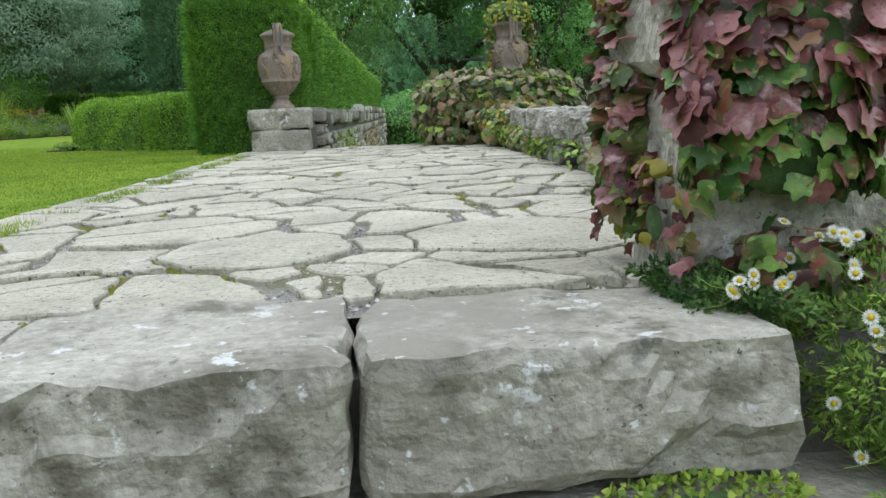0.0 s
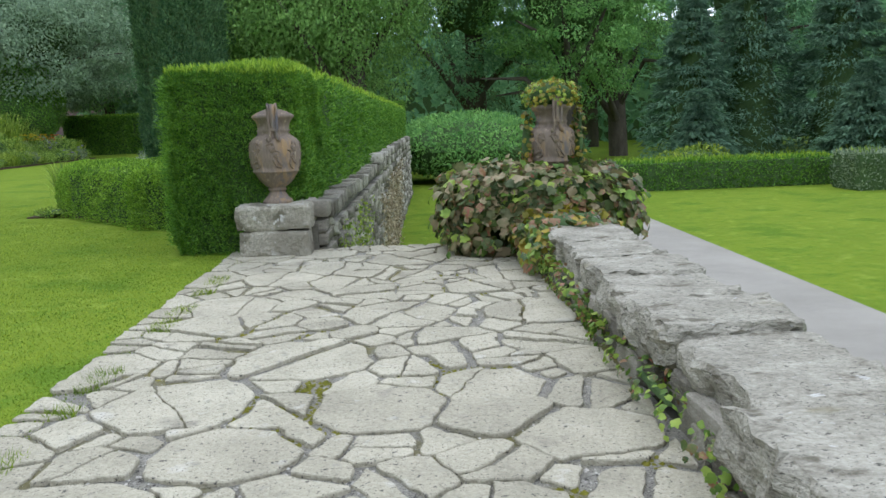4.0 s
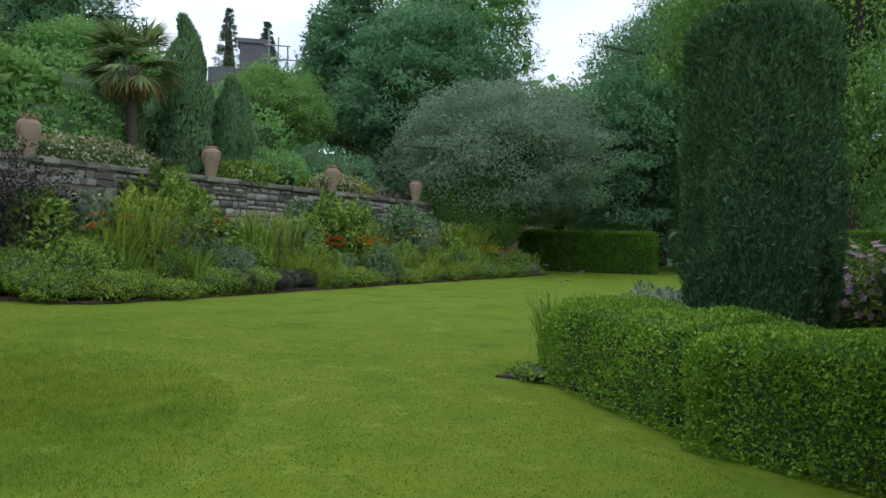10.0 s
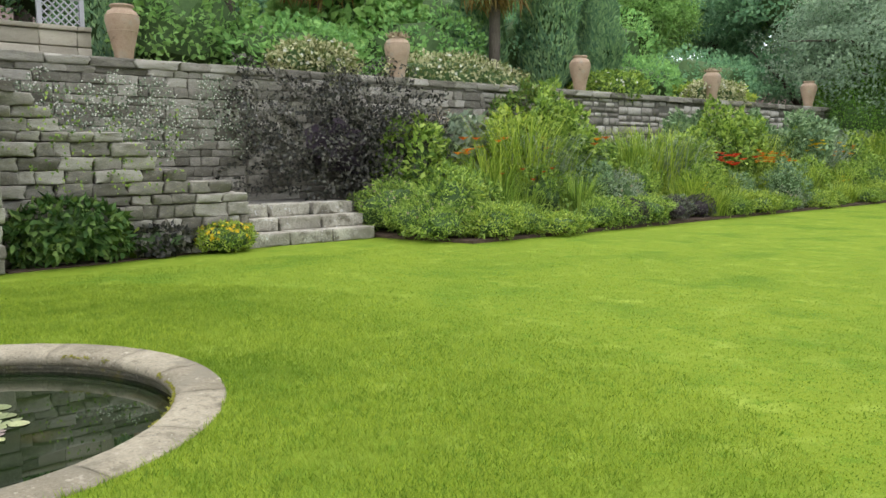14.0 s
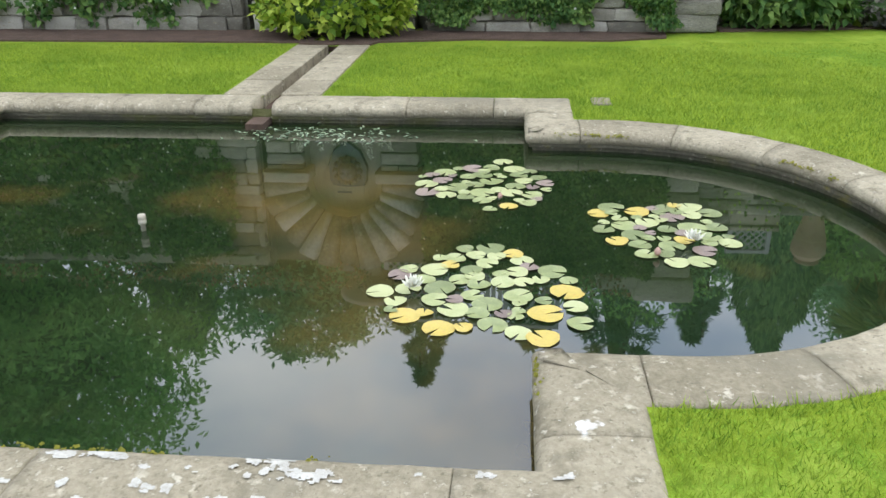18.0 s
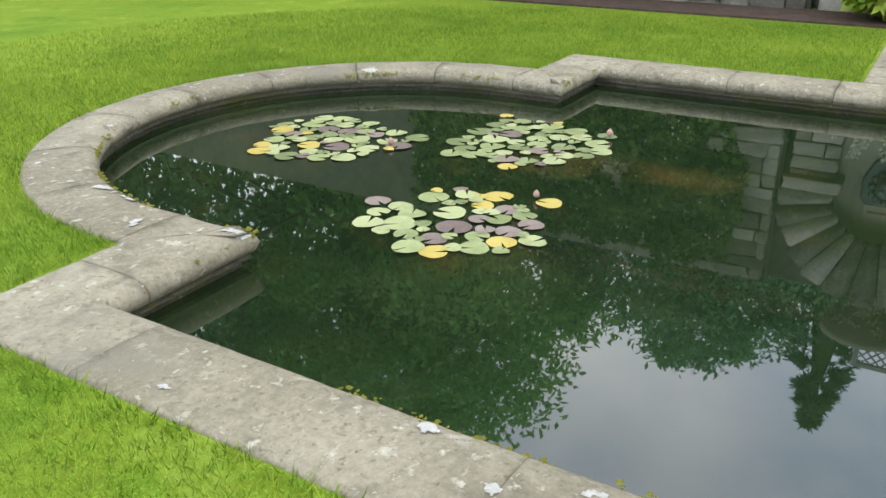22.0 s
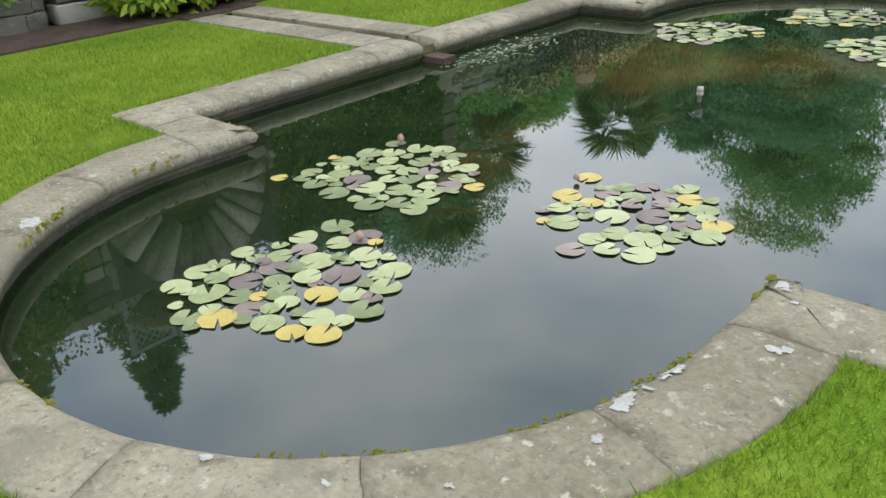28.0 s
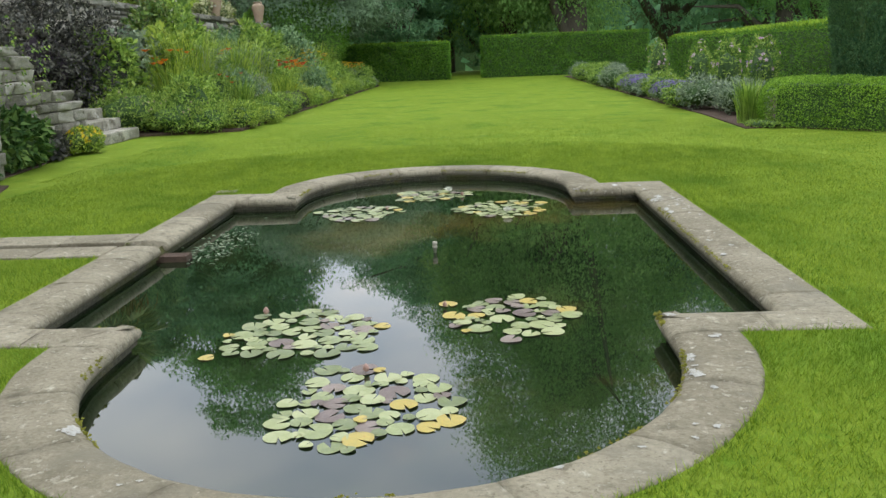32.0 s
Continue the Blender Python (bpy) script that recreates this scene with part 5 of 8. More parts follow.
CONE = thing("clipped_yew_column", "tall flat-topped dark clipped yew column", "topiary", 1.62, 7.6, 0)
r = np.random.default_rng(31)
part("shade_core", lathe("shade_body", [(0.45, 0), (0.54, 0.4), (0.54, 3.0), (0.4, 3.1), (0.0, 3.12)], M["core_green"], 16), CONE, "solid core for inner twigs, with their shade in its dark colour")
k = 60000
a, v = r.random(k) * 2 * np.pi, r.random(k)
rad = 0.62 * np.interp(v, [0, 0.08, 0.88, 0.97, 1.0], [0.86, 0.97, 1.0, 0.93, 0.80])
P = np.c_[rad * np.cos(a), rad * np.sin(a), v * 3.22]
N = np.c_[np.cos(a), np.sin(a), 0 * a]
topm = r.random(k) < 0.09
rr = np.sqrt(r.random(topm.sum())) * 0.52
P[topm] = np.c_[rr * np.cos(a[topm]), rr * np.sin(a[topm]), 3.27 - 0.25 * rr ** 2]
N[topm] = (0, 0, 1)
groove = np.array([noise.noise(Vector((math.cos(t) * 4.2, math.sin(t) * 4.2, z * 0.9))) for t, z in zip(a, P[:, 2])])[:, None]
P = wob(P, 0.07, 2.2, 4) + N * groove * 0.09 - N * (r.random((k, 1)) ** 2 * 0.09)
d = unit(N * 0.35 + r.normal(size=P.shape) * 0.4 + np.array([0, 0, 0.75]))
part("foliage", leaves("foliage", P, d, unit(N + r.normal(size=P.shape) * 0.5), 0.06 * r.uniform(0.6, 1.3, k), 0.018, M["column_yew"]), CONE)

hedge("cross_hedge", "dark clipped hedge closing the lawn, west of the gap", -13.0, -6.25, 38.6, 39.6, 1.95, 22000, 0.12, ("yew", "yew_tip"), 5, faces="xXyZ", tips=1500, tip_len=1.0)
hedge("cross_hedge", "dark clipped hedge closing the lawn, east of the gap", -4.45, 4.5, 39.4, 40.4, 2.15, 22000, 0.12, ("yew", "yew_tip"), 6, faces="xXyZ", tips=1500, tip_len=1.0)


# ---- trees ----
def tree(name, label, x, y, z, height, radius, crown0, mat, seed, n=6500, leaf=0.34, shape="round", clumps=70, droop=0.0, trunk=0.0, group="trees round the garden", core=0.4):
    """A trunk with limbs under a crown of leaf clumps; shape: round, cone, weeping or spreading."""
    r = np.random.default_rng(seed)
    t = thing(name, label, "tree", x, y, z, group=group)
    tr = trunk or height * 0.022 + 0.05
    top = height * (0.94 if shape == "cone" else 0.72)
    lean = r.normal(size=2) * 0.03 * height
    part("trunk", tube("trunk", [(0, 0, -0.3), (lean[0] * 0.3, lean[1] * 0.3, height * 0.3), (lean[0], lean[1], top)], [tr * 1.25, tr, tr * 0.25], M["bark"], 9), t)
    ch = height - crown0
    limbs = []
    for i in range(9 if shape != "cone" else 0):
        a = r.random() * 6.28
        z0 = crown0 + ch * r.uniform(0.0, 0.5)
        e = radius * r.uniform(0.55, 0.95)
        limbs.append(tube("limb", [(0, 0, z0 - 0.5), (math.cos(a) * e * 0.5, math.sin(a) * e * 0.5, z0 + ch * 0.12), (math.cos(a) * e, math.sin(a) * e, z0 + ch * r.uniform(0.1, 0.3))], [tr * 0.5, tr * 0.3, tr * 0.08], M["bark"], 6))
    if limbs:
        part("limb", merge("limb", limbs, M["bark"]), t)
    cs = []
    if shape == "cone":
        levels = clumps
        k = r.random(levels) ** 0.75
        wl_ = max(9, int(height * 1.7))
        k = np.clip((np.floor(k * wl_) + 0.75 * r.random(levels)) / wl_, 0, 0.985)
        a = r.random(levels) * 6.28
        rr_ = radius * (1 - k) ** 0.9 * r.uniform(0.75, 1.05, levels)
        C = np.c_[rr_ * np.cos(a), rr_ * np.sin(a), crown0 + ch * k]
        S = np.clip(0.24 * radius * (1.15 - k), 0.12, 9)[:, None] * np.array([[1.3, 1.3, 0.36]])
    else:
        u = sphere_points(r, clumps)
        k = r.random((clumps, 1)) ** 0.24
        u[:, 2] = np.abs(u[:, 2]) * np.where(r.random(clumps) < (0.38 if shape == "round" else 0.5), -1, 1) if shape != "spread" else u[:, 2]
        wobble = 1 + 0.22 * np.array([noise.noise(Vector(v) * 1.7 + Vector((seed, 0, 0))) for v in u])[:, None]
        C = u * k * wobble * np.array([[radius, radius, ch / 2]]) * 0.86 + np.array([[lean[0] * 0.7, lean[1] * 0.7, crown0 + ch / 2]])
        S = radius * r.uniform(0.10, 0.24, (clumps, 1)) * np.array([[1.15, 1.15, 0.46 if shape != "weeping" else 1.1]])
    per = n // len(C)
    idx = np.repeat(np.arange(len(C)), per)
    g = sphere_points(r, len(idx)) * r.random((len(idx), 1)) ** 0.3
    P = C[idx] + g * S[idx]
    out = unit(g * np.array([1, 1, 0.8]) + 0.5 * unit(C[idx] - np.array([0, 0, crown0 + ch * 0.4])))
    d = unit(out * 0.5 + r.normal(size=P.shape) * 0.5 + np.array([0, 0, -0.25 - droop]))
    hang = unit(unit(C - np.array([0, 0, crown0 + ch * 0.35])) * 0.7 + r.normal(size=C.shape) * 0.35 + np.array([0, 0, 0.75]))
    if shape == "cone":
        rad_ = P * np.array([1, 1, 0])
        d = unit(unit(rad_ + 1e-6) + np.array([0, 0, -0.05]) + r.normal(size=P.shape) * 0.42)
        hang = np.tile([0, 0, 1.6], (len(C), 1)) + r.normal(size=C.shape) * 0.2
    me = leaves("crown", P, d, unit(hang[idx] + 0.35 * out + r.normal(size=P.shape) * 0.2), leaf * r.uniform(0.6, 1.3, len(P)), leaf * (0.5 if shape != "cone" else 0.3) * r.uniform(0.7, 1.2, len(P)), mat)
    crown = part("crown", me, t)
    # dark core closes the crown; its colour stands in for inner shade
    if core:
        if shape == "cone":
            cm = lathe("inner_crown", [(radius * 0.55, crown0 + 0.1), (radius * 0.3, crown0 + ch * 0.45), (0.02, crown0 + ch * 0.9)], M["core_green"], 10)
            part("inner_crown", cm, crown, "solid core for inner foliage, with its shade in the dark colour")
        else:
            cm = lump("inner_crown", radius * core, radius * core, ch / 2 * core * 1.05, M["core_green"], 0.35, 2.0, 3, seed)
            part("inner_crown", cm, crown, "solid core for inner foliage, with its shade in the dark colour", m=Matrix.Translation((lean[0] * 0.7, lean[1] * 0.7, crown0 + ch * 0.5)))
    return t


def bush(name, label, x, y, z, rx, ry, h, mat, seed, n=2500, leaf=0.1, amp=0.2, width=0.5, category="shrub", group="", up=0.25, core=0.82, flowers=None, leaf_fn=None, cm="core_green"):
    """A rounded shrub: dark core, skin of leaves, and flower heads if given as (material, count, size)."""
    r = np.random.default_rng(seed)
    b = thing(name, label, category, x, y, z, group=group)
    part("shade_core", lump("shade_body", rx * core, ry * core, h * 0.5 * core, M[cm], amp, 1.8, 2, seed), b, "solid core for inner stems, with their shade in its dark colour", m=Matrix.Translation((0, 0, h * 0.46)))
    def skin(k, lo=-0.8):
        u = sphere_points(r, int(k * 1.4))
        u = u[u[:, 2] > lo][:k]
        w_ = np.array([1 + amp * noise.noise(Vector(v) * 2.0 + Vector((seed, 0, 0))) + 0.5 * amp * noise.noise(Vector(v) * 5.0 + Vector((0, seed, 0))) for v in u])[:, None]
        return u, u * w_ * np.array([[rx, ry, h * 0.5]]) + np.array([[0, 0, h * 0.5]])
    u, P = skin(n)
    P = P - u * (r.random((len(P), 1)) ** 2) * 0.16 * min(rx, ry)
    P[:, 2] = np.maximum(P[:, 2], 0.01)
    d = unit(u * 0.6 + r.normal(size=P.shape) * 0.5 + np.array([0, 0, up]))
    if leaf_fn:
        me = palmate("foliage", P, d, unit(u + np.array([0, 0, 0.5]) + r.normal(size=P.shape) * 0.4), leaf * r.uniform(0.6, 1.25, len(P)), mat)
    else:
        me = leaves("foliage", P, d, unit(u + np.array([0, 0, 0.5]) + r.normal(size=P.shape) * 0.5), leaf * r.uniform(0.6, 1.3, len(P)), leaf * width * r.uniform(0.7, 1.2, len(P)), mat)
    part("foliage", me, b)
    if flowers:
        fm, k, size = flowers
        u, P = skin(k, 0.0)
        P = P + u * size * 0.6
        c, dd = [], []
        for i in range(5):
            a = 2 * math.pi * i / 5
            t1 = unit(np.cross(u, np.array([0.3, 0.2, 1.0])) + 1e-6)
            t2 = np.cross(u, t1)
            c.append(P)
            dd.append(t1 * math.cos(a) + t2 * math.sin(a) + u * 0.5)
        c, dd = np.concatenate(c), np.concatenate(dd)
        part("blossom", leaves("flowers", c, dd, np.tile(u, (5, 1)), size, size * 0.8, M[fm]), b, "small open flowers", kind="stuff")
    return b


def strap_clump(name, label, x, y, z, n, h, spread, mat, seed, width=0.02, flowers=None, group="", category="perennial plant", droop=0.5):
    """A clump of arching strap leaves with flower heads on stalks if given as (material, count, height, size)."""
    r = np.random.default_rng(seed)
    c = thing(name, label, category, x, y, z, group=group)
    base = np.c_[r.normal(size=(n, 2)) * spread * 0.22, np.zeros(n)]
    a = np.arctan2(base[:, 1], base[:, 0]) + r.normal(size=n) * 0.6
    off = np.c_[np.cos(a) * spread * r.uniform(0.3, 1.1, n), np.sin(a) * spread * r.uniform(0.3, 1.1, n), h * r.uniform(0.55, 1.05, n)]
    part("leaves", blades_mesh("leaves", base, off, width, mat, 4, droop), c)
    if flowers:
        fm, k, fh, size = flowers
        b2 = np.c_[r.normal(size=(k, 2)) * spread * 0.4, np.zeros(k)]
        o2 = np.c_[r.normal(size=(k, 2)) * spread * 0.25, fh * r.uniform(0.85, 1.1, k)]
        part("stalk", blades_mesh("stalk", b2, o2, 0.008, M["border"], 3, 0.05), c, kind="stuff")
        tipp = b2 + o2
        cc, dd, nn_ = [], [], []
        for i in range(6):
            an = 2 * math.pi * i / 6 + r.random(k) * 0.5
            cc.append(tipp)
            dd.append(np.c_[np.cos(an), np.sin(an), np.full(k, 0.7)])
            nn_.append(np.tile([0, 0, 1.0], (k, 1)))
        part("blossom", leaves("flowers", np.concatenate(cc), np.concatenate(dd), np.concatenate(nn_), size, size * 0.5, M[fm]), c, kind="stuff")
    return c


# background trees: name, label, x, y, base, height, radius, crown base, material, shape, leaves, leaf size
TREES_HILL = [
    ("beech_tree", "great beech with drooping light-edged foliage", 1.5, 47, -1.5, 34, 9.0, 1.5, "light_tree", "weeping", 38000, 0.36),
    ("lime_tree", "broad lime tree with bright hanging sprays", -2.5, 50, -1, 22, 7.0, 2.0, "light_tree", "weeping", 12000, 0.42),
    ("oak_tree", "large dark green tree behind the hedge", -7.0, 56, 0, 22, 7.0, 2.0, "dark_tree", "round", 11000, 0.45),
    ("oak_tree", "tall spreading tree with open crown behind the garden", -21.5, 46, 3, 21, 5.8, 0.8, "mid_tree", "round", 12000, 0.45),
    ("sweet_chestnut_tree", "tall broad tree above the terrace", -25.5, 42, 5, 12, 3.8, 0.5, "dark_tree", "round", 9000, 0.45),
    ("lime_tree", "rounded light green tree below the house", -22, 30, 3.5, 6.5, 3.2, 0.2, "light_tree", "round", 7000, 0.22),
    ("oak_tree", "tall dark tree on the hillside", -34.5, 26.5, 7, 14, 5.6, 0.5, "dark_tree", "round", 9000, 0.4),
    ("oak_tree", "dark rounded tree on the hillside", -30, 17, 6, 9.0, 5.0, 0.2, "dark_tree", "round", 8000, 0.4),
    ("ash_tree", "airy tree on the bank above the wall", -25.5, 23, 4.5, 5.4, 3.8, 0.2, "mid_tree", "round", 7000, 0.34),
]
TREES_NORTH = [
    ("grey_leaved_tree", "low spreading grey-green tree with bare lower twigs", -12.5, 34.5, 0.6, 8.4, 5.4, 1.2, "grey_tree", "spread", 15000, 0.26),
    ("oak_tree", "dark leafy tree filling the wood's edge", -17.5, 58, 1, 13, 6.5, 0.5, "mid_tree", "round", 9000, 0.45),
    ("oak_tree", "dark leafy tree behind the grey tree", -19, 40, 2.5, 13, 5.5, 0.2, "dark_tree", "round", 9000, 0.4),
    ("oak_tree", "dense dark tree at the lawn's north-west corner", -9.5, 46, 0, 12, 5.0, 0.2, "dark_tree", "round", 10000, 0.38),
    ("oak_tree", "dense dark tree past the hedge gap", -4, 54, 0, 14, 6.0, 0.2, "dark_tree", "round", 10000, 0.4),
    ("oak_tree", "tall dark tree on the slope above the jars", -27, 36, 5.4, 4.6, 3.6, 0.2, "dark_tree", "round", 8000, 0.4),
    ("oak_tree", "dark woodland tree past the cross hedge", -11, 62, 0, 20, 7.5, 2.0, "dark_tree", "round", 9000, 0.5),
    ("oak_tree", "dark woodland tree past the lawn", 10, 58, -1.9, 29, 8.5, 1.5, "dark_tree", "round", 10000, 0.5),
    ("ash_tree", "green open-crowned tree by the lower lawn", 15.5, 50, -1.9, 22, 6.5, 2.2, "mid_tree", "round", 11000, 0.4),
    ("oak_tree", "tall dark tree behind the lower lawn", 22, 74, -1.9, 32, 10.0, 1.5, "dark_tree", "round", 9000, 0.6),
    ("ash_tree", "pale trunked tree by the lower lawn", 20, 55, -1.9, 24, 6.5, 2.5, "mid_tree", "round", 9000, 0.4),
]
TREES_ROUND = [
    ("oak_tree", "dark tree at the lower lawn's far side", 31, 56, -1.9, 22, 7.0, 1.5, "dark_tree", "round", 9000, 0.5),
    ("oak_tree", "dark tree east of the lower lawn", 40, 36, -1.9, 18, 7.5, 1.5, "dark_tree", "round", 7000, 0.55),
    ("oak_tree", "dark tree east of the lower lawn", 42, 16, -1.9, 18, 7.5, 1.5, "dark_tree", "round", 6000, 0.55),
    ("oak_tree", "dark tree south-east of the lower lawn", 38, -8, -1.9, 18, 7.5, 1.5, "dark_tree", "round", 5000, 0.55),
    ("oak_tree", "dark tree south of the garden", 18, -34, -1.9, 17, 7.5, 1.5, "dark_tree", "round", 5000, 0.55),
    ("oak_tree", "dark tree south of the garden", 0, -38, -1.9, 17, 7.5, 1.5, "dark_tree", "round", 5000, 0.55),
    ("oak_tree", "dark tree south-west of the pond", -17, -22, 2.8, 15, 7.0, 1.0, "dark_tree", "round", 13000, 0.45),
    ("oak_tree", "dark tree south-west of the pond", -22, -13.5, 3.5, 14, 6.5, 1.0, "mid_tree", "round", 15000, 0.4),
    ("oak_tree", "dark tree above the fountain wall", -28, -5, 5, 9.5, 4.0, 1.0, "dark_tree", "round", 6000, 0.35),
]
for i, (nm, lb, x, y, z, h, rd, c0, mt, shp, n, lf) in enumerate(TREES_HILL + TREES_NORTH + TREES_ROUND):
    far = 2.3 if y > 20 else 1.3
    tree(nm, lb, x, y, z, h, rd, c0, M[mt], 100 + i, n=int(n * far * 1.75), leaf=lf * (0.60 if far > 2 else 0.8), shape=shp, clumps=int(140 + n / 45), droop=0.5 if shp == "weeping" else 0.0)

CONIFERS = [(19.5, 38, 9.5, 2.6), (23.5, 40, 12.5, 3.2), (27.5, 38, 11.5, 3.2), (31.0, 36, 12.5, 3.4), (34.5, 32, 11.0, 3.2), (18.2, 33, 4.0, 1.5), (25.0, 31, 5.0, 2.0), (29, 30, 4.2, 1.9)]
for i, (x, y, h, rd) in enumerate(CONIFERS):
    tree("spruce_tree", "dense blue-green conifer beside the lower lawn", x, y, LOW, h, rd, 0.2, M["conifer"], 200 + i, n=15000, leaf=0.34, shape="cone", clumps=420, group="conifers by the lower lawn")
for i, (x, y, z, h, rd) in enumerate([(-28, -1.5, 5, 10.5, 2.4), (-30, 2.5, 5.5, 9.5, 2.4), (-27, 5.5, 5, 11.0, 2.6), (-31, 9, 6, 9.0, 2.4), (-25, -9, 4, 8.5, 2.6), (-40, 31, 12, 11, 2.2), (-43, 34, 13, 11, 2.2), (-52, 66, 13, 10.5, 2.0), (-57, 66, 13, 12.5, 2.4), (-49, 70, 13, 12.0, 2.2)]):
    tree("fir_tree", "dark pointed fir on the hillside", x, y, z, h, rd, 0.6, M["conifer"], 230 + i, n=7000, leaf=0.3, shape="cone", clumps=200, group="firs on the hillside")


# columns and palm on the upper terrace
def column_tree(x, y, z, h, rd, seed, lean=0):
    r_ = np.random.default_rng(seed)
    t = thing("cypress_tree", "narrow dark cypress above the terrace wall", "tree", x, y, z, group="cypresses")
    part("trunk", tube("trunk", [(0, 0, -0.2), (0, 0, h * 0.8)], [0.12, 0.03], M["bark"], 7), t)
    # dark core whose colour stands in for the crown's inner shade
    part("inner_crown", lathe("inner_crown", [(rd * 0.5, 0.3), (rd * 0.75, h * 0.35), (rd * 0.5, h * 0.75), (0.02, h * 0.97)], M["core_green"], 12), t)
    k = r_.random(9000)
    a = r_.random(9000) * 6.28
    prof = rd * np.interp(k, [0, 0.1, 0.4, 0.75, 1], [0.6, 0.9, 1.0, 0.68, 0.05])
    P_ = np.c_[prof * np.cos(a), prof * np.sin(a), 0.2 + k * h]
    P_ = wob(P_, 0.22, 1.3, seed)
    N_ = np.c_[np.cos(a), np.sin(a), 0 * a + 0.5]
    part("crown", leaves("crown", P_, unit(N_ * 0.4 + r_.normal(size=P_.shape) * 0.3 + np.array([0, 0, 0.8])), N_, 0.2 * r_.uniform(0.6, 1.3, 9000), 0.06, M["cypress"]), t)


column_tree(-16.0, 18.6, 2.9, 4.7, 0.8, 300)
column_tree(-16.6, 16.6, 2.9, 3.3, 0.7, 301)
column_tree(-15.2, 19.9, 2.9, 3.0, 0.6, 302)
column_tree(-17.5, 7.2, 3.0, 4.2, 0.9, 303)


def palm_tree(x, y, z, h, seed):
    r_ = np.random.default_rng(seed)
    t = thing("palm_tree", "windmill palm with fans of narrow leaves", "tree", x, y, z)
    part("trunk", tube("trunk", [(0, 0, -0.2), (0.05, 0, h * 0.5), (0, 0.05, h)], [0.15, 0.14, 0.13], M["bark"], 10), t)
    base, off = [], []
    for i in range(44):
        a, el = r_.random() * 6.28, r_.uniform(-0.7, 1.1)
        st = np.array([math.cos(a) * math.cos(el), math.sin(a) * math.cos(el), math.sin(el)])
        hub = np.array([0, 0, h]) + st * 0.75
        side = unit(np.cross(st, [0, 0, 1.0]) + 1e-6)
        up = np.cross(side, st)
        for k in range(18):
            f = (k / 17 - 0.5) * 2.7
            v = st * math.cos(f) + side * math.sin(f)
            base.append(hub)
            off.append(v * 0.75 + np.array([0, 0, -0.12]) + up * 0.05)
    base, off = np.array(base), np.array(off)
    part("fronds", leaves("fronds", base, off, np.tile([0, 0, 1.0], (len(base), 1)) + r_.normal(size=base.shape) * 0.3, 0.85, 0.07, M["palm"]), t)
    dn = r_.normal(size=(160, 3)) * np.array([0.35, 0.35, 0.1]) + np.array([0, 0, h - 0.4])
    part("dry_fronds", leaves("dry_fronds", dn, np.tile([0, 0, -1.0], (160, 1)) + r_.normal(size=(160, 3)) * 0.3, r_.normal(size=(160, 3)), 0.7, 0.05, M["dry_leaf"]), t, "hanging brown dead fronds")


palm_tree(-15.6, 16.2, 2.9, 3.1, 310)
palm_tree(-17.5, 12.2, 3.2, 2.7, 311)
palm_tree(-16.8, 9.6, 3.1, 3.4, 312)

bush("catalpa", "large-leaved bright green young tree above the wall", -18.5, 13.6, 3.3, 1.9, 1.9, 2.7, M["light_tree"], 320, n=2600, leaf=0.34, width=0.8)
bush("clipped_dome", "large clipped dark green dome at the border's end", -13.1, 33.0, 0.3, 2.4, 2.5, 4.5, M["yew"], 321, n=42000, leaf=0.075, amp=0.10, core=0.93)
for i, (x, y, z, rx, ry, h, mt) in enumerate([(-16.5, 22.5, 2.8, 1.6, 2.2, 1.7, "mid_tree"), (-15.4, 25.6, 2.8, 1.0, 2.0, 1.0, "border_light"), (-17.5, 28, 2.9, 2.2, 2.4, 2.3, "dark_tree"), (-15.6, 20.2, 2.8, 1.0, 1.4, 0.9, "border_light"),
                                              (-17.5, 19.5, 3.0, 2.2, 2.5, 3.0, "dark_tree"), (-20, 17, 3.6, 2.5, 3.0, 3.4, "mid_tree"), (-19, 23.5, 3.4, 2.4, 2.8, 3.2, "mid_tree"), (-17, 14.5, 3.0, 1.8, 2.0, 2.1, "mid_tree"),
                                              (-16.2, 10.8, 2.9, 1.3, 1.8, 1.5, "mid_tree"), (-17.2, 8.6, 2.9, 1.6, 1.5, 2.6, "light_tree"), (-17.8, 3.8, 2.9, 1.2, 1.4, 2.4, "light_tree"), (-22, 9, 4.2, 3.0, 3.0, 4.5, "dark_tree"), (-21.5, 4, 4.2, 2.8, 3.2, 4.5, "mid_tree"), (-21.5, -2, 4.0, 2.8, 3.4, 3.4, "dark_tree")]):
    bush("shrub", "leafy green shrub above the terrace wall", x, y, z - 0.15, rx, ry, h, M[mt], 330 + i, n=2600, leaf=0.17, amp=0.3, group="shrubs above the wall")
bush("rhododendron", "large dark rounded rhododendron on the lower lawn", 7.6, 36, LOW, 3.6, 3.2, 3.4, M["mid_tree"], 350, n=9000, leaf=0.2, amp=0.15, core=0.9)
bush("rhododendron", "dark shrub at the lower lawn's end", 12.5, 44, LOW, 2.6, 2.6, 2.4, M["dark_tree"], 351, n=4000, leaf=0.22, amp=0.2)
hedge("far_hedge", "low clipped hedge across the lower lawn", 12.2, 21.5, 27.0, 28.6, LOW + 1.1, 7000, 0.14, ("yew", "yew_tip"), 360, z0=LOW, faces="xXyZ", tips=700)
hedge("far_hedge", "grey-green low hedge on the lower lawn", 20.8, 40, 24.0, 26.0, LOW + 1.35, 9000, 0.14, ("border_grey", "border"), 361, z0=LOW, faces="xXyZ", tips=700)
bush("golden_shrub", "yellow-green low shrub beyond the lower hedge", 16.8, 29.6, LOW, 1.6, 1.0, 1.6, M["border_light"], 362, n=1800, leaf=0.14)

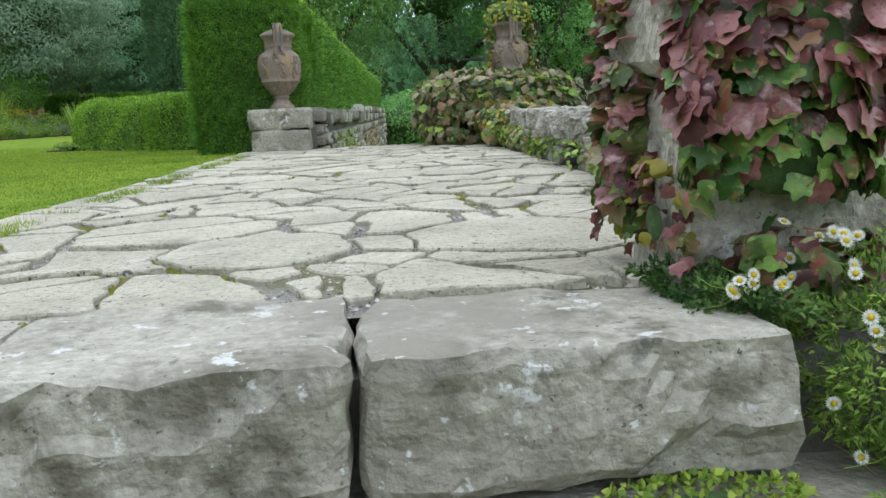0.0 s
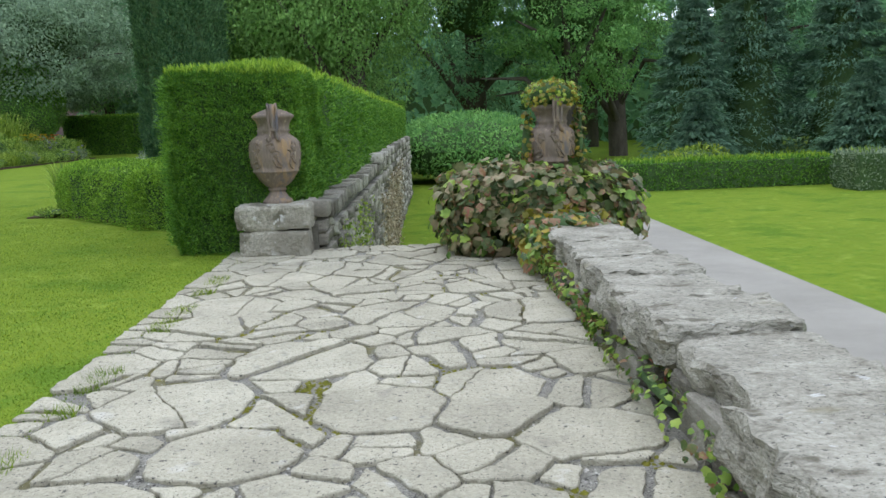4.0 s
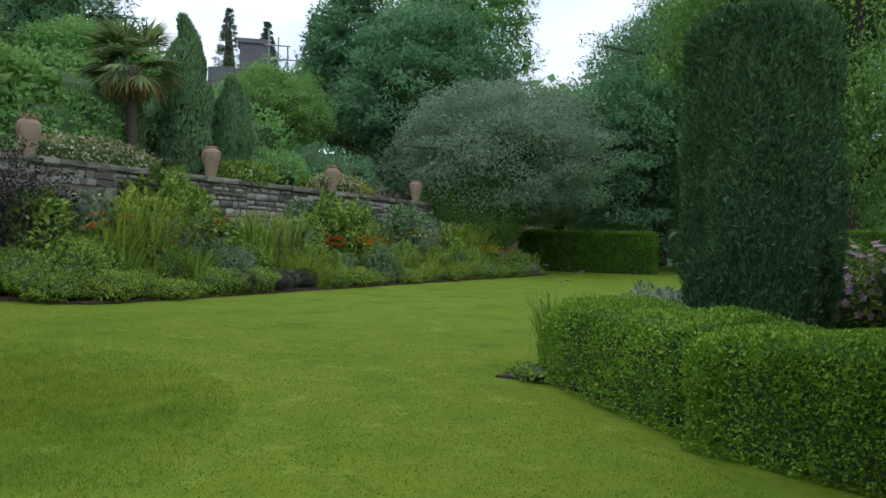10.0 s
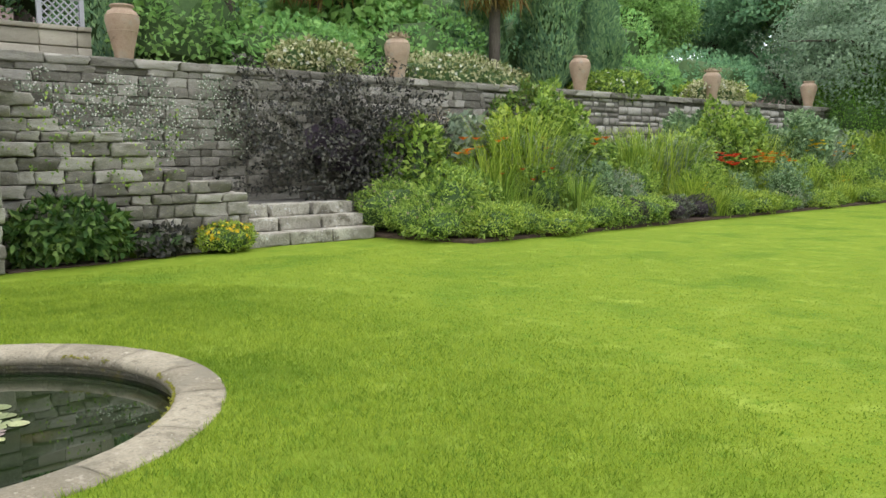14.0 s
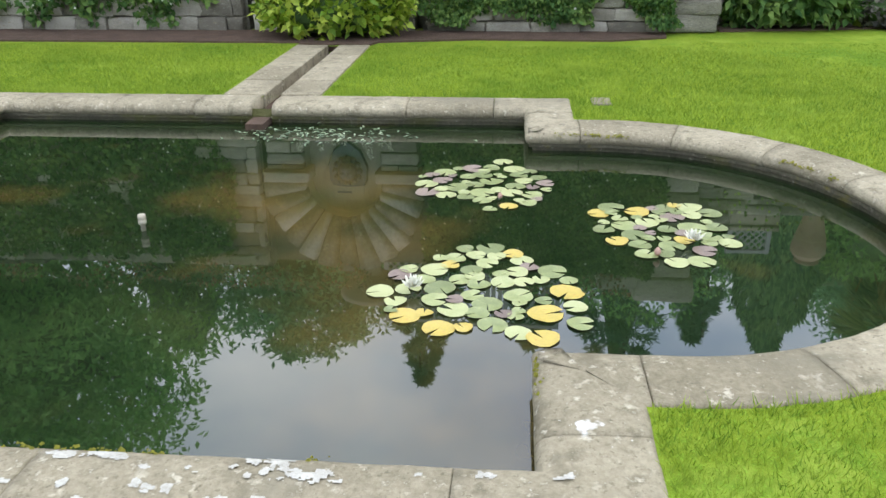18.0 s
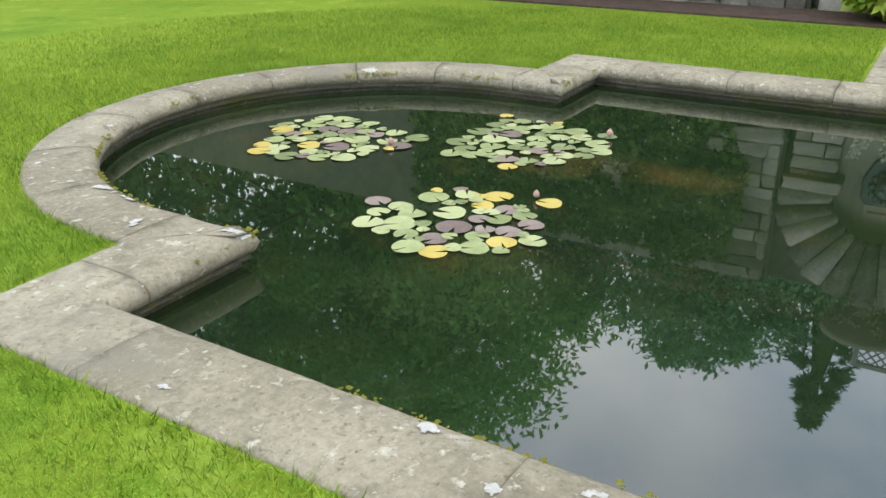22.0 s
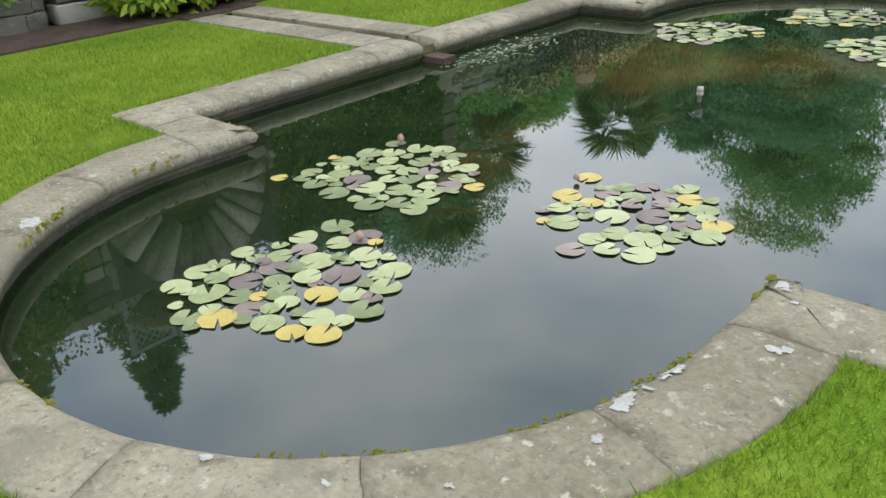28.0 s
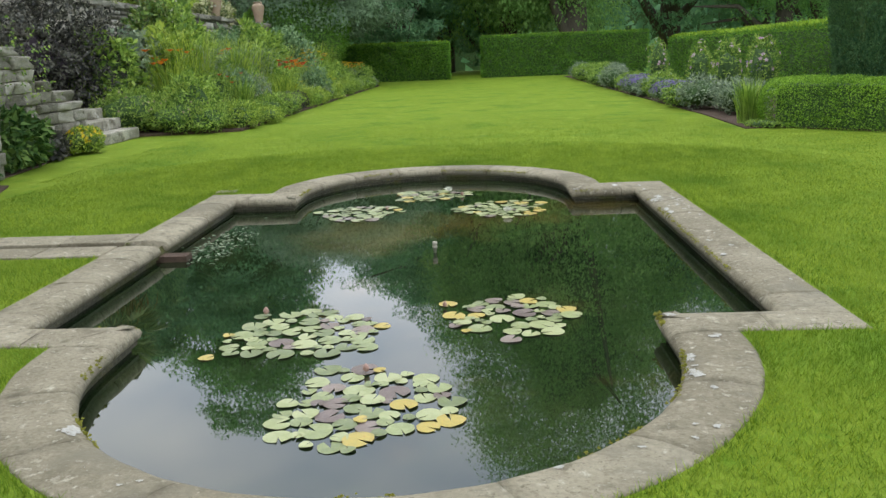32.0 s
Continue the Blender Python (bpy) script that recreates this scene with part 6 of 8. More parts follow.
# woods that close the horizon
r = np.random.default_rng(77)
C = []
for i in range(420):
    a = r.random() * 6.283
    q = r.uniform(66, 84)
    zb = 3 if math.cos(a - 2.6) > 0.55 else 0
    C.append((q * math.cos(a) - 2, q * math.sin(a) + 8, r.uniform(0, 13) + zb * 0.6 - 1))
C = np.array(C)
idx = np.repeat(np.arange(len(C)), 45)
P = C[idx] + r.normal(size=(len(idx), 3)) * np.array([3.4, 3.4, 2.2])
solo("far_woods", leaves("far_woods", P, r.normal(size=P.shape) + np.array([0, 0, -0.3]), r.normal(size=P.shape) + np.array([0, 0, 1.0]), 1.5 * r.uniform(0.6, 1.3, len(P)), 0.9, M["dark_tree"]), "dark leafy woods round the garden", "woods", kind="stuff")
bm = bmesh.new()
prevv = None
first = None
for i in range(73):
    a = 2 * math.pi * i / 72
    q = 86
    hh = 11 + 3.5 * noise.noise(Vector((math.cos(a) * 3, math.sin(a) * 3, 0)))
    cur = (bm.verts.new((q * math.cos(a), q * math.sin(a) + 8, -3)), bm.verts.new((q * math.cos(a), q * math.sin(a) + 8, hh)))
    if prevv:
        bm.faces.new((prevv[0], cur[0], cur[1], prevv[1]))
    prevv = cur
solo("backdrop", bm_mesh("backdrop", bm, M["core_green"]), "dark wall of distant woodland", "backdrop", kind="structure")


# ---- urns and jars ----
def handled_urn(name, label, x, y, z, h, rz):
    u = thing(name, label, "urn", x, y, z, rz)
    s = h / 0.9
    prof = [(0.132, 0), (0.138, 0.012), (0.13, 0.03), (0.095, 0.065), (0.074, 0.095), (0.07, 0.112), (0.082, 0.120), (0.082, 0.132), (0.072, 0.140), (0.105, 0.165), (0.145, 0.205), (0.178, 0.25), (0.198, 0.282), (0.207, 0.286), (0.209, 0.298), (0.201, 0.304),
            (0.216, 0.36), (0.226, 0.43), (0.225, 0.50), (0.217, 0.55), (0.205, 0.575), (0.175, 0.60), (0.152, 0.615), (0.144, 0.64), (0.150, 0.650), (0.150, 0.664), (0.142, 0.672), (0.146, 0.71), (0.160, 0.745), (0.184, 0.768), (0.188, 0.776), (0.188, 0.792), (0.176, 0.800), (0.125, 0.828), (0.075, 0.846), (0.03, 0.855), (0.026, 0.868), (0.04, 0.880), (0.036, 0.895), (0.0, 0.902)]
    part("body", lathe("body", [(a * s, b * s) for a, b in prof], M["urn_bronze"], 40, 20, (0.145 * s, 0.25 * s)), u)
    rr_ = np.random.default_rng(3)
    bits = [((0, 0.545), (0.016, 0.018)), ((0.006, 0.495), (0.024, 0.038)), ((-0.012, 0.44), (0.022, 0.034)), ((0.032, 0.50), (0.034, 0.009)), ((-0.036, 0.475), (0.028, 0.009)), ((0.018, 0.385), (0.012, 0.045)), ((-0.026, 0.38), (0.012, 0.048)), ((0.042, 0.535), (0.009, 0.022)), ((-0.01, 0.335), (0.034, 0.007))]
    knob = bmesh.new()
    bmesh.ops.create_icosphere(knob, subdivisions=2, radius=1)
    knob = bm_mesh("relief", knob, M["urn_bronze"], True)
    for i in range(8):
        tilt = rr_.normal() * 0.25
        for (du, dz), (su, sz) in bits:
            du = du * (1 if i % 2 else -1) + tilt * (dz - 0.44) * 0.5
            rad_ = np.interp(dz, [b for a, b in prof[:20]], [a for a, b in prof[:20]])
            a = 2 * math.pi * i / 8 + du / rad_
            part("relief", knob, u, m=Matrix.Rotation(a, 4, "Z") @ Matrix.Translation((rad_ * s, 0, dz * s)) @ Matrix.Rotation(rr_.normal() * 0.5, 4, "X") @ Matrix.Diagonal((0.009 * s, su * s, sz * s, 1)))
    for sg in (1, -1):
        hd = part("handle", tube("handle", [(0, sg * 0.20 * s, 0.665 * s), (0, sg * 0.205 * s, 0.74 * s), (0, sg * 0.205 * s, 0.82 * s), (0, sg * 0.195 * s, 0.875 * s), (0, sg * 0.165 * s, 0.865 * s)], [0.022 * s, 0.024 * s, 0.026 * s, 0.026 * s, 0.016 * s], M["urn_bronze"], 8), u, "scrolled upright strap handle")
        for sx_ in (1, -1):
            part("scroll", tube("scroll", [(sx_ * 0.034 * s, sg * 0.208 * s, 0.668 * s), (sx_ * 0.036 * s, sg * 0.212 * s, 0.74 * s), (sx_ * 0.037 * s, sg * 0.212 * s, 0.84 * s), (sx_ * 0.034 * s, sg * 0.19 * s, 0.885 * s), (sx_ * 0.03 * s, sg * 0.165 * s, 0.862 * s)], [0.013 * s, 0.014 * s, 0.015 * s, 0.016 * s, 0.012 * s], M["urn_bronze"], 8), hd)
            part("scroll", tube("scroll", [(sx_ * 0.02 * s, sg * 0.205 * s, 0.67 * s), (sx_ * 0.028 * s, sg * 0.195 * s, 0.62 * s), (sx_ * 0.04 * s, sg * 0.205 * s, 0.575 * s), (sx_ * 0.05 * s, sg * 0.217 * s, 0.57 * s), (sx_ * 0.055 * s, sg * 0.21 * s, 0.595 * s)], [0.015 * s, 0.016 * s, 0.02 * s, 0.016 * s, 0.01 * s], M["urn_bronze"], 8), hd)
        part("strap", bm_mesh("strap", box_bm(-0.04 * s, 0.04 * s, sg * 0.205 * s - 0.014 * s, sg * 0.205 * s + 0.014 * s, 0.655 * s, 0.68 * s, 0.004), M["urn_bronze"]), hd)
    return u


plinth = thing("plinth", "plinth of two rough grey stone courses", "plinth", 3.62, 2.98, 0)
part("course", rock_block("course", -0.31, 0.31, -0.36, 0.36, 0.0, 0.235, M["step"], 61.0, 5, 0.02, 0.02), plinth)
part("course", rock_block("course", -0.325, 0.33, -0.37, 0.37, 0.245, 0.465, M["step"], 65.0, 5, 0.02, 0.02), plinth)
handled_urn("urn", "weathered brown classical urn with scroll handles on its plinth", 3.63, 2.94, 0.462, 0.9, 8)
rp = thing("plinth", "stone plinth buried under vine leaves", "plinth", 6.09, 2.65, 0)
part("course", rock_block("course", -0.42, 0.42, -0.42, 0.42, LOW, 0.28, M["step"], 71.0, 4), rp)
part("course", rock_block("course", -0.38, 0.38, -0.38, 0.38, 0.28, 0.5, M["step"], 73.0, 4), rp)
handled_urn("urn", "weathered pale classical urn hung with golden creeper", 6.11, 2.62, 0.498, 0.84, 6)


def oil_jar(x, y, z, h, seed, planted=False):
    j = thing("oil_jar", "large pale terracotta oil jar on the terrace wall" + (", planted" if planted else ""), "jar", x, y, z, seed * 37.0, group="jars along the terrace wall")
    s = h
    prof = [(0.15, 0), (0.16, 0.02), (0.185, 0.18), (0.235, 0.40), (0.285, 0.60), (0.305, 0.72), (0.295, 0.80), (0.25, 0.88), (0.19, 0.92), (0.185, 0.94), (0.215, 0.965), (0.22, 0.985), (0.20, 1.0), (0.16, 0.985), (0.15, 0.9), (0.0, 0.88)]
    part("body", lathe("body", [(a * s, b * s) for a, b in prof], M["terracotta"], 30), j)
    for zz in (0.52, 0.80):
        rad_ = np.interp(zz, [b for a, b in prof[:9]], [a for a, b in prof[:9]])
        bm = bmesh.new()
        part("band", lathe("band", [((rad_ - 0.004) * s, (zz - 0.012) * s), ((rad_ + 0.012) * s, zz * s), ((rad_ - 0.004) * s, (zz + 0.012) * s)], M["terracotta"], 30), j)
        bm.free()
    if planted:
        r_ = np.random.default_rng(seed)
        P_ = np.c_[r_.normal(size=(160, 2)) * 0.1 * s, np.full(160, 0.96 * s)]
        part("sempervivum", leaves("sempervivum", P_, r_.normal(size=(160, 3)) + np.array([0, 0, 0.9]), r_.normal(size=(160, 3)), 0.12, 0.05, M["tan_seedhead"]), j, "reddish succulents in the mouth")


for i, (yj, pl) in enumerate(((6.4, False), (11.95, True), (17.65, False), (23.6, True), (29.6, False))):
    oil_jar(-14.0, yj, 2.93, 0.88, i + 1, pl)


# ---- water lilies ----
def pad_mesh(mat, notch=0.35, n=18):
    """A floating leaf: a notched disc with a slightly raised rim."""
    bm = bmesh.new()
    c = bm.verts.new((0.0, 0.02, 0.004))
    rim, midr = [], []
    for i in range(n + 1):
        a = notch / 2 + (2 * math.pi - notch) * i / n
        k = 1 + 0.035 * math.sin(3 * a) + 0.02 * math.sin(7 * a + 1)
        midr.append(bm.verts.new((0.3 * math.sin(a), -0.3 * math.cos(a) , 0.005)))
        rim.append(bm.verts.new((0.5 * k * math.sin(a), -0.5 * k * math.cos(a), 0.012 + 0.01 * math.sin(2 * a))))
    for i in range(n):
        bm.faces.new((c, midr[i], midr[i + 1]))
        bm.faces.new((midr[i], rim[i], rim[i + 1], midr[i + 1]))
    return bm_mesh("pad", bm, mat, True)


PADS = [pad_mesh(M["pad"], 0.3), pad_mesh(M["pad"], 0.55), pad_mesh(M["pad"], 0.15)]
PADS_Y = [pad_mesh(M["pad_yellow"], 0.3)]
PADS_P = [pad_mesh(M["pad_purple"], 0.4)]


def lily_flower(parent, x, y, z, s, mat, openness=0.9):
    fl = part("flower", lathe("flower", [(0.0, 0.0), (0.12 * s, 0.1 * s), (0.1 * s, 0.28 * s), (0.0, 0.3 * s)], M["yellow_flower"], 10), parent, "open white water lily bloom", m=Matrix.Translation((x, y, z)))
    for ringn, (cnt, tilt, ln) in enumerate(((8, 0.45, 1.0), (8, 0.9, 0.9), (6, 1.4, 0.72))):
        for i in range(cnt):
            a = 2 * math.pi * (i + ringn * 0.5) / cnt
            d = np.array([[math.cos(a) * math.cos(tilt * openness), math.sin(a) * math.cos(tilt * openness), math.sin(tilt * openness)]])
            part("petal", leaves("petal", np.zeros((1, 3)), d, np.array([[0, 0, 1.0]]) - d * 0.3, ln * s, 0.42 * s, mat, -0.2), fl)


def lily(x, y, rx, ry, n, seed, strays=(), flowers=(), buds=(), yellow=0.06, purple=0.12, hollow=None, label="patch of round water lily pads floating on the pond"):
    r_ = np.random.default_rng(seed)
    t = thing("water_lily", label, "water lily", x, y, WATER, group="water lilies in the pond")
    spots = [(px - x, py - y, d) for px, py, d in strays]
    tries = 0
    while len(spots) < n and tries < 6000:
        tries += 1
        a, q = r_.random() * 6.28, math.sqrt(r_.random())
        q *= 1 + 0.10 * math.sin(3 * a + seed) + 0.07 * math.sin(5 * a + 2 * seed)
        p = (rx * q * math.cos(a), ry * q * math.sin(a))
        d = r_.uniform(0.10, 0.15) if len(spots) < n * 0.55 else r_.uniform(0.055, 0.10)
        if hollow and math.hypot(p[0] - hollow[0], p[1] - hollow[1]) < hollow[2] and r_.random() < 0.9:
            continue
        if all(math.hypot(p[0] - o[0], p[1] - o[1]) > (d + o[2]) * (0.43 if len(spots) < n * 0.55 else 0.36) for o in spots):
            spots.append((*p, d))
    for i, (px, py, d) in enumerate(spots):
        edge = math.hypot(px / rx, py / ry)
        v = r_.random()
        src = PADS_Y if v < yellow * edge ** 2 or (i == 0 and strays and d > 0.115) else PADS_P if v > 1 - purple * (1.6 - edge) else PADS
        tilt = 1.6 if r_.random() < 0.12 else 0.5
        m = pose(px, py, 0.001 + 0.004 * (i / n) + 0.002 * r_.random(), r_.normal() * tilt, r_.normal() * tilt, r_.random() * 360) @ Matrix.Diagonal((d, d * r_.uniform(0.9, 1.0), 0.22, 1))
        part("pad", src[int(r_.integers(len(src)))], t, m=m)
    for fx, fy, s in flowers:
        lily_flower(t, fx - x, fy - y, 0.03, s, M["white_flower"])
    for bx, by, s in buds:
        part("bud", lathe("bud", [(0.0, 0.0), (0.3 * s, 0.15 * s), (0.42 * s, 0.45 * s), (0.3 * s, 0.8 * s), (0.0, 1.1 * s)], M["bud"], 10), t, "closed pinkish lily bud", m=Matrix.Translation((bx - x, by - y, 0.008)))
    return t


M["bud"] = material("lily_bud", (0.28, 0.14, 0.09), (0.60, 0.42, 0.36), scale=30, fine=60, rough=0.6, bump=0.1)
lily(-4.58, 1.49, 0.40, 0.43, 54, 401, [(-4.19, 1.74, 0.13), (-4.22, 1.65, 0.11), (-4.28, 1.55, 0.12), (-4.33, 1.20, 0.13), (-4.54, 1.07, 0.12)], [(-4.54, 1.21, 0.062)], [], 0.22)
lily(-5.96, 1.47, 0.38, 0.37, 44, 402, [(-5.55, 1.50, 0.08), (-5.60, 1.60, 0.10)], [], [(-5.70, 1.55, 0.035)], 0.16)
lily(-5.31, 2.36, 0.38, 0.34, 44, 403, [(-5.52, 2.06, 0.12), (-5.30, 2.07, 0.11), (-4.92, 2.36, 0.12)], [(-5.13, 2.47, 0.062)], [(-4.98, 2.28, 0.04)], 0.18)
lily(-5.32, -2.98, 0.39, 0.41, 58, 404, [(-5.40, -3.38, 0.11), (-5.14, -3.23, 0.12), (-5.63, -3.28, 0.12)], [], [(-5.36, -2.62, 0.04)], 0.16)
lily(-5.78, -2.02, 0.42, 0.40, 58, 405, [(-6.22, -2.37, 0.085), (-5.36, -1.93, 0.10), (-6.10, -1.70, 0.11)], [], [(-6.08, -1.68, 0.045)], 0.20, 0.16)
lily(-4.63, -1.80, 0.34, 0.34, 46, 406, [(-4.31, -1.71, 0.12), (-5.00, -1.55, 0.115), (-4.65, -2.20, 0.115), (-4.52, -1.53, 0.12), (-4.42, -1.60, 0.125)], [], [(-5.02, -1.62, 0.035)], 0.16, 0.22, (-0.07, -0.2, 0.09))
r = np.random.default_rng(41)
P = np.c_[r.normal(size=(160, 2)) * np.array([0.12, 0.3]) + np.array([-6.95, 0.28]), np.full(160, WATER + 0.006)]
solo("pondweed", leaves("pondweed", P, np.c_[r.normal(size=(160, 2)), r.normal(size=160) * 0.1], np.tile([0, 0, 1.0], (160, 1)), 0.05, 0.016, M["border_grey"]), "floating scraps of pale pondweed by the rill mouth", "pondweed", kind="stuff")
noz = thing("fountain_nozzle", "small weathered fountain nozzle standing above the water", "nozzle", -5.146, -0.215, WATER)
part("pipe", lathe("pipe", [(0.012, -0.3), (0.012, 0.035), (0.02, 0.037), (0.02, 0.055), (0.014, 0.06), (0.02, 0.065), (0.018, 0.085), (0.0, 0.087)], M["ashlar"], 12), noz)

# ---- beds ----
def bed(name, pts, z, label):
    bm_ = bmesh.new()
    vs_ = [bm_.verts.new((x, y, z)) for x, y in pts]
    lo_ = [bm_.verts.new((x, y, -0.06)) for x, y in pts]
    bm_.faces.new(vs_)
    for i in range(len(pts)):
        j = (i + 1) % len(pts)
        bm_.faces.new((lo_[i], lo_[j], vs_[j], vs_[i]))
    bmesh.ops.recalc_face_normals(bm_, faces=bm_.faces)
    return solo(name, bm_mesh(name, bm_, M["soil"]), label, "flower bed", kind="structure")


bed("soil_bed", [(-10.8, -13.0), (-10.05, -13.0), (-10.0, -0.62), (-9.88, -0.6), (-9.88, 0.15), (-10.05, 0.2), (-10.25, 1.2), (-10.2, 2.6), (-10.42, 3.2), (-10.8, 3.25)], 0.02, "bare reddish soil bed below the ivy wall")
bed("soil_bed_stair", [(-11.6, 3.85), (-10.9, 3.85), (-11.05, 5.0), (-11.3, 6.2), (-11.35, 7.15), (-11.6, 7.15)], 0.02, "narrow soil bed below the stepped wall")
bed("soil_border", [(-13.85, 9.45), (-11.7, 9.45), (-9.5, 9.95), (-9.4, 33), (-13.85, 33)], 0.05, "long flower border soil")
bed("soil_bed_east", [(-0.55, 6.98), (0.0, 6.98), (1.55, 5.5), (2.6, 6.0), (2.6, 38), (-0.3, 37), (-0.4, 10)], 0.02, "soil of the east flower bed")


# ---- ivy and climbers ----
def climber(name, label, x, y0, y1, z0, z1, n, size, mat, seed, edge=0.35, flowers=0, facing=1, category="climber"):
    """A sheet of leaves on a wall that faces east, ragged at its edges."""
    r_ = np.random.default_rng(seed)
    c = thing(name, label, category, x, (y0 + y1) / 2, 0)
    hw = (y1 - y0) / 2
    u, v = r_.uniform(-hw, hw, n), r_.uniform(z0, z1, n)
    lim = np.array([noise.noise(Vector((a * 1.6, b * 1.6, seed))) for a, b in zip(u, v)])
    dist = np.minimum.reduce([u + hw, hw - u, (v - z0) * 0.8 + 0.1, z1 - v])
    k = (dist > edge * (lim * 0.9 + 0.15)) & (lim + 1.2 * np.clip((v - z0) / 0.7, 0, 1) > -0.05 + 0.2 * r_.random(n))
    u, v = u[k], v[k]
    dep = np.array([0.10 + 0.16 * noise.noise(Vector((a * 2.2, b * 2.2, seed + 9))) + 0.11 * noise.noise(Vector((a * 6, b * 6, seed))) for a, b in zip(u, v)]) + r_.random(len(u)) * 0.07
    P_ = np.c_[dep, u, v]
    N_ = np.tile([1.0, 0, 0], (len(u), 1)) + r_.normal(size=P_.shape) * 0.45
    d_ = unit(np.tile([0.35, 0, -0.55], (len(u), 1)) + r_.normal(size=P_.shape) * 0.55)
    part("foliage", leaves("foliage", P_, d_, N_, size * r_.uniform(0.6, 1.3, len(u)), size * 0.7 * r_.uniform(0.7, 1.2, len(u)), mat), c)
    if flowers:
        i = r_.integers(len(u), size=flowers)
        b_ = P_[i] + np.array([0.07, 0, 0])
        cc = np.repeat(b_, 4, 0)
        an = np.tile(np.arange(4) * 1.571, flowers)
        dd = np.c_[np.full(len(an), 0.3), np.cos(an), np.sin(an)]
        part("blossom", leaves("blossom", cc, dd, np.tile([1.0, 0, 0], (len(cc), 1)), 0.017, 0.016, M["white_flower"]), c, "scattered tiny white flowers", kind="stuff")
    return c


climber("wall_climber", "dense dark green climber with tiny white flowers on the wall", WALL_X + 0.04, 0.50, 3.46, 0.10, 2.74, 40000, 0.058, M["ivy"], 501, 0.34, 90)
climber("wall_climber", "dense dark green climber on the wall beyond the fountain", WALL_X + 0.02, -6.0, -1.75, 0.1, 2.6, 15000, 0.085, M["ivy"], 502, 0.3, 120)
climber("wall_daisies", "mat of white wall daisies hanging on the terrace wall", -13.82, 4.0, 8.6, 1.3, 2.75, 3600, 0.045, M["border_grey"], 503, 0.7, 900)
climber("wall_daisies", "tuft of pale wall daisies on the terrace wall", -13.82, 12.6, 13.9, 1.2, 2.4, 900, 0.05, M["tan_seedhead"], 504, 0.4, 160)
climber("wall_top_growth", "moss and small plants along the wall top", WALL_X + 0.0, -5.5, 3.2, 2.6, 2.95, 2600, 0.05, M["vine_mixed"], 505, 0.1, 0)
climber("wall_top_growth", "green tufts on the stepped wall", -11.35, 3.9, 6.2, 0.6, 2.3, 520, 0.05, M["border"], 506, 0.9, 0)

bush("smoke_bush", "dark purple-leaved smoke bush against the terrace wall", -13.25, 10.0, 0.5, 0.75, 1.75, 2.3, M["purple_leaf"], 510, n=9000, leaf=0.085, amp=0.9, width=0.6, core=0.36, cm="core_purple")
bush("smoke_bush", "dark purple-leaved shrub beside the steps", -13.0, 11.2, 0.3, 0.7, 1.2, 1.9, M["purple_leaf"], 511, n=5600, leaf=0.08, amp=0.7, width=0.6, core=0.36, cm="core_purple")
bush("hellebore", "glossy dark green palmate-leaved shrub below the stepped wall", -11.2, 4.62, 0.0, 0.38, 0.72, 0.80, M["ivy"], 512, n=1500, leaf=0.15, amp=0.3, width=0.45, up=-0.1)
bush("heuchera", "low bronze-leaved heuchera in the stair bed", -11.3, 5.75, 0.0, 0.25, 0.5, 0.42, M["purple_leaf"], 513, n=900, leaf=0.08, width=0.8)
strap_clump("hosta", "bright green broad upright leaf clump", -11.3, 5.45, 0.0, 9, 0.42, 0.2, M["border_light"], 514, 0.12)
bush("yellow_daisy", "low mound of bright yellow daisies beside the steps", -11.15, 6.72, 0.0, 0.26, 0.42, 0.42, M["border_light"], 515, n=1500, leaf=0.06, width=0.4, flowers=("yellow_flower", 90, 0.03))
r = np.random.default_rng(520)
ast = bush("astilbe", "yellow-green leafy clump with white plumes at the fountain's foot", -10.35, -0.32, 0.0, 0.36, 0.78, 0.72, M["astilbe_leaf"], 516, n=2300, leaf=0.11, amp=0.3, width=0.6)
pl = np.random.default_rng(517)
for i in range(15):
    k = 90
    f = pl.random(k)
    an = pl.random(k) * 6.283
    w = 0.045 * (1 - f) + 0.006
    ax = np.array([pl.uniform(-0.05, 0.36), pl.uniform(-0.62, 0.62), pl.uniform(0.50, 0.74)])
    lean = pl.normal(size=3) * np.array([0.05, 0.06, 0.0])
    P = ax + np.c_[w * np.cos(an), w * np.sin(an), f * 0.26] + f[:, None] * lean
    part("plume", leaves("plume", P, np.c_[np.cos(an), np.sin(an), 0.9 + 0 * an], pl.normal(size=(k, 3)), 0.030, 0.013, M["white_flower"]), ast, "feathery creamy white plume")
# ---- long border west of the lawn ----
r = np.random.default_rng(600)
g = "plants of the long border"
GREENS = ("border", "border_light", "border", "border_blue", "border", "border")


def pick():
    return M[GREENS[int(r.integers(len(GREENS)))]]


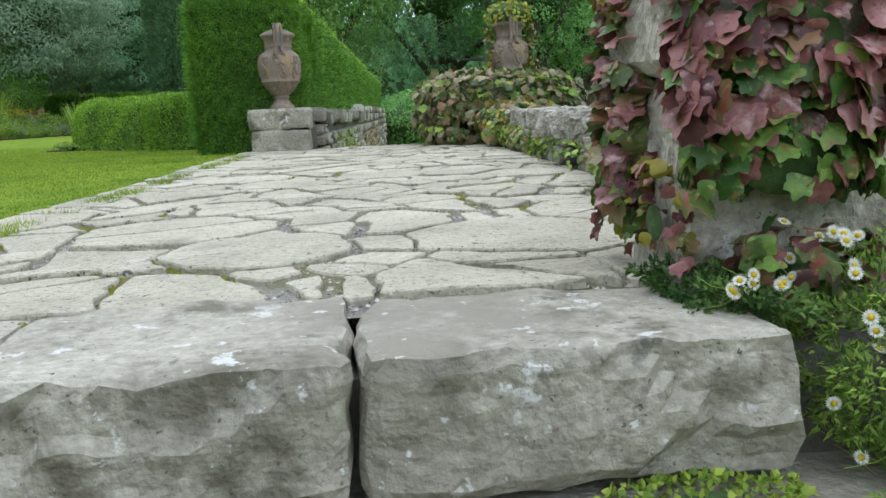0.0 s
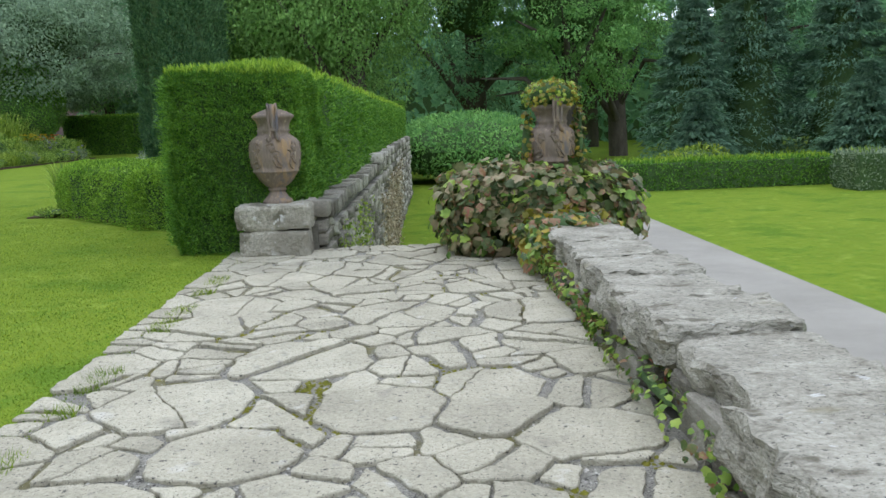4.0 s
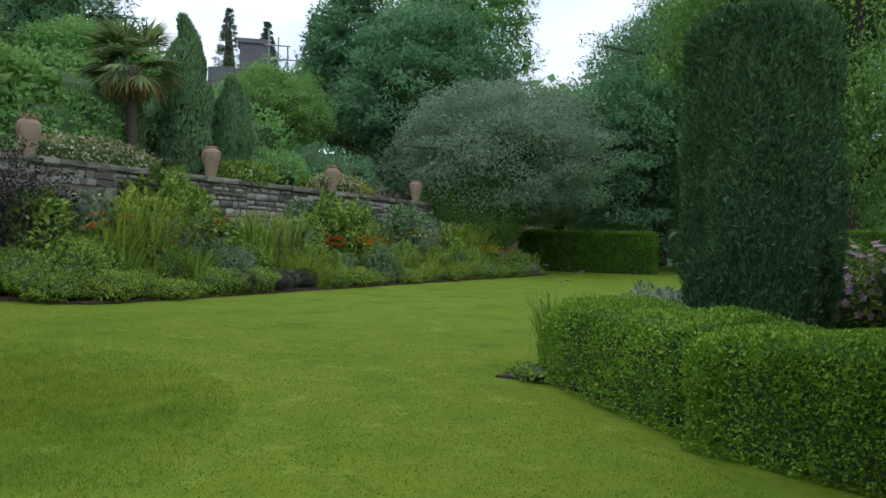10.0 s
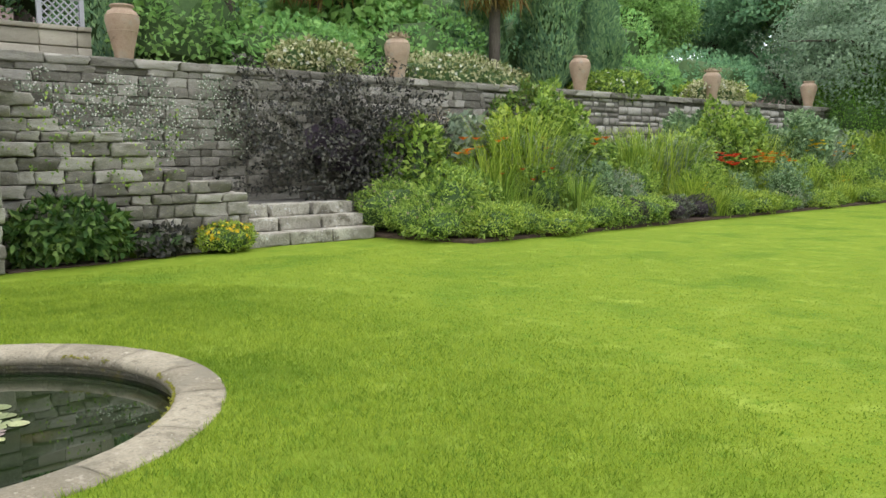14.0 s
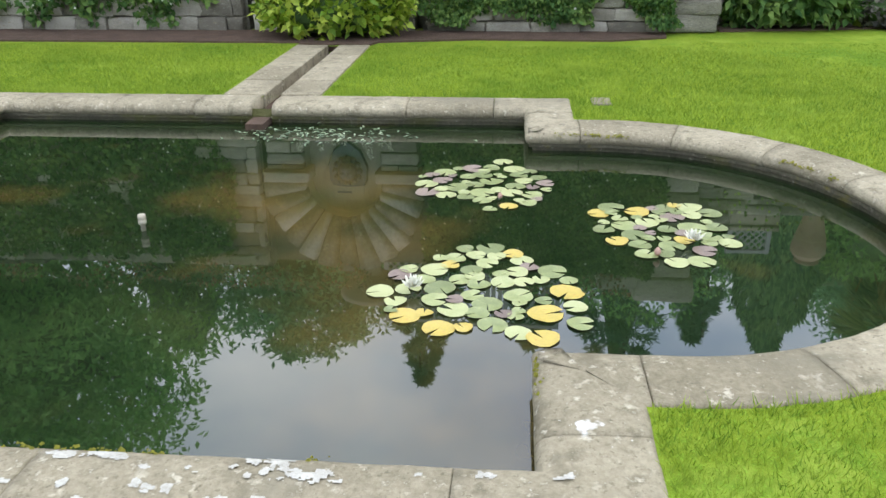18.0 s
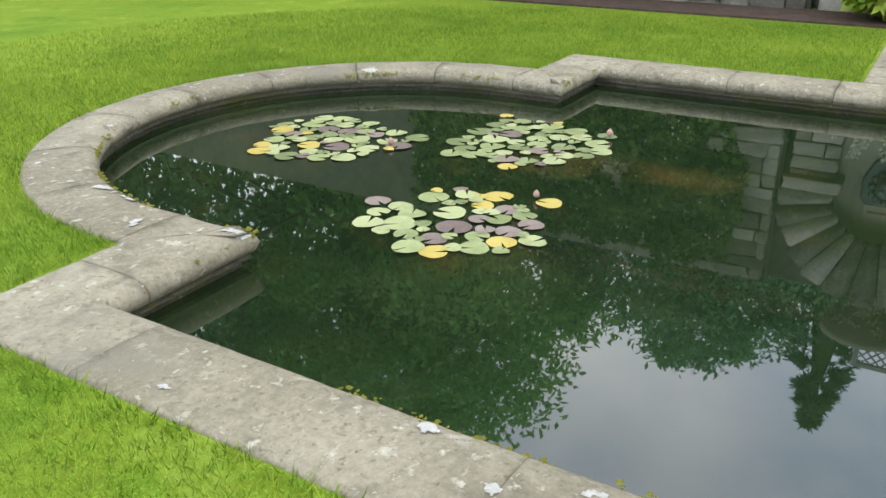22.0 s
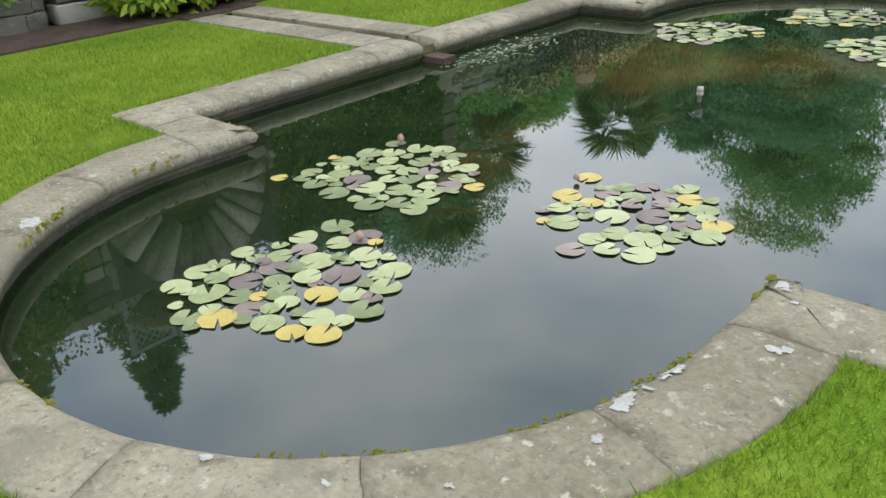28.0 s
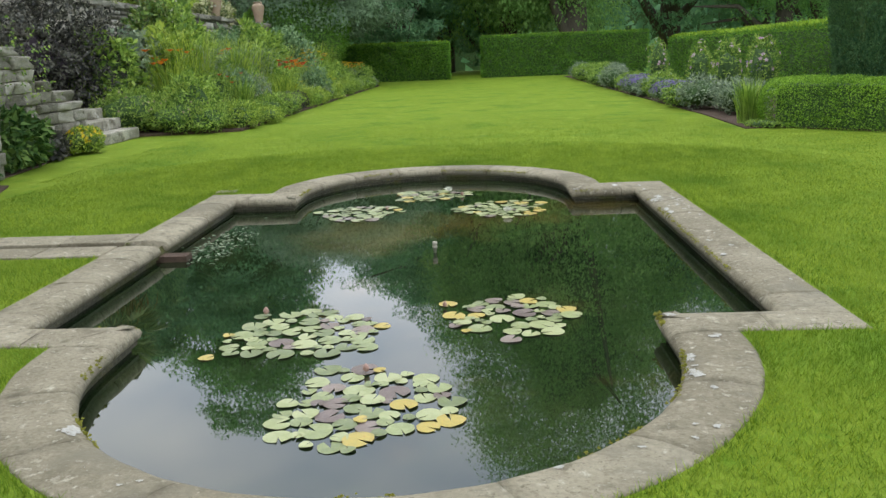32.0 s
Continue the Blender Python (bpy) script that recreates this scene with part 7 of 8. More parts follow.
for i in range(46):
    yb = 9.95 + i * 0.5 + r.normal() * 0.1
    kind = r.random()
    xb = -9.74 + r.normal() * 0.10 - (0.35 if yb < 10.6 else 0)
    if kind < 0.52:
        bush("front_mound", "low mound of fresh green foliage at the border's front", xb, yb, 0.0, r.uniform(0.3, 0.46), r.uniform(0.34, 0.56), r.uniform(0.32, 0.56), M["border_light" if r.random() < 0.35 else "border"], 700 + i, n=1500, leaf=0.07, amp=0.45, width=0.36, group=g, category="perennial plant", core=0.72)
    elif kind < 0.6:
        bush("purple_sage", "low grey-purple mound at the border's front", xb, yb, 0.0, 0.32, 0.34, 0.5, M["purple_leaf"], 700 + i, n=1100, leaf=0.06, width=0.35, group=g, category="perennial plant", core=0.6, cm="core_purple")
    elif kind < 0.84:
        strap_clump("daylily", "arching yellow-green daylily clump in the border", xb - 0.1, yb, 0.0, 230, r.uniform(0.45, 0.7), 0.5, M["border_light"], 700 + i, 0.02, ("yellow_flower", 5, 0.7, 0.045) if r.random() < 0.3 else None, group=g)
    else:
        bush("front_mound", "low feathery mound with tan seedheads at the border's front", xb, yb, 0.0, 0.36, 0.42, 0.5, M["border_grey"], 700 + i, n=1700, leaf=0.06, width=0.22, amp=0.45, group=g, category="perennial plant", flowers=("tan_seedhead", 30, 0.025), core=0.65)
for i in range(46):
    yb = 10.4 + i * 0.5 + r.normal() * 0.12
    xb = -10.7 + r.normal() * 0.28
    kind = r.random()
    if kind < 0.55:
        strap_clump("crocosmia", "clump of fresh sword leaves in the border", xb, yb, 0.0, 230, r.uniform(0.8, 1.15), 0.5, M["border_light" if r.random() < 0.45 else "border"], 800 + i, 0.022, None, group=g)
    elif kind < 0.85:
        bush("border_shrub", "leafy green perennial in the middle of the border", xb, yb, 0.0, 0.45, 0.5, r.uniform(0.75, 1.2), pick(), 800 + i, n=1700, leaf=0.10, amp=0.5, width=0.4, group=g, category="perennial plant", core=0.7)
    else:
        bush("border_shrub", "airy plant with tan seedheads in the border", xb, yb, 0.0, 0.42, 0.45, 1.0, M["border_grey"], 800 + i, n=1500, leaf=0.08, amp=0.5, width=0.25, group=g, category="perennial plant", flowers=("tan_seedhead", 50, 0.03), core=0.6)
for i in range(32):
    yb = 11.4 + i * 0.66 + r.normal() * 0.15
    xb = -12.2 + r.normal() * 0.35
    kind = r.random()
    if kind < 0.38:
        strap_clump("miscanthus", "tall arching grass leaves at the border's back", xb, yb, 0.0, 260, r.uniform(1.5, 2.1), 0.8, M["border_light" if r.random() < 0.5 else "border"], 900 + i, 0.028, None, group=g)
    elif kind < 0.85:
        bush("tall_perennial", "tall leafy plant with broad leaves at the border's back", xb, yb, 0.0, r.uniform(0.55, 0.8), r.uniform(0.6, 0.85), r.uniform(1.7, 2.5), pick(), 900 + i, n=2600, leaf=0.16, amp=0.5, width=0.55, group=g, category="perennial plant", core=0.72)
    else:
        bush("plume_poppy", "tall grey-green plant with scalloped leaves", xb, yb, 0.0, 0.55, 0.6, 1.9, M["border_grey"], 900 + i, n=1300, leaf=0.2, amp=0.5, width=0.75, group=g, category="perennial plant", core=0.65)
for i, (x, y, mt, k, hh, s) in enumerate(((-10.6, 18.9, "red_flower", 16, 0.9, 0.09), (-10.6, 20.6, "orange_flower", 26, 0.95, 0.06), (-10.8, 21.6, "orange_flower", 18, 0.95, 0.055), (-10.9, 24.0, "yellow_flower", 16, 1.2, 0.07), (-10.6, 25.2, "orange_flower", 8, 1.1, 0.05),
                                            (-10.4, 29.0, "yellow_flower", 34, 0.75, 0.06), (-10.3, 30.2, "orange_flower", 26, 0.7, 0.06), (-11.9, 12.2, "orange_flower", 4, 1.25, 0.1), (-11.3, 15.0, "orange_flower", 3, 1.2, 0.1), (-10.6, 11.9, "red_flower", 5, 0.7, 0.05))):
    strap_clump("flowering_clump", {"red_flower": "sword leaves topped with vivid scarlet flowers", "orange_flower": "sword leaves with scattered orange flowers", "yellow_flower": "grassy clump with yellow flower spikes"}[mt], x, y, 0.0, 190, hh * 0.85, 0.5, M["border_light" if i % 2 else "border"], 960 + i, 0.022, (mt, k, hh + 0.34, s * 1.35), group=g)
for i, (x, y) in enumerate(((-11.75, 10.1), (-12.3, 10.7), (-11.2, 10.5), (-10.75, 10.05), (-10.5, 10.7))):
    bush("spiraea", "feathery green-brown shrub beside the garden steps", x, y, 0.0, 0.65, 0.62, 0.9 - 0.08 * i, M["border"], 930 + i, n=2600, leaf=0.08, width=0.3, amp=0.3, group="shrubs by the steps", flowers=("tan_seedhead", 40, 0.03))
for i, (x, y, hh, w) in enumerate(((-12.9, 14.6, 2.75, 0.95), (-12.9, 15.7, 2.3, 0.8), (-12.7, 20.3, 2.3, 0.8), (-12.7, 23.5, 2.3, 0.85), (-12.6, 27.0, 2.2, 0.9))):
    bush("tall_perennial", "dense dark green leafy plant against the terrace wall", x, y, 0.0, 0.6, w, hh, M["vine_green" if i < 2 else "border_blue"], 970 + i, n=4200, leaf=0.15, amp=0.45, width=0.5, group=g, category="perennial plant", core=0.7)
for i, (y, hh) in enumerate(((13.1, 1.95), (13.6, 1.6), (17.3, 1.85), (18.0, 1.6), (21.7, 1.7), (25.4, 1.7), (29.6, 1.9))):
    strap_clump("miscanthus", "tall silvery-green arching grass in the border", -11.6, y, 0.0, 360, hh, 1.15, M["border_grey" if i % 2 else "border_light"], 980 + i, 0.024, None, group=g, droop=0.95)
for i, (y, mt) in enumerate(((11.6, "orange_flower"), (13.5, "orange_flower"))):
    strap_clump("flowering_clump", "tall lily stems topped with orange flowers", -11.5, y, 0.0, 120, 1.15, 0.4, M["border"], 990 + i, 0.022, (mt, 6, 1.55, 0.11), group=g)
strap_clump("daylily", "broad arching yellow-green daylily clump at the border's front", -10.25, 16.9, 0.0, 420, 0.85, 0.75, M["border_light"], 995, 0.022, None, group=g)
# variegated and flowering climbers over the terrace wall
for i, (y, ln, mt) in enumerate(((13.8, 1.9, "variegated"), (10.2, 0.9, "variegated"), (24.4, 1.2, "variegated"), (19.6, 1.0, "border"))):
    bush("wall_top_shrub", "cream-variegated shrub spilling over the terrace wall", -14.3, y, 2.62, 0.55, ln, 0.95, M[mt], 950 + i, n=2600, leaf=0.11, amp=0.4, width=0.6, group="shrubs on the terrace wall", flowers=("white_flower", 50, 0.045))

# ---- east bed ----
r = np.random.default_rng(650)
for i in range(30):
    yb = 9.6 + i * 0.85
    g = "plants of the east bed"
    if i in (4, 5, 9, 10, 11):
        bush("lavender", "mound of violet-blue catmint spilling on the lawn", -0.1 + 0.15 * r.normal(), yb, 0.02, 0.42, 0.5, 0.5, M["border_grey"], 660 + i, n=1200, leaf=0.06, width=0.3, amp=0.3, group=g, category="perennial plant", flowers=("violet_flower", 260, 0.035))
    else:
        bush("bed_mound", "grey-green leafy perennial in the east bed", 0.05 + 0.2 * r.normal(), yb, 0.02, 0.45, 0.5, r.uniform(0.4, 0.75), M["border" if r.random() < 0.6 else "border_grey"], 660 + i, n=1000, leaf=0.09, width=0.4, amp=0.35, group=g, category="perennial plant", flowers=("white_flower", 14, 0.03) if r.random() < 0.4 else None)
    if i in (1, 3, 6, 12):
        bush("phlox", "tall phlox with pale pink flower heads", 0.95 + 0.2 * r.normal(), yb + 0.2, 0.02, 0.28, 0.32, r.uniform(1.25, 1.65), M["border"], 690 + i, n=800, leaf=0.09, width=0.35, amp=0.3, group=g, category="perennial plant", flowers=("pink_flower", 26, 0.05))
for i in range(4):
    bush("phlox", "pale pink phlox behind the clipped column", 2.3 + 0.3 * i, 8.6 + 0.4 * i, 0.02, 0.25, 0.3, 1.2, M["border"], 720 + i, n=700, leaf=0.08, width=0.35, amp=0.3, group="plants of the east bed", flowers=("pink_flower", 70, 0.05))
strap_clump("catmint", "loose green sprigs with small violet spikes at the bed's corner", -0.25, 7.75, 0.02, 120, 0.75, 0.3, M["border"], 730, 0.03, ("violet_flower", 10, 0.95, 0.03))
bush("bed_edge_plants", "sprawling low weeds at the bed's corner", -0.15, 7.15, 0.0, 0.32, 0.3, 0.12, M["border"], 731, n=500, leaf=0.05)

# ---- vines ----
def vine_lump(name, label, x, y, z, rx, ry, h, n, size, mats, seed, lo=-0.5, squash=3.0, core=0.86):
    """A mound of overlapping lobed vine leaves hanging downwards."""
    r_ = np.random.default_rng(seed)
    t = thing(name, label, "vine", x, y, z)
    # dark core whose colour stands in for shade behind the vine leaves
    part("shaded_stem_core", lump("stems", rx * core, ry * core, h * 0.535 * core, M["core_green"], 0.1, 2, 3, seed), t, "solid core for the stem tangle, with its shade in the dark colour", m=Matrix.Translation((0, 0, h * 0.5)))
    u_ = sphere_points(r_, n * 2)
    u_ = u_[u_[:, 2] > lo][:n]
    k = (np.abs(u_[:, 0]) ** squash + np.abs(u_[:, 1]) ** squash + np.abs(u_[:, 2]) ** squash) ** (-1 / squash)
    P_ = u_ * k[:, None] * np.array([[rx, ry, h * 0.5]]) * (1 + 0.07 * r_.normal(size=(len(u_), 1))) + np.array([[0, 0, h * 0.5]])
    P_[:, 2] = np.maximum(P_[:, 2], 0.02)
    d_ = unit(u_ * 0.35 + np.array([0, 0, -0.75]) * (1 - np.maximum(u_[:, 2:], 0)) + r_.normal(size=P_.shape) * 0.35)
    N_ = unit(u_ + np.array([0, 0, 0.45]) + r_.normal(size=P_.shape) * 0.22)
    which = r_.random(len(P_)) + 0.25 * np.array([noise.noise(Vector(p) * 3 + Vector((seed, 0, 0))) for p in P_])
    lim = np.linspace(0, 1, len(mats) + 1)
    for i, mt in enumerate(mats):
        m_ = (which >= (lim[i] if i else -9)) & (which < (lim[i + 1] if i < len(mats) - 1 else 9))
        if m_.sum():
            part("leaves", palmate("leaves", P_[m_], d_[m_], N_[m_], size * r_.uniform(0.65, 1.25, m_.sum()), M[mt]), t, {"vine_red": "dark red autumn leaves", "vine_mixed": "green and bronze leaves", "vine_gold": "yellow leaves", "ivy": "deep green leaves", "vine_green": "fresh green leaves"}.get(mt, ""))
    return t


vine_lump("vine", "mound of green and bronze vine leaves round the urn's plinth", 5.97, 2.62, 0.0, 0.80, 0.60, 0.72, 3800, 0.12, ("vine_bronze", "border", "vine_bronze", "vine_mixed", "vine_bronze"), 1001, lo=-0.95, squash=4.0)
vine_lump("vine", "bronze vine leaves trailing onto the parapet", 6.05, 1.75, 0.1, 0.4, 0.45, 0.32, 260, 0.1, ("vine_mixed", "vine_mixed", "vine_gold"), 1002)
vine_lump("vine", "green and yellow vine leaves at the parapet's foot", 5.83, 1.55, 0.0, 0.16, 0.55, 0.34, 320, 0.1, ("vine_mixed", "vine_gold", "border"), 1003, core=0.22)
vine_lump("creeper", "golden creeper sprigs in the urn's mouth", 6.11, 2.62, 1.2, 0.22, 0.22, 0.26, 420, 0.045, ("vine_gold", "border_light", "vine_gold", "border_light"), 1004)
vine_lump("creeper", "golden creeper hanging down the urn's side", 6.34, 2.60, 0.62, 0.05, 0.1, 0.6, 100, 0.055, ("vine_gold", "vine_mixed"), 1005)
vine_lump("creeper", "golden creeper hanging down the urn's other side", 5.89, 2.60, 0.6, 0.05, 0.1, 0.58, 90, 0.055, ("vine_gold", "vine_mixed"), 1006)
vine_lump("vine", "large dark red vine leaves draped over the pier's head", 5.42, -4.88, 0.27, 0.18, 0.05, 0.35, 420, 0.085, ("vine_red", "vine_red", "vine_mixed", "vine_red", "vine_green", "vine_red"), 1007, squash=5.0, core=0.6)
vine_lump("vine", "dark green and red vine leaves hanging below the pier's head", 5.43, -4.87, 0.15, 0.16, 0.045, 0.24, 190, 0.075, ("vine_green", "vine_mixed", "vine_green", "vine_red", "vine_green"), 1016, squash=5.0, core=0.6)
vine_lump("vine", "red and green vine leaves spreading at the pier's foot", 5.46, -4.91, 0.0, 0.12, 0.06, 0.14, 60, 0.06, ("vine_red", "vine_green", "vine_mixed", "vine_red"), 1014, core=0.5)
vine_lump("vine", "curtain of red and green vine leaves on the pier's far corner", 5.27, -4.48, 0.0, 0.055, 0.09, 0.56, 300, 0.075, ("vine_red", "vine_green", "vine_mixed", "vine_red", "vine_mixed"), 1008, squash=4.0, core=0.5)
vine_lump("vine", "thin gold and red runners on the pier's inner face", 5.255, -4.70, 0.02, 0.025, 0.15, 0.22, 90, 0.045, ("vine_gold", "vine_mixed", "vine_red"), 1017, squash=4.0, core=0.3)
vine_lump("vine", "small orange sprigs over the pier's top edge", 5.30, -4.46, 0.50, 0.08, 0.06, 0.17, 150, 0.045, ("vine_gold", "vine_red", "vine_mixed", "vine_red"), 1012, core=0.2)
vine_lump("vine", "small red leaves trailing over the pier's cap", 5.52, -4.82, 0.55, 0.20, 0.05, 0.09, 80, 0.055, ("vine_red", "vine_gold", "vine_mixed"), 1015, core=0.3)
vine_lump("vine", "low bronze creeper between pier and parapet", 5.62, -4.10, 0.0, 0.08, 0.28, 0.26, 260, 0.052, ("vine_bronze", "vine_gold", "vine_mixed", "vine_red"), 1013, core=0.22)
vine_lump("vine", "yellowing creeper along the parapet's foot", 5.70, -3.45, 0.0, 0.08, 0.60, 0.27, 560, 0.052, ("vine_bronze", "vine_gold", "vine_mixed", "vine_bronze", "border"), 1009, core=0.22)
vine_lump("vine", "green weeds and creeper at the parapet's foot", 5.82, 0.55, 0.0, 0.08, 0.75, 0.2, 420, 0.05, ("border", "vine_mixed", "border"), 1010, core=0.22)
vine_lump("vine", "small green weeds at the parapet's foot", 5.80, -1.5, 0.0, 0.08, 1.1, 0.16, 460, 0.045, ("border", "border", "vine_mixed"), 1011, core=0.22)

# plants hanging on the retaining wall's face
climber("wall_daisies", "tan seedheads and pale daisies hanging on the retaining wall", RET_X + 0.32, 7.0, 28.0, -1.75, 0.1, 7000, 0.06, M["tan_seedhead"], 507, 0.35, 900)
climber("wall_greenery", "fresh green sprigs on the retaining wall near the plinth", RET_X + 0.06, 3.2, 7.4, -1.7, 0.2, 1500, 0.055, M["border_light"], 508, 0.9, 30)

# pale lichen crusts on the pond coping
INNER = [np.array(q) for q in pond_outline(0.0, 18)]


def coping_top(x, y):
    """Height of the coping's worn top at a place beside the pond."""
    p, best = np.array((x, y)), 9.0
    for a, b in zip(INNER, INNER[1:] + INNER[:1]):
        k = min(1.0, max(0.0, float(np.dot(p - a, b - a) / max(np.dot(b - a, b - a), 1e-9))))
        best = min(best, float(np.hypot(*(p - a - (b - a) * k))))
    return float(np.interp(best, [0, 0.006, 0.035, 0.1, 0.18, 0.36], [-0.02, -0.014, 0.004, 0.012, 0.014, 0.008])), best


def lichen(x, y, rx, ry, seed, cell=0.006):
    """A ragged thin crust that follows the stone."""
    nx_, ny_ = max(3, int(rx * 2.8 / cell)), max(3, int(ry * 2.8 / cell))
    vs, fs = [], []
    for i in range(nx_):
        for j in range(ny_):
            px, py = x + (i - nx_ / 2) * cell, y + (j - ny_ / 2) * cell
            q = math.hypot((px - x) / rx, (py - y) / ry)
            if q + 0.9 * noise.noise(Vector((px * 22, py * 22, seed))) + 0.6 * noise.noise(Vector((px * 70, py * 70, seed))) < 0.85:
                zc, dist = coping_top(px, py)
                if 0.012 < dist < 0.33 and not inside((px, py), [tuple(w) for w in INNER]):
                    k = len(vs)
                    for dx, dy in ((0, 0), (cell, 0), (cell, cell), (0, cell)):
                        vs.append((px + dx, py + dy, coping_top(px + dx, py + dy)[0] + 0.004 * noise.noise(Vector((px * 5, py * 5, 0.0))) + 0.0025))
                    fs.append((k, k + 1, k + 2, k + 3))
    if fs:
        part("lichen_crust", mesh_arrays("lichen_crust", vs, fs, M["lichen"]), coping, "white lichen crust")


M["lichen"] = material("white_lichen", (0.30, 0.285, 0.24), (0.56, 0.545, 0.49), scale=20, fine=90, rough=0.95, bump=0.6)
r = np.random.default_rng(88)
for x, y, a, b in ((-3.85, -2.24, 0.035, 0.06), (-3.76, -2.17, 0.05, 0.03), (-3.92, -3.03, 0.035, 0.075), (-3.89, -2.86, 0.022, 0.05), (-3.23, 0.54, 0.022, 0.05), (-3.19, 1.10, 0.03, 0.06), (-3.24, 0.93, 0.018, 0.03), (-3.16, 1.12, 0.02, 0.02),
                   (-3.86, 1.71, 0.03, 0.025), (-6.37, -3.47, 0.04, 0.04), (-5.79, -4.07, 0.03, 0.022), (-3.23, -1.05, 0.022, 0.03), (-3.39, -2.2, 0.04, 0.012), (-3.25, 1.0, 0.03, 0.05), (-3.23, 0.41, 0.02, 0.05)):
    lichen(x, y, a, b, x * 7 + y)
for i in range(46):
    u = r.random()
    yy = 0.62 + 0.62 * r.random() if i < 24 else -2.1 + 3.9 * r.random()
    lichen(-3.235 + 0.22 * u, yy, 0.008 + 0.012 * r.random(), 0.008 + 0.014 * r.random(), i * 1.3, 0.005)
for i in range(16):
    a_ = radians(-150 + 300 * r.random())
    q = APSE + 0.05 + 0.2 * r.random()
    lichen(cx + q * math.sin(a_), cy - HALF_Y - STILT - q * math.cos(a_) * 0.97, 0.010 + 0.012 * r.random(), 0.008 + 0.010 * r.random(), i * 2.1, 0.006)

def rim_moss(seed, n, keep, name, label, mat, size):
    """Small cushions that cling to the coping's inner lip."""
    g = np.random.default_rng(seed)
    edge = [np.array(q) for q in pond_outline(0.012, 18)]
    seg = [(a, b) for a, b in zip(edge, edge[1:] + edge[:1])]
    ln = np.array([np.hypot(*(b - a)) for a, b in seg])
    idx = g.choice(len(seg), n, p=ln / ln.sum())
    p = np.array([seg[i][0] + (seg[i][1] - seg[i][0]) * g.random() for i in idx]) + g.normal(size=(n, 2)) * 0.007
    k = np.array([keep(x, y) for x, y in p])
    p = np.c_[p[k], np.full(k.sum(), -0.018)] + np.c_[np.zeros((k.sum(), 2)), g.normal(size=k.sum()) * 0.008]
    n = len(p)
    s_ = size * g.uniform(0.4, 1.3, (n, 1))
    a = g.random(n) * 6.283
    vs = [p + s_ * np.c_[np.cos(a + q), np.sin(a + q), np.zeros(n)] for q in (0, 1.571, 3.1416, 4.712)] + [p + s_ * np.c_[g.normal(size=(n, 2)) * 0.3, np.full(n, 0.9)]]
    f_ = np.array([[0, 1, 4], [1, 2, 4], [2, 3, 4], [3, 0, 4]])
    part(name, mesh_arrays(name, np.stack(vs, 1), (f_[None] + (np.arange(n) * 5)[:, None, None]).reshape(-1, 3), mat, True), coping, label, kind="stuff")


rim_moss(71, 5200, lambda x, y: noise.noise(Vector((x * 2.6, y * 2.6, 1.0))) + 0.5 * noise.noise(Vector((x * 9, y * 9, 4.0))) > 0.16 and (y < -2.0 or x > -3.5 or y > 1.6), "moss_cushions", "olive moss along the coping's lip", M["moss"], 0.0085)
rim_moss(73, 9000, lambda x, y: math.hypot(x + 3.89, y + 2.17) < 0.20 and noise.noise(Vector((x * 9, y * 9, 4.0))) > -0.1, "corner_moss", "green moss on the coping's corner", M["moss"], 0.014)

# ---- daisies beside the top step ----
bush("daisy_foliage", "tangle of fine daisy foliage beside the top step", 5.62, -5.02, -0.25, 0.24, 0.20, 0.34, M["border"], 1020, n=8000, leaf=0.02, width=0.3, amp=0.45, core=0.25)
bush("daisy_foliage", "low fine daisy foliage creeping over the top slab", 5.36, -4.84, -0.02, 0.13, 0.17, 0.09, M["ivy"], 1023, n=4500, leaf=0.018, width=0.4, amp=0.5, core=0.4)
bush("daisy_foliage", "fine daisy foliage hanging past the block's end", 5.66, -5.18, -0.75, 0.22, 0.24, 0.72, M["border"], 1021, n=9000, leaf=0.024, width=0.3, amp=0.45, core=0.25)
bush("step_weed", "small bright green weeds in the riser's foot", 5.18, -5.15, -0.25, 0.16, 0.035, 0.055, M["border_light"], 1022, n=420, leaf=0.016, width=0.8, core=0.3)
daisy = thing("daisy", "small white daisy with a yellow centre", "flower", 5.36, -5.02, 0.06, group="daisies by the steps")
an = np.arange(18) * 2 * np.pi / 18
part("petals", leaves("petals", np.c_[0.004 * np.cos(an), 0.004 * np.sin(an), 0 * an], np.c_[np.cos(an), np.sin(an), 0 * an + 0.15], np.tile([0, 0, 1.0], (18, 1)), 0.0095, 0.0042, M["white_flower"], 0.0), daisy)
part("centre", lathe("centre", [(0.0, 0.0), (0.0052, 0.0005), (0.0045, 0.003), (0.0, 0.004)], M["yellow_flower"], 10), daisy, "yellow centre")
part("stalk", tube("stalk", [(0, 0, 0), (0.004, 0.01, -0.05), (0.0, 0.03, -0.09)], [0.0008, 0.0008, 0.0008], M["border"], 5), daisy)
r = np.random.default_rng(1030)
for i in range(64):
    x, y = r.uniform(5.28, 5.72), r.uniform(-5.30, -4.86)
    z = 0.07 + 0.09 * r.random() if y > -5.08 else r.uniform(-0.34, 0.06)
    if x < 5.40:
        y, z = max(y, -5.0), 0.05 + 0.04 * r.random()
    copy_thing(daisy, pose(x, y, z, 55 + r.normal() * 22, r.normal() * 22, r.normal() * 25))

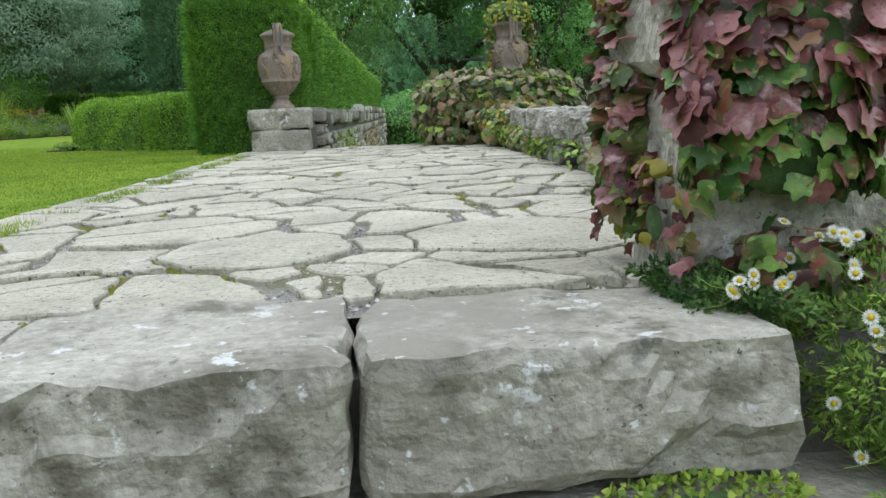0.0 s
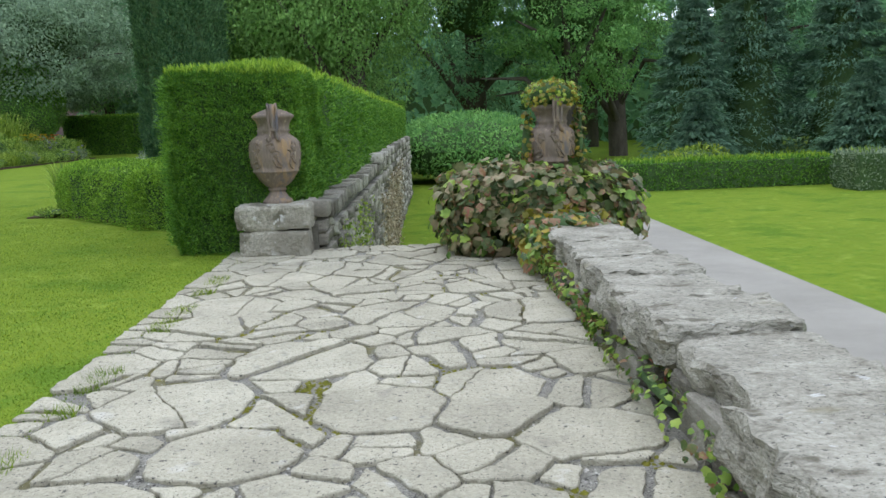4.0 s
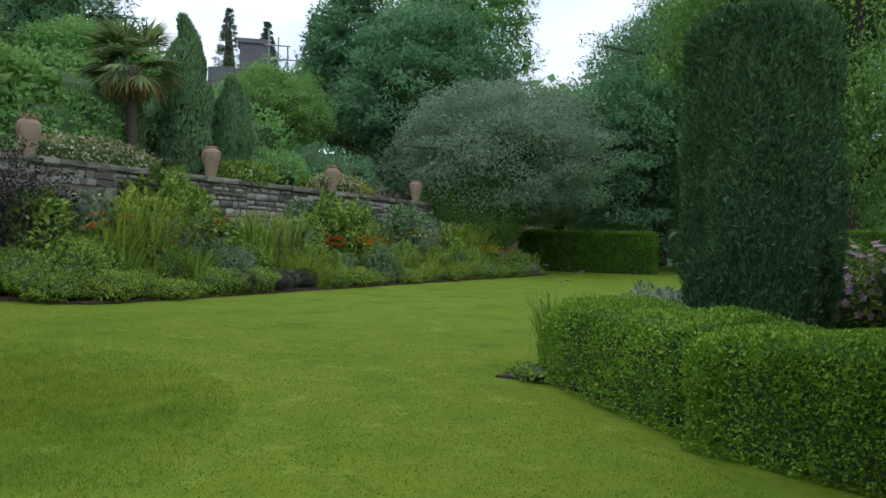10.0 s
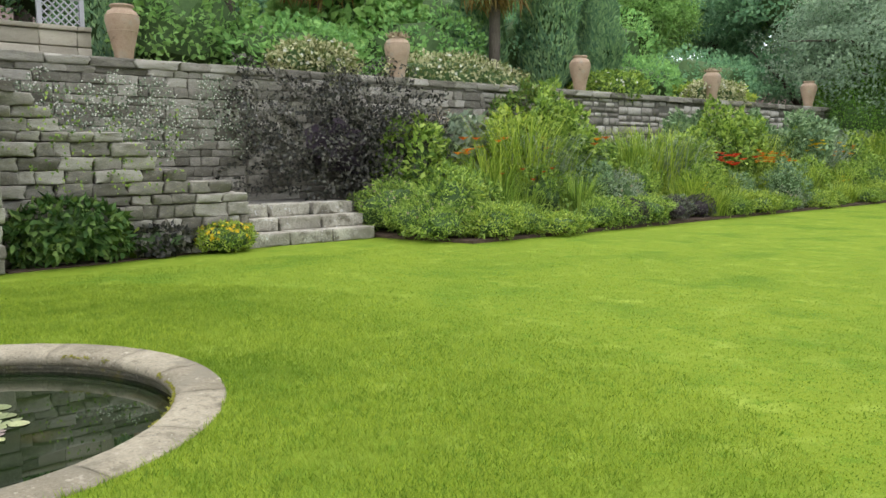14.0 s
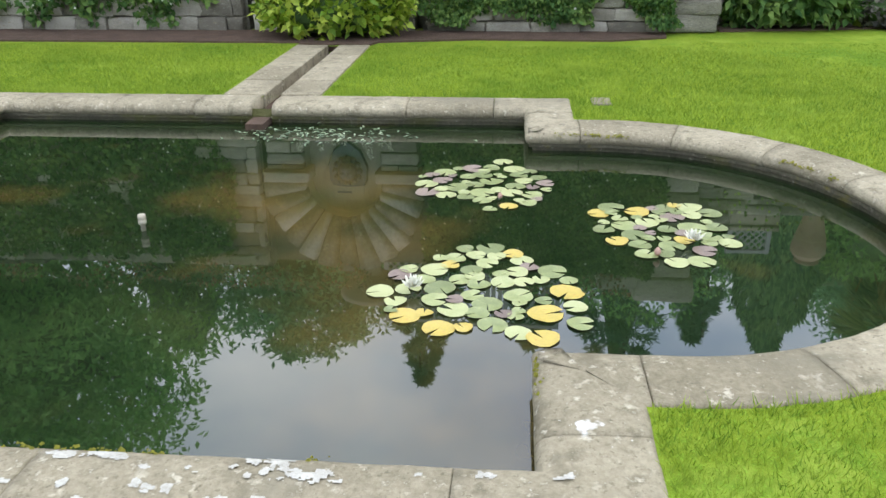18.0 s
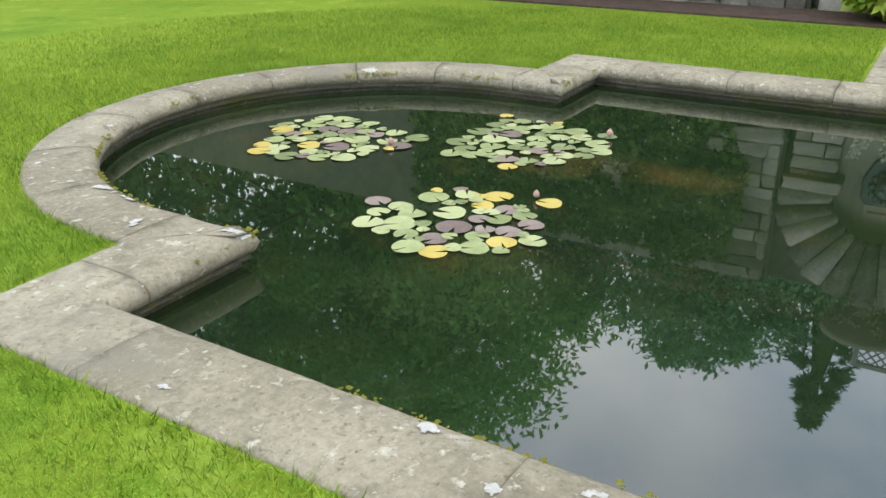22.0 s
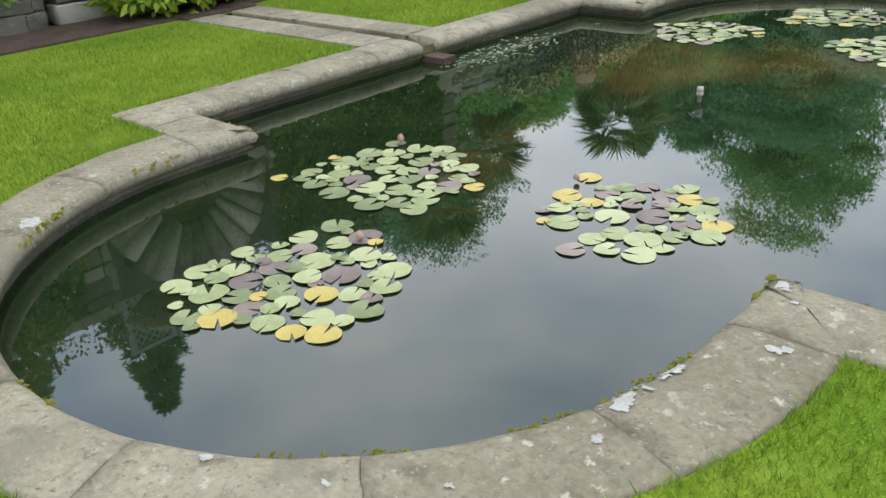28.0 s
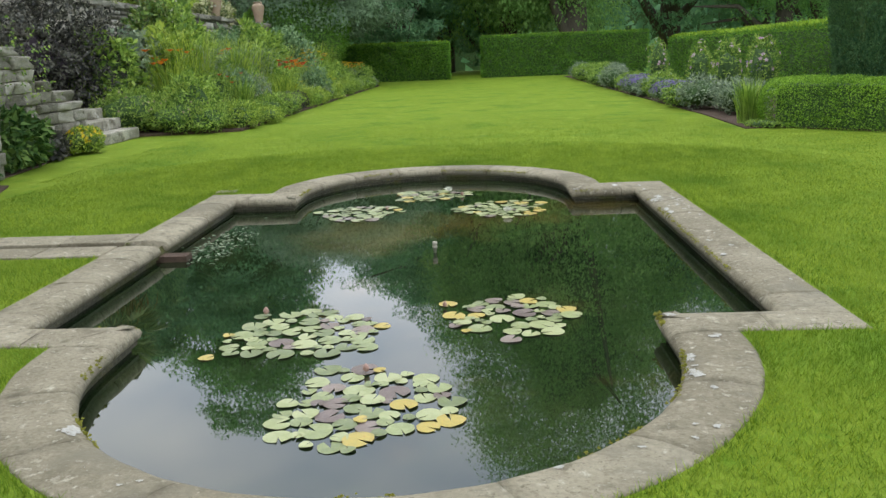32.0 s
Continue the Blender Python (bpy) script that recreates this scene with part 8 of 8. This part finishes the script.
# ---- upper terrace: balustrade wall and trellis ----
para = thing("wall_upper", "pale ashlar parapet of the upper terrace", "wall", kind="structure")
part("core", bm_mesh("core", box_bm(-13.75, -13.45, -9.0, 3.9, 2.6, 3.12), M["ashlar"]), para)
part("core", bm_mesh("core", box_bm(-15.0, -14.5, 3.9, 6.05, 2.6, 3.40), M["ashlar"]), para)
r = np.random.default_rng(1100)
for y0, y1, xx, zz in ((-9.0, 3.9, -13.44, 3.12), (3.9, 6.05, -14.48, 3.40)):
    y = y0
    while y < y1:
        w = min(r.uniform(0.5, 0.9), y1 - y)
        for zc, hh in ((zz - 0.13, 0.24), (zz - 0.39, 0.26)):
            part("ashlar_block", ASHLARS[int(r.integers(3))], para, m=Matrix.Translation((xx - 0.06, y + w / 2, zc)) @ Matrix.Diagonal((0.18, w - 0.01, hh - 0.008, 1)))
        part("coping", ASHLARS[0], para, m=Matrix.Translation((xx - 0.15, y + w / 2, zz + 0.035)) @ Matrix.Diagonal((0.44, w - 0.006, 0.075, 1)))
        y += w
part("ball_pier", rock_block("ball_pier", -13.8, -13.35, -0.75, -0.2, 2.9, 3.25, M["ashlar"], 3.0, 2, 0.004, 0.01), para)


def slat(y0, z0, y1, z1, w, d):
    """A wooden slat in the plane x = 0."""
    L = math.hypot(y1 - y0, z1 - z0)
    a = math.atan2(z1 - z0, y1 - y0)
    bm_ = box_bm(-d / 2, d / 2, 0, L, -w / 2, w / 2)
    bmesh.ops.transform(bm_, matrix=Matrix.Translation((0, y0, z0)) @ Matrix.Rotation(a, 4, "X"), verts=bm_.verts)
    return bm_


def trellis(x, y0, z0, width, height, label, hole=None):
    t = thing("trellis", label, "trellis", x, y0, z0, group="trellis of the upper terrace")
    for nm, sl in (("post", slat(0.035, 0, 0.035, height, 0.07, 0.07)), ("post", slat(width - 0.035, 0, width - 0.035, height, 0.07, 0.07)),
                   ("rail", slat(0.07, height - 0.03, width - 0.07, height - 0.03, 0.06, 0.06)), ("rail", slat(0.07, 0.04, width - 0.07, 0.04, 0.06, 0.06))):
        part(nm, bm_mesh(nm, sl, M["trellis"]), t)
    if hole:
        hy, hz, hr = hole
        ringm = lathe("ring", [(hr, -0.025), (hr + 0.05, -0.025), (hr + 0.05, 0.025), (hr, 0.025), (hr, -0.025)], M["trellis"], 24)
        part("ring", ringm, t, "round opening framed in the lattice", m=pose(0, hy, hz, 0, 90, 0))
    sp = 0.125
    cnt = int((width + height) / sp)
    for sgn in (1, -1):
        for k in range(1, cnt):
            c = k * sp
            pts = []
            lo_y, hi_y = max(0.07, c - height), min(width - 0.07, c)
            if hi_y - lo_y < 0.05:
                continue
            ya, za, yb_, zb_ = lo_y, c - lo_y, hi_y, c - hi_y
            if sgn < 0:
                ya, yb_ = width - ya, width - yb_
            segs = [(ya, za, yb_, zb_)]
            if hole:
                hy, hz, hr = hole
                dy, dz = yb_ - ya, zb_ - za
                L2 = dy * dy + dz * dz
                tt = ((hy - ya) * dy + (hz - za) * dz) / L2
                dd_ = math.hypot(ya + tt * dy - hy, za + tt * dz - hz)
                if dd_ < hr:
                    q = math.sqrt((hr * hr - dd_ * dd_) / L2)
                    segs = [(ya, za, ya + (tt - q) * dy, za + (tt - q) * dz), (ya + (tt + q) * dy, za + (tt + q) * dz, yb_, zb_)]
            for s_ in segs:
                if math.hypot(s_[2] - s_[0], s_[3] - s_[1]) > 0.06 and min(s_[1], s_[3]) > -0.01:
                    bm_ = slat(*s_, 0.022, 0.012)
                    for v in bm_.verts:
                        v.co.x += 0.008 * sgn
                    part("lath", bm_mesh("lath", bm_, M["trellis"]), t)
    return t


trellis(-13.55, -0.42, 3.20, 0.72, 1.70, "tall grey painted lattice panel")
trellis(-13.55, 0.34, 3.20, 0.20, 1.75, "narrow grey painted lattice pilaster")
trellis(-13.55, 0.56, 4.05, 0.76, 0.90, "grey painted lattice arch panel over the bay", (0.38, 0.0, 0.30))
trellis(-13.55, 1.34, 3.20, 0.18, 1.75, "narrow grey painted lattice pilaster")
trellis(-13.55, 1.54, 3.86, 0.92, 1.09, "grey painted lattice panel with a round window", (0.46, 0.40, 0.17))
trellis(-13.55, 1.54, 3.20, 0.20, 0.66, "narrow grey painted lattice leg under the window panel")
trellis(-13.55, 2.26, 3.20, 0.20, 0.66, "narrow grey painted lattice leg under the window panel")
trellis(-13.55, -2.55, 3.20, 2.1, 0.42, "low grey painted lattice fence on the upper wall", (0.95, 0.05, 0.25))
trellis(-13.55, 2.50, 3.20, 1.9, 0.58, "low grey painted lattice fence on the upper wall", (0.85, 0.12, 0.28))
strap_clump("agave", "blue-grey spiky agave in the trellis bay", -13.30, 0.85, 3.14, 22, 0.32, 0.26, M["border_grey"], 1111, 0.05, droop=0.2)
trellis(-14.7, 5.3, 3.44, 0.72, 0.55, "low lattice fence end by the jar")
statue = thing("stone_pedestal", "pale stone basin on a pedestal above the fountain wall", "pedestal", -12.2, -0.35, 2.72)
part("pedestal", lathe("pedestal", [(0.2, 0), (0.2, 0.06), (0.1, 0.12), (0.085, 0.45), (0.12, 0.62), (0.14, 0.66)], M["ashlar"], 18), statue)
part("basin", lathe("basin", [(0.1, 0.66), (0.3, 0.74), (0.46, 0.9), (0.5, 0.96), (0.44, 0.94), (0.0, 0.85)], M["ashlar"], 24), statue)
shell("wall_top_fill", -13.5, -11.5, -14, 3.5, 2.3, 2.70, M["soil"], "planted ledge between the two walls")

# ---- house with scaffolding, far up the hill ----
house = thing("house", "grey stone house roof and chimney wrapped in scaffolding", "house", -36.5, 46.0, -2.4, 40)
part("chimney", bm_mesh("chimney", box_bm(-1.1, 0.9, -1, 1, 9, 17.4, 0.05), M["roof"]), house)
part("chimney_cap", bm_mesh("chimney_cap", box_bm(-1.25, 1.05, -1.15, 1.15, 17.4, 17.75, 0.05), M["roof"]), house)
part("wall", bm_mesh("wall", box_bm(-3.2, 4.6, -1, 5, 6, 15.6), M["roof"]), house)
for i in range(7):
    part("scaffold_pole", tube("scaffold_pole", [(0.9 + i * 0.65, -1.6, 8), (0.9 + i * 0.65, -1.6, 18.4 - 0.55 * i)], [0.06, 0.06], M["pole"], 6), house)
for i in range(6):
    part("scaffold_rail", tube("scaffold_rail", [(0.6, -1.65, 12.5 + i * 0.95), (4.9 - 0.5 * i, -1.65, 12.5 + i * 0.95)], [0.05, 0.05], M["pole"], 6), house)
for i in range(4):
    part("scaffold_brace", tube("scaffold_brace", [(1.0 + i, -1.7, 13), (2.3 + i * 0.7, -1.7, 16.6 - 0.3 * i)], [0.045, 0.045], M["pole"], 6), house)

# ---- grass blades on the near lawn ----
def grass(name, x0, x1, y0, y1, dens, seed, keep, hmin=0.013, hmax=0.031, label="short mown grass blades", w=0.0045):
    r_ = np.random.default_rng(seed)
    n = int((x1 - x0) * (y1 - y0) * dens)
    p = np.c_[r_.uniform(x0, x1, n), r_.uniform(y0, y1, n)]
    p = p[keep(p)]
    n = len(p)
    a = r_.random(n) * 6.283
    h = r_.uniform(hmin, hmax, n)
    ln = h * r_.uniform(0.2, 1.05, n)
    b = r_.random(n) * 6.283
    ww_ = w * r_.uniform(0.7, 1.3, n)
    v0 = np.c_[p[:, 0] - np.cos(a) * ww_ / 2, p[:, 1] - np.sin(a) * ww_ / 2, np.zeros(n)]
    v1 = np.c_[p[:, 0] + np.cos(a) * ww_ / 2, p[:, 1] + np.sin(a) * ww_ / 2, np.zeros(n)]
    v2 = np.c_[p[:, 0] + np.cos(b) * ln, p[:, 1] + np.sin(b) * ln, h]
    solo(name, mesh_arrays(name, np.stack([v0, v1, v2], 1), np.arange(3 * n).reshape(-1, 3), M["blade"]), label, "grass", kind="stuff")


out_pond = [tuple(q) for q in pond_outline(RIM + 0.012, 14)]
near = [tuple(q) for q in pond_outline(RIM + 3.0, 14)]
gr = np.random.default_rng(1199)


def fade(p):
    """Thins the blades with distance from the pond, with no hard edge."""
    q = np.abs(p - np.array(POND))
    d = np.hypot(np.maximum(q[:, 0] - 2.2, 0), np.maximum(q[:, 1] - 3.9, 0))
    return gr.random(len(p)) < np.clip(1.15 - d / 2.6, 0, 1) ** 1.3


def ring_keep(p):
    rillm = (p[:, 0] < -7.5) & (p[:, 1] > -0.63) & (p[:, 1] < 0.17)
    return inside_np(p, near) & ~inside_np(p, out_pond) & ~rillm & fade(p)


grass("lawn_blades", -9.9, -0.6, -6.6, 6.2, 9000, 1200, ring_keep, 0.014, 0.037, w=0.0034)
plot = [tuple(q) for q in pond_outline(RIM + 1.2, 14)]


def open_lawn(p):
    """The open lawn between terrace, pond and beds."""
    k = ~inside_np(p, plot) & ~((p[:, 0] < -7.5) & (p[:, 1] > -0.63) & (p[:, 1] < 0.17)) & (p[:, 1] < 9.2 + (p[:, 0] < -0.7) * 9)
    k &= ~((p[:, 0] > -0.6) & (p[:, 1] > 6.6 - 1.05 * np.maximum(p[:, 0], 0))) & ~((p[:, 0] > 2.55) & (p[:, 1] > 2.9))
    k &= ~((p[:, 0] < -9.9) & (p[:, 1] < 3.4))
    return k & (gr.random(len(p)) < np.clip(1.25 - np.maximum(p[:, 1] - 1.0, 0) / 8.6, 0, 1))


grass("lawn_blades_open", -10.2, 3.36, -4.0, 12.0, 3000, 1201, open_lawn, 0.005, 0.013, w=0.0065)
grass("lawn_edge_tufts", 3.30, 3.44, -3.6, 2.4, 6000, 1202, lambda p: np.sin(p[:, 1] * 5.3) + np.sin(p[:, 1] * 13.1) > 0.1, 0.025, 0.055, "longer grass at the paving's edge")
grass("pond_edge_tufts", -8.2, -2.2, -5, 4.6, 2600, 1205, lambda p: inside_np(p, [tuple(q) for q in pond_outline(RIM + 0.06, 14)]) & ~inside_np(p, [tuple(q) for q in pond_outline(RIM + 0.0, 14)]) & ~((p[:, 0] < -7.5) & (p[:, 1] > -0.63) & (p[:, 1] < 0.17)), 0.03, 0.05, "longer grass along the pond coping")


# ---- stones of floors and walls ----
build_flags()
build_wall_stones()
parapet_face()
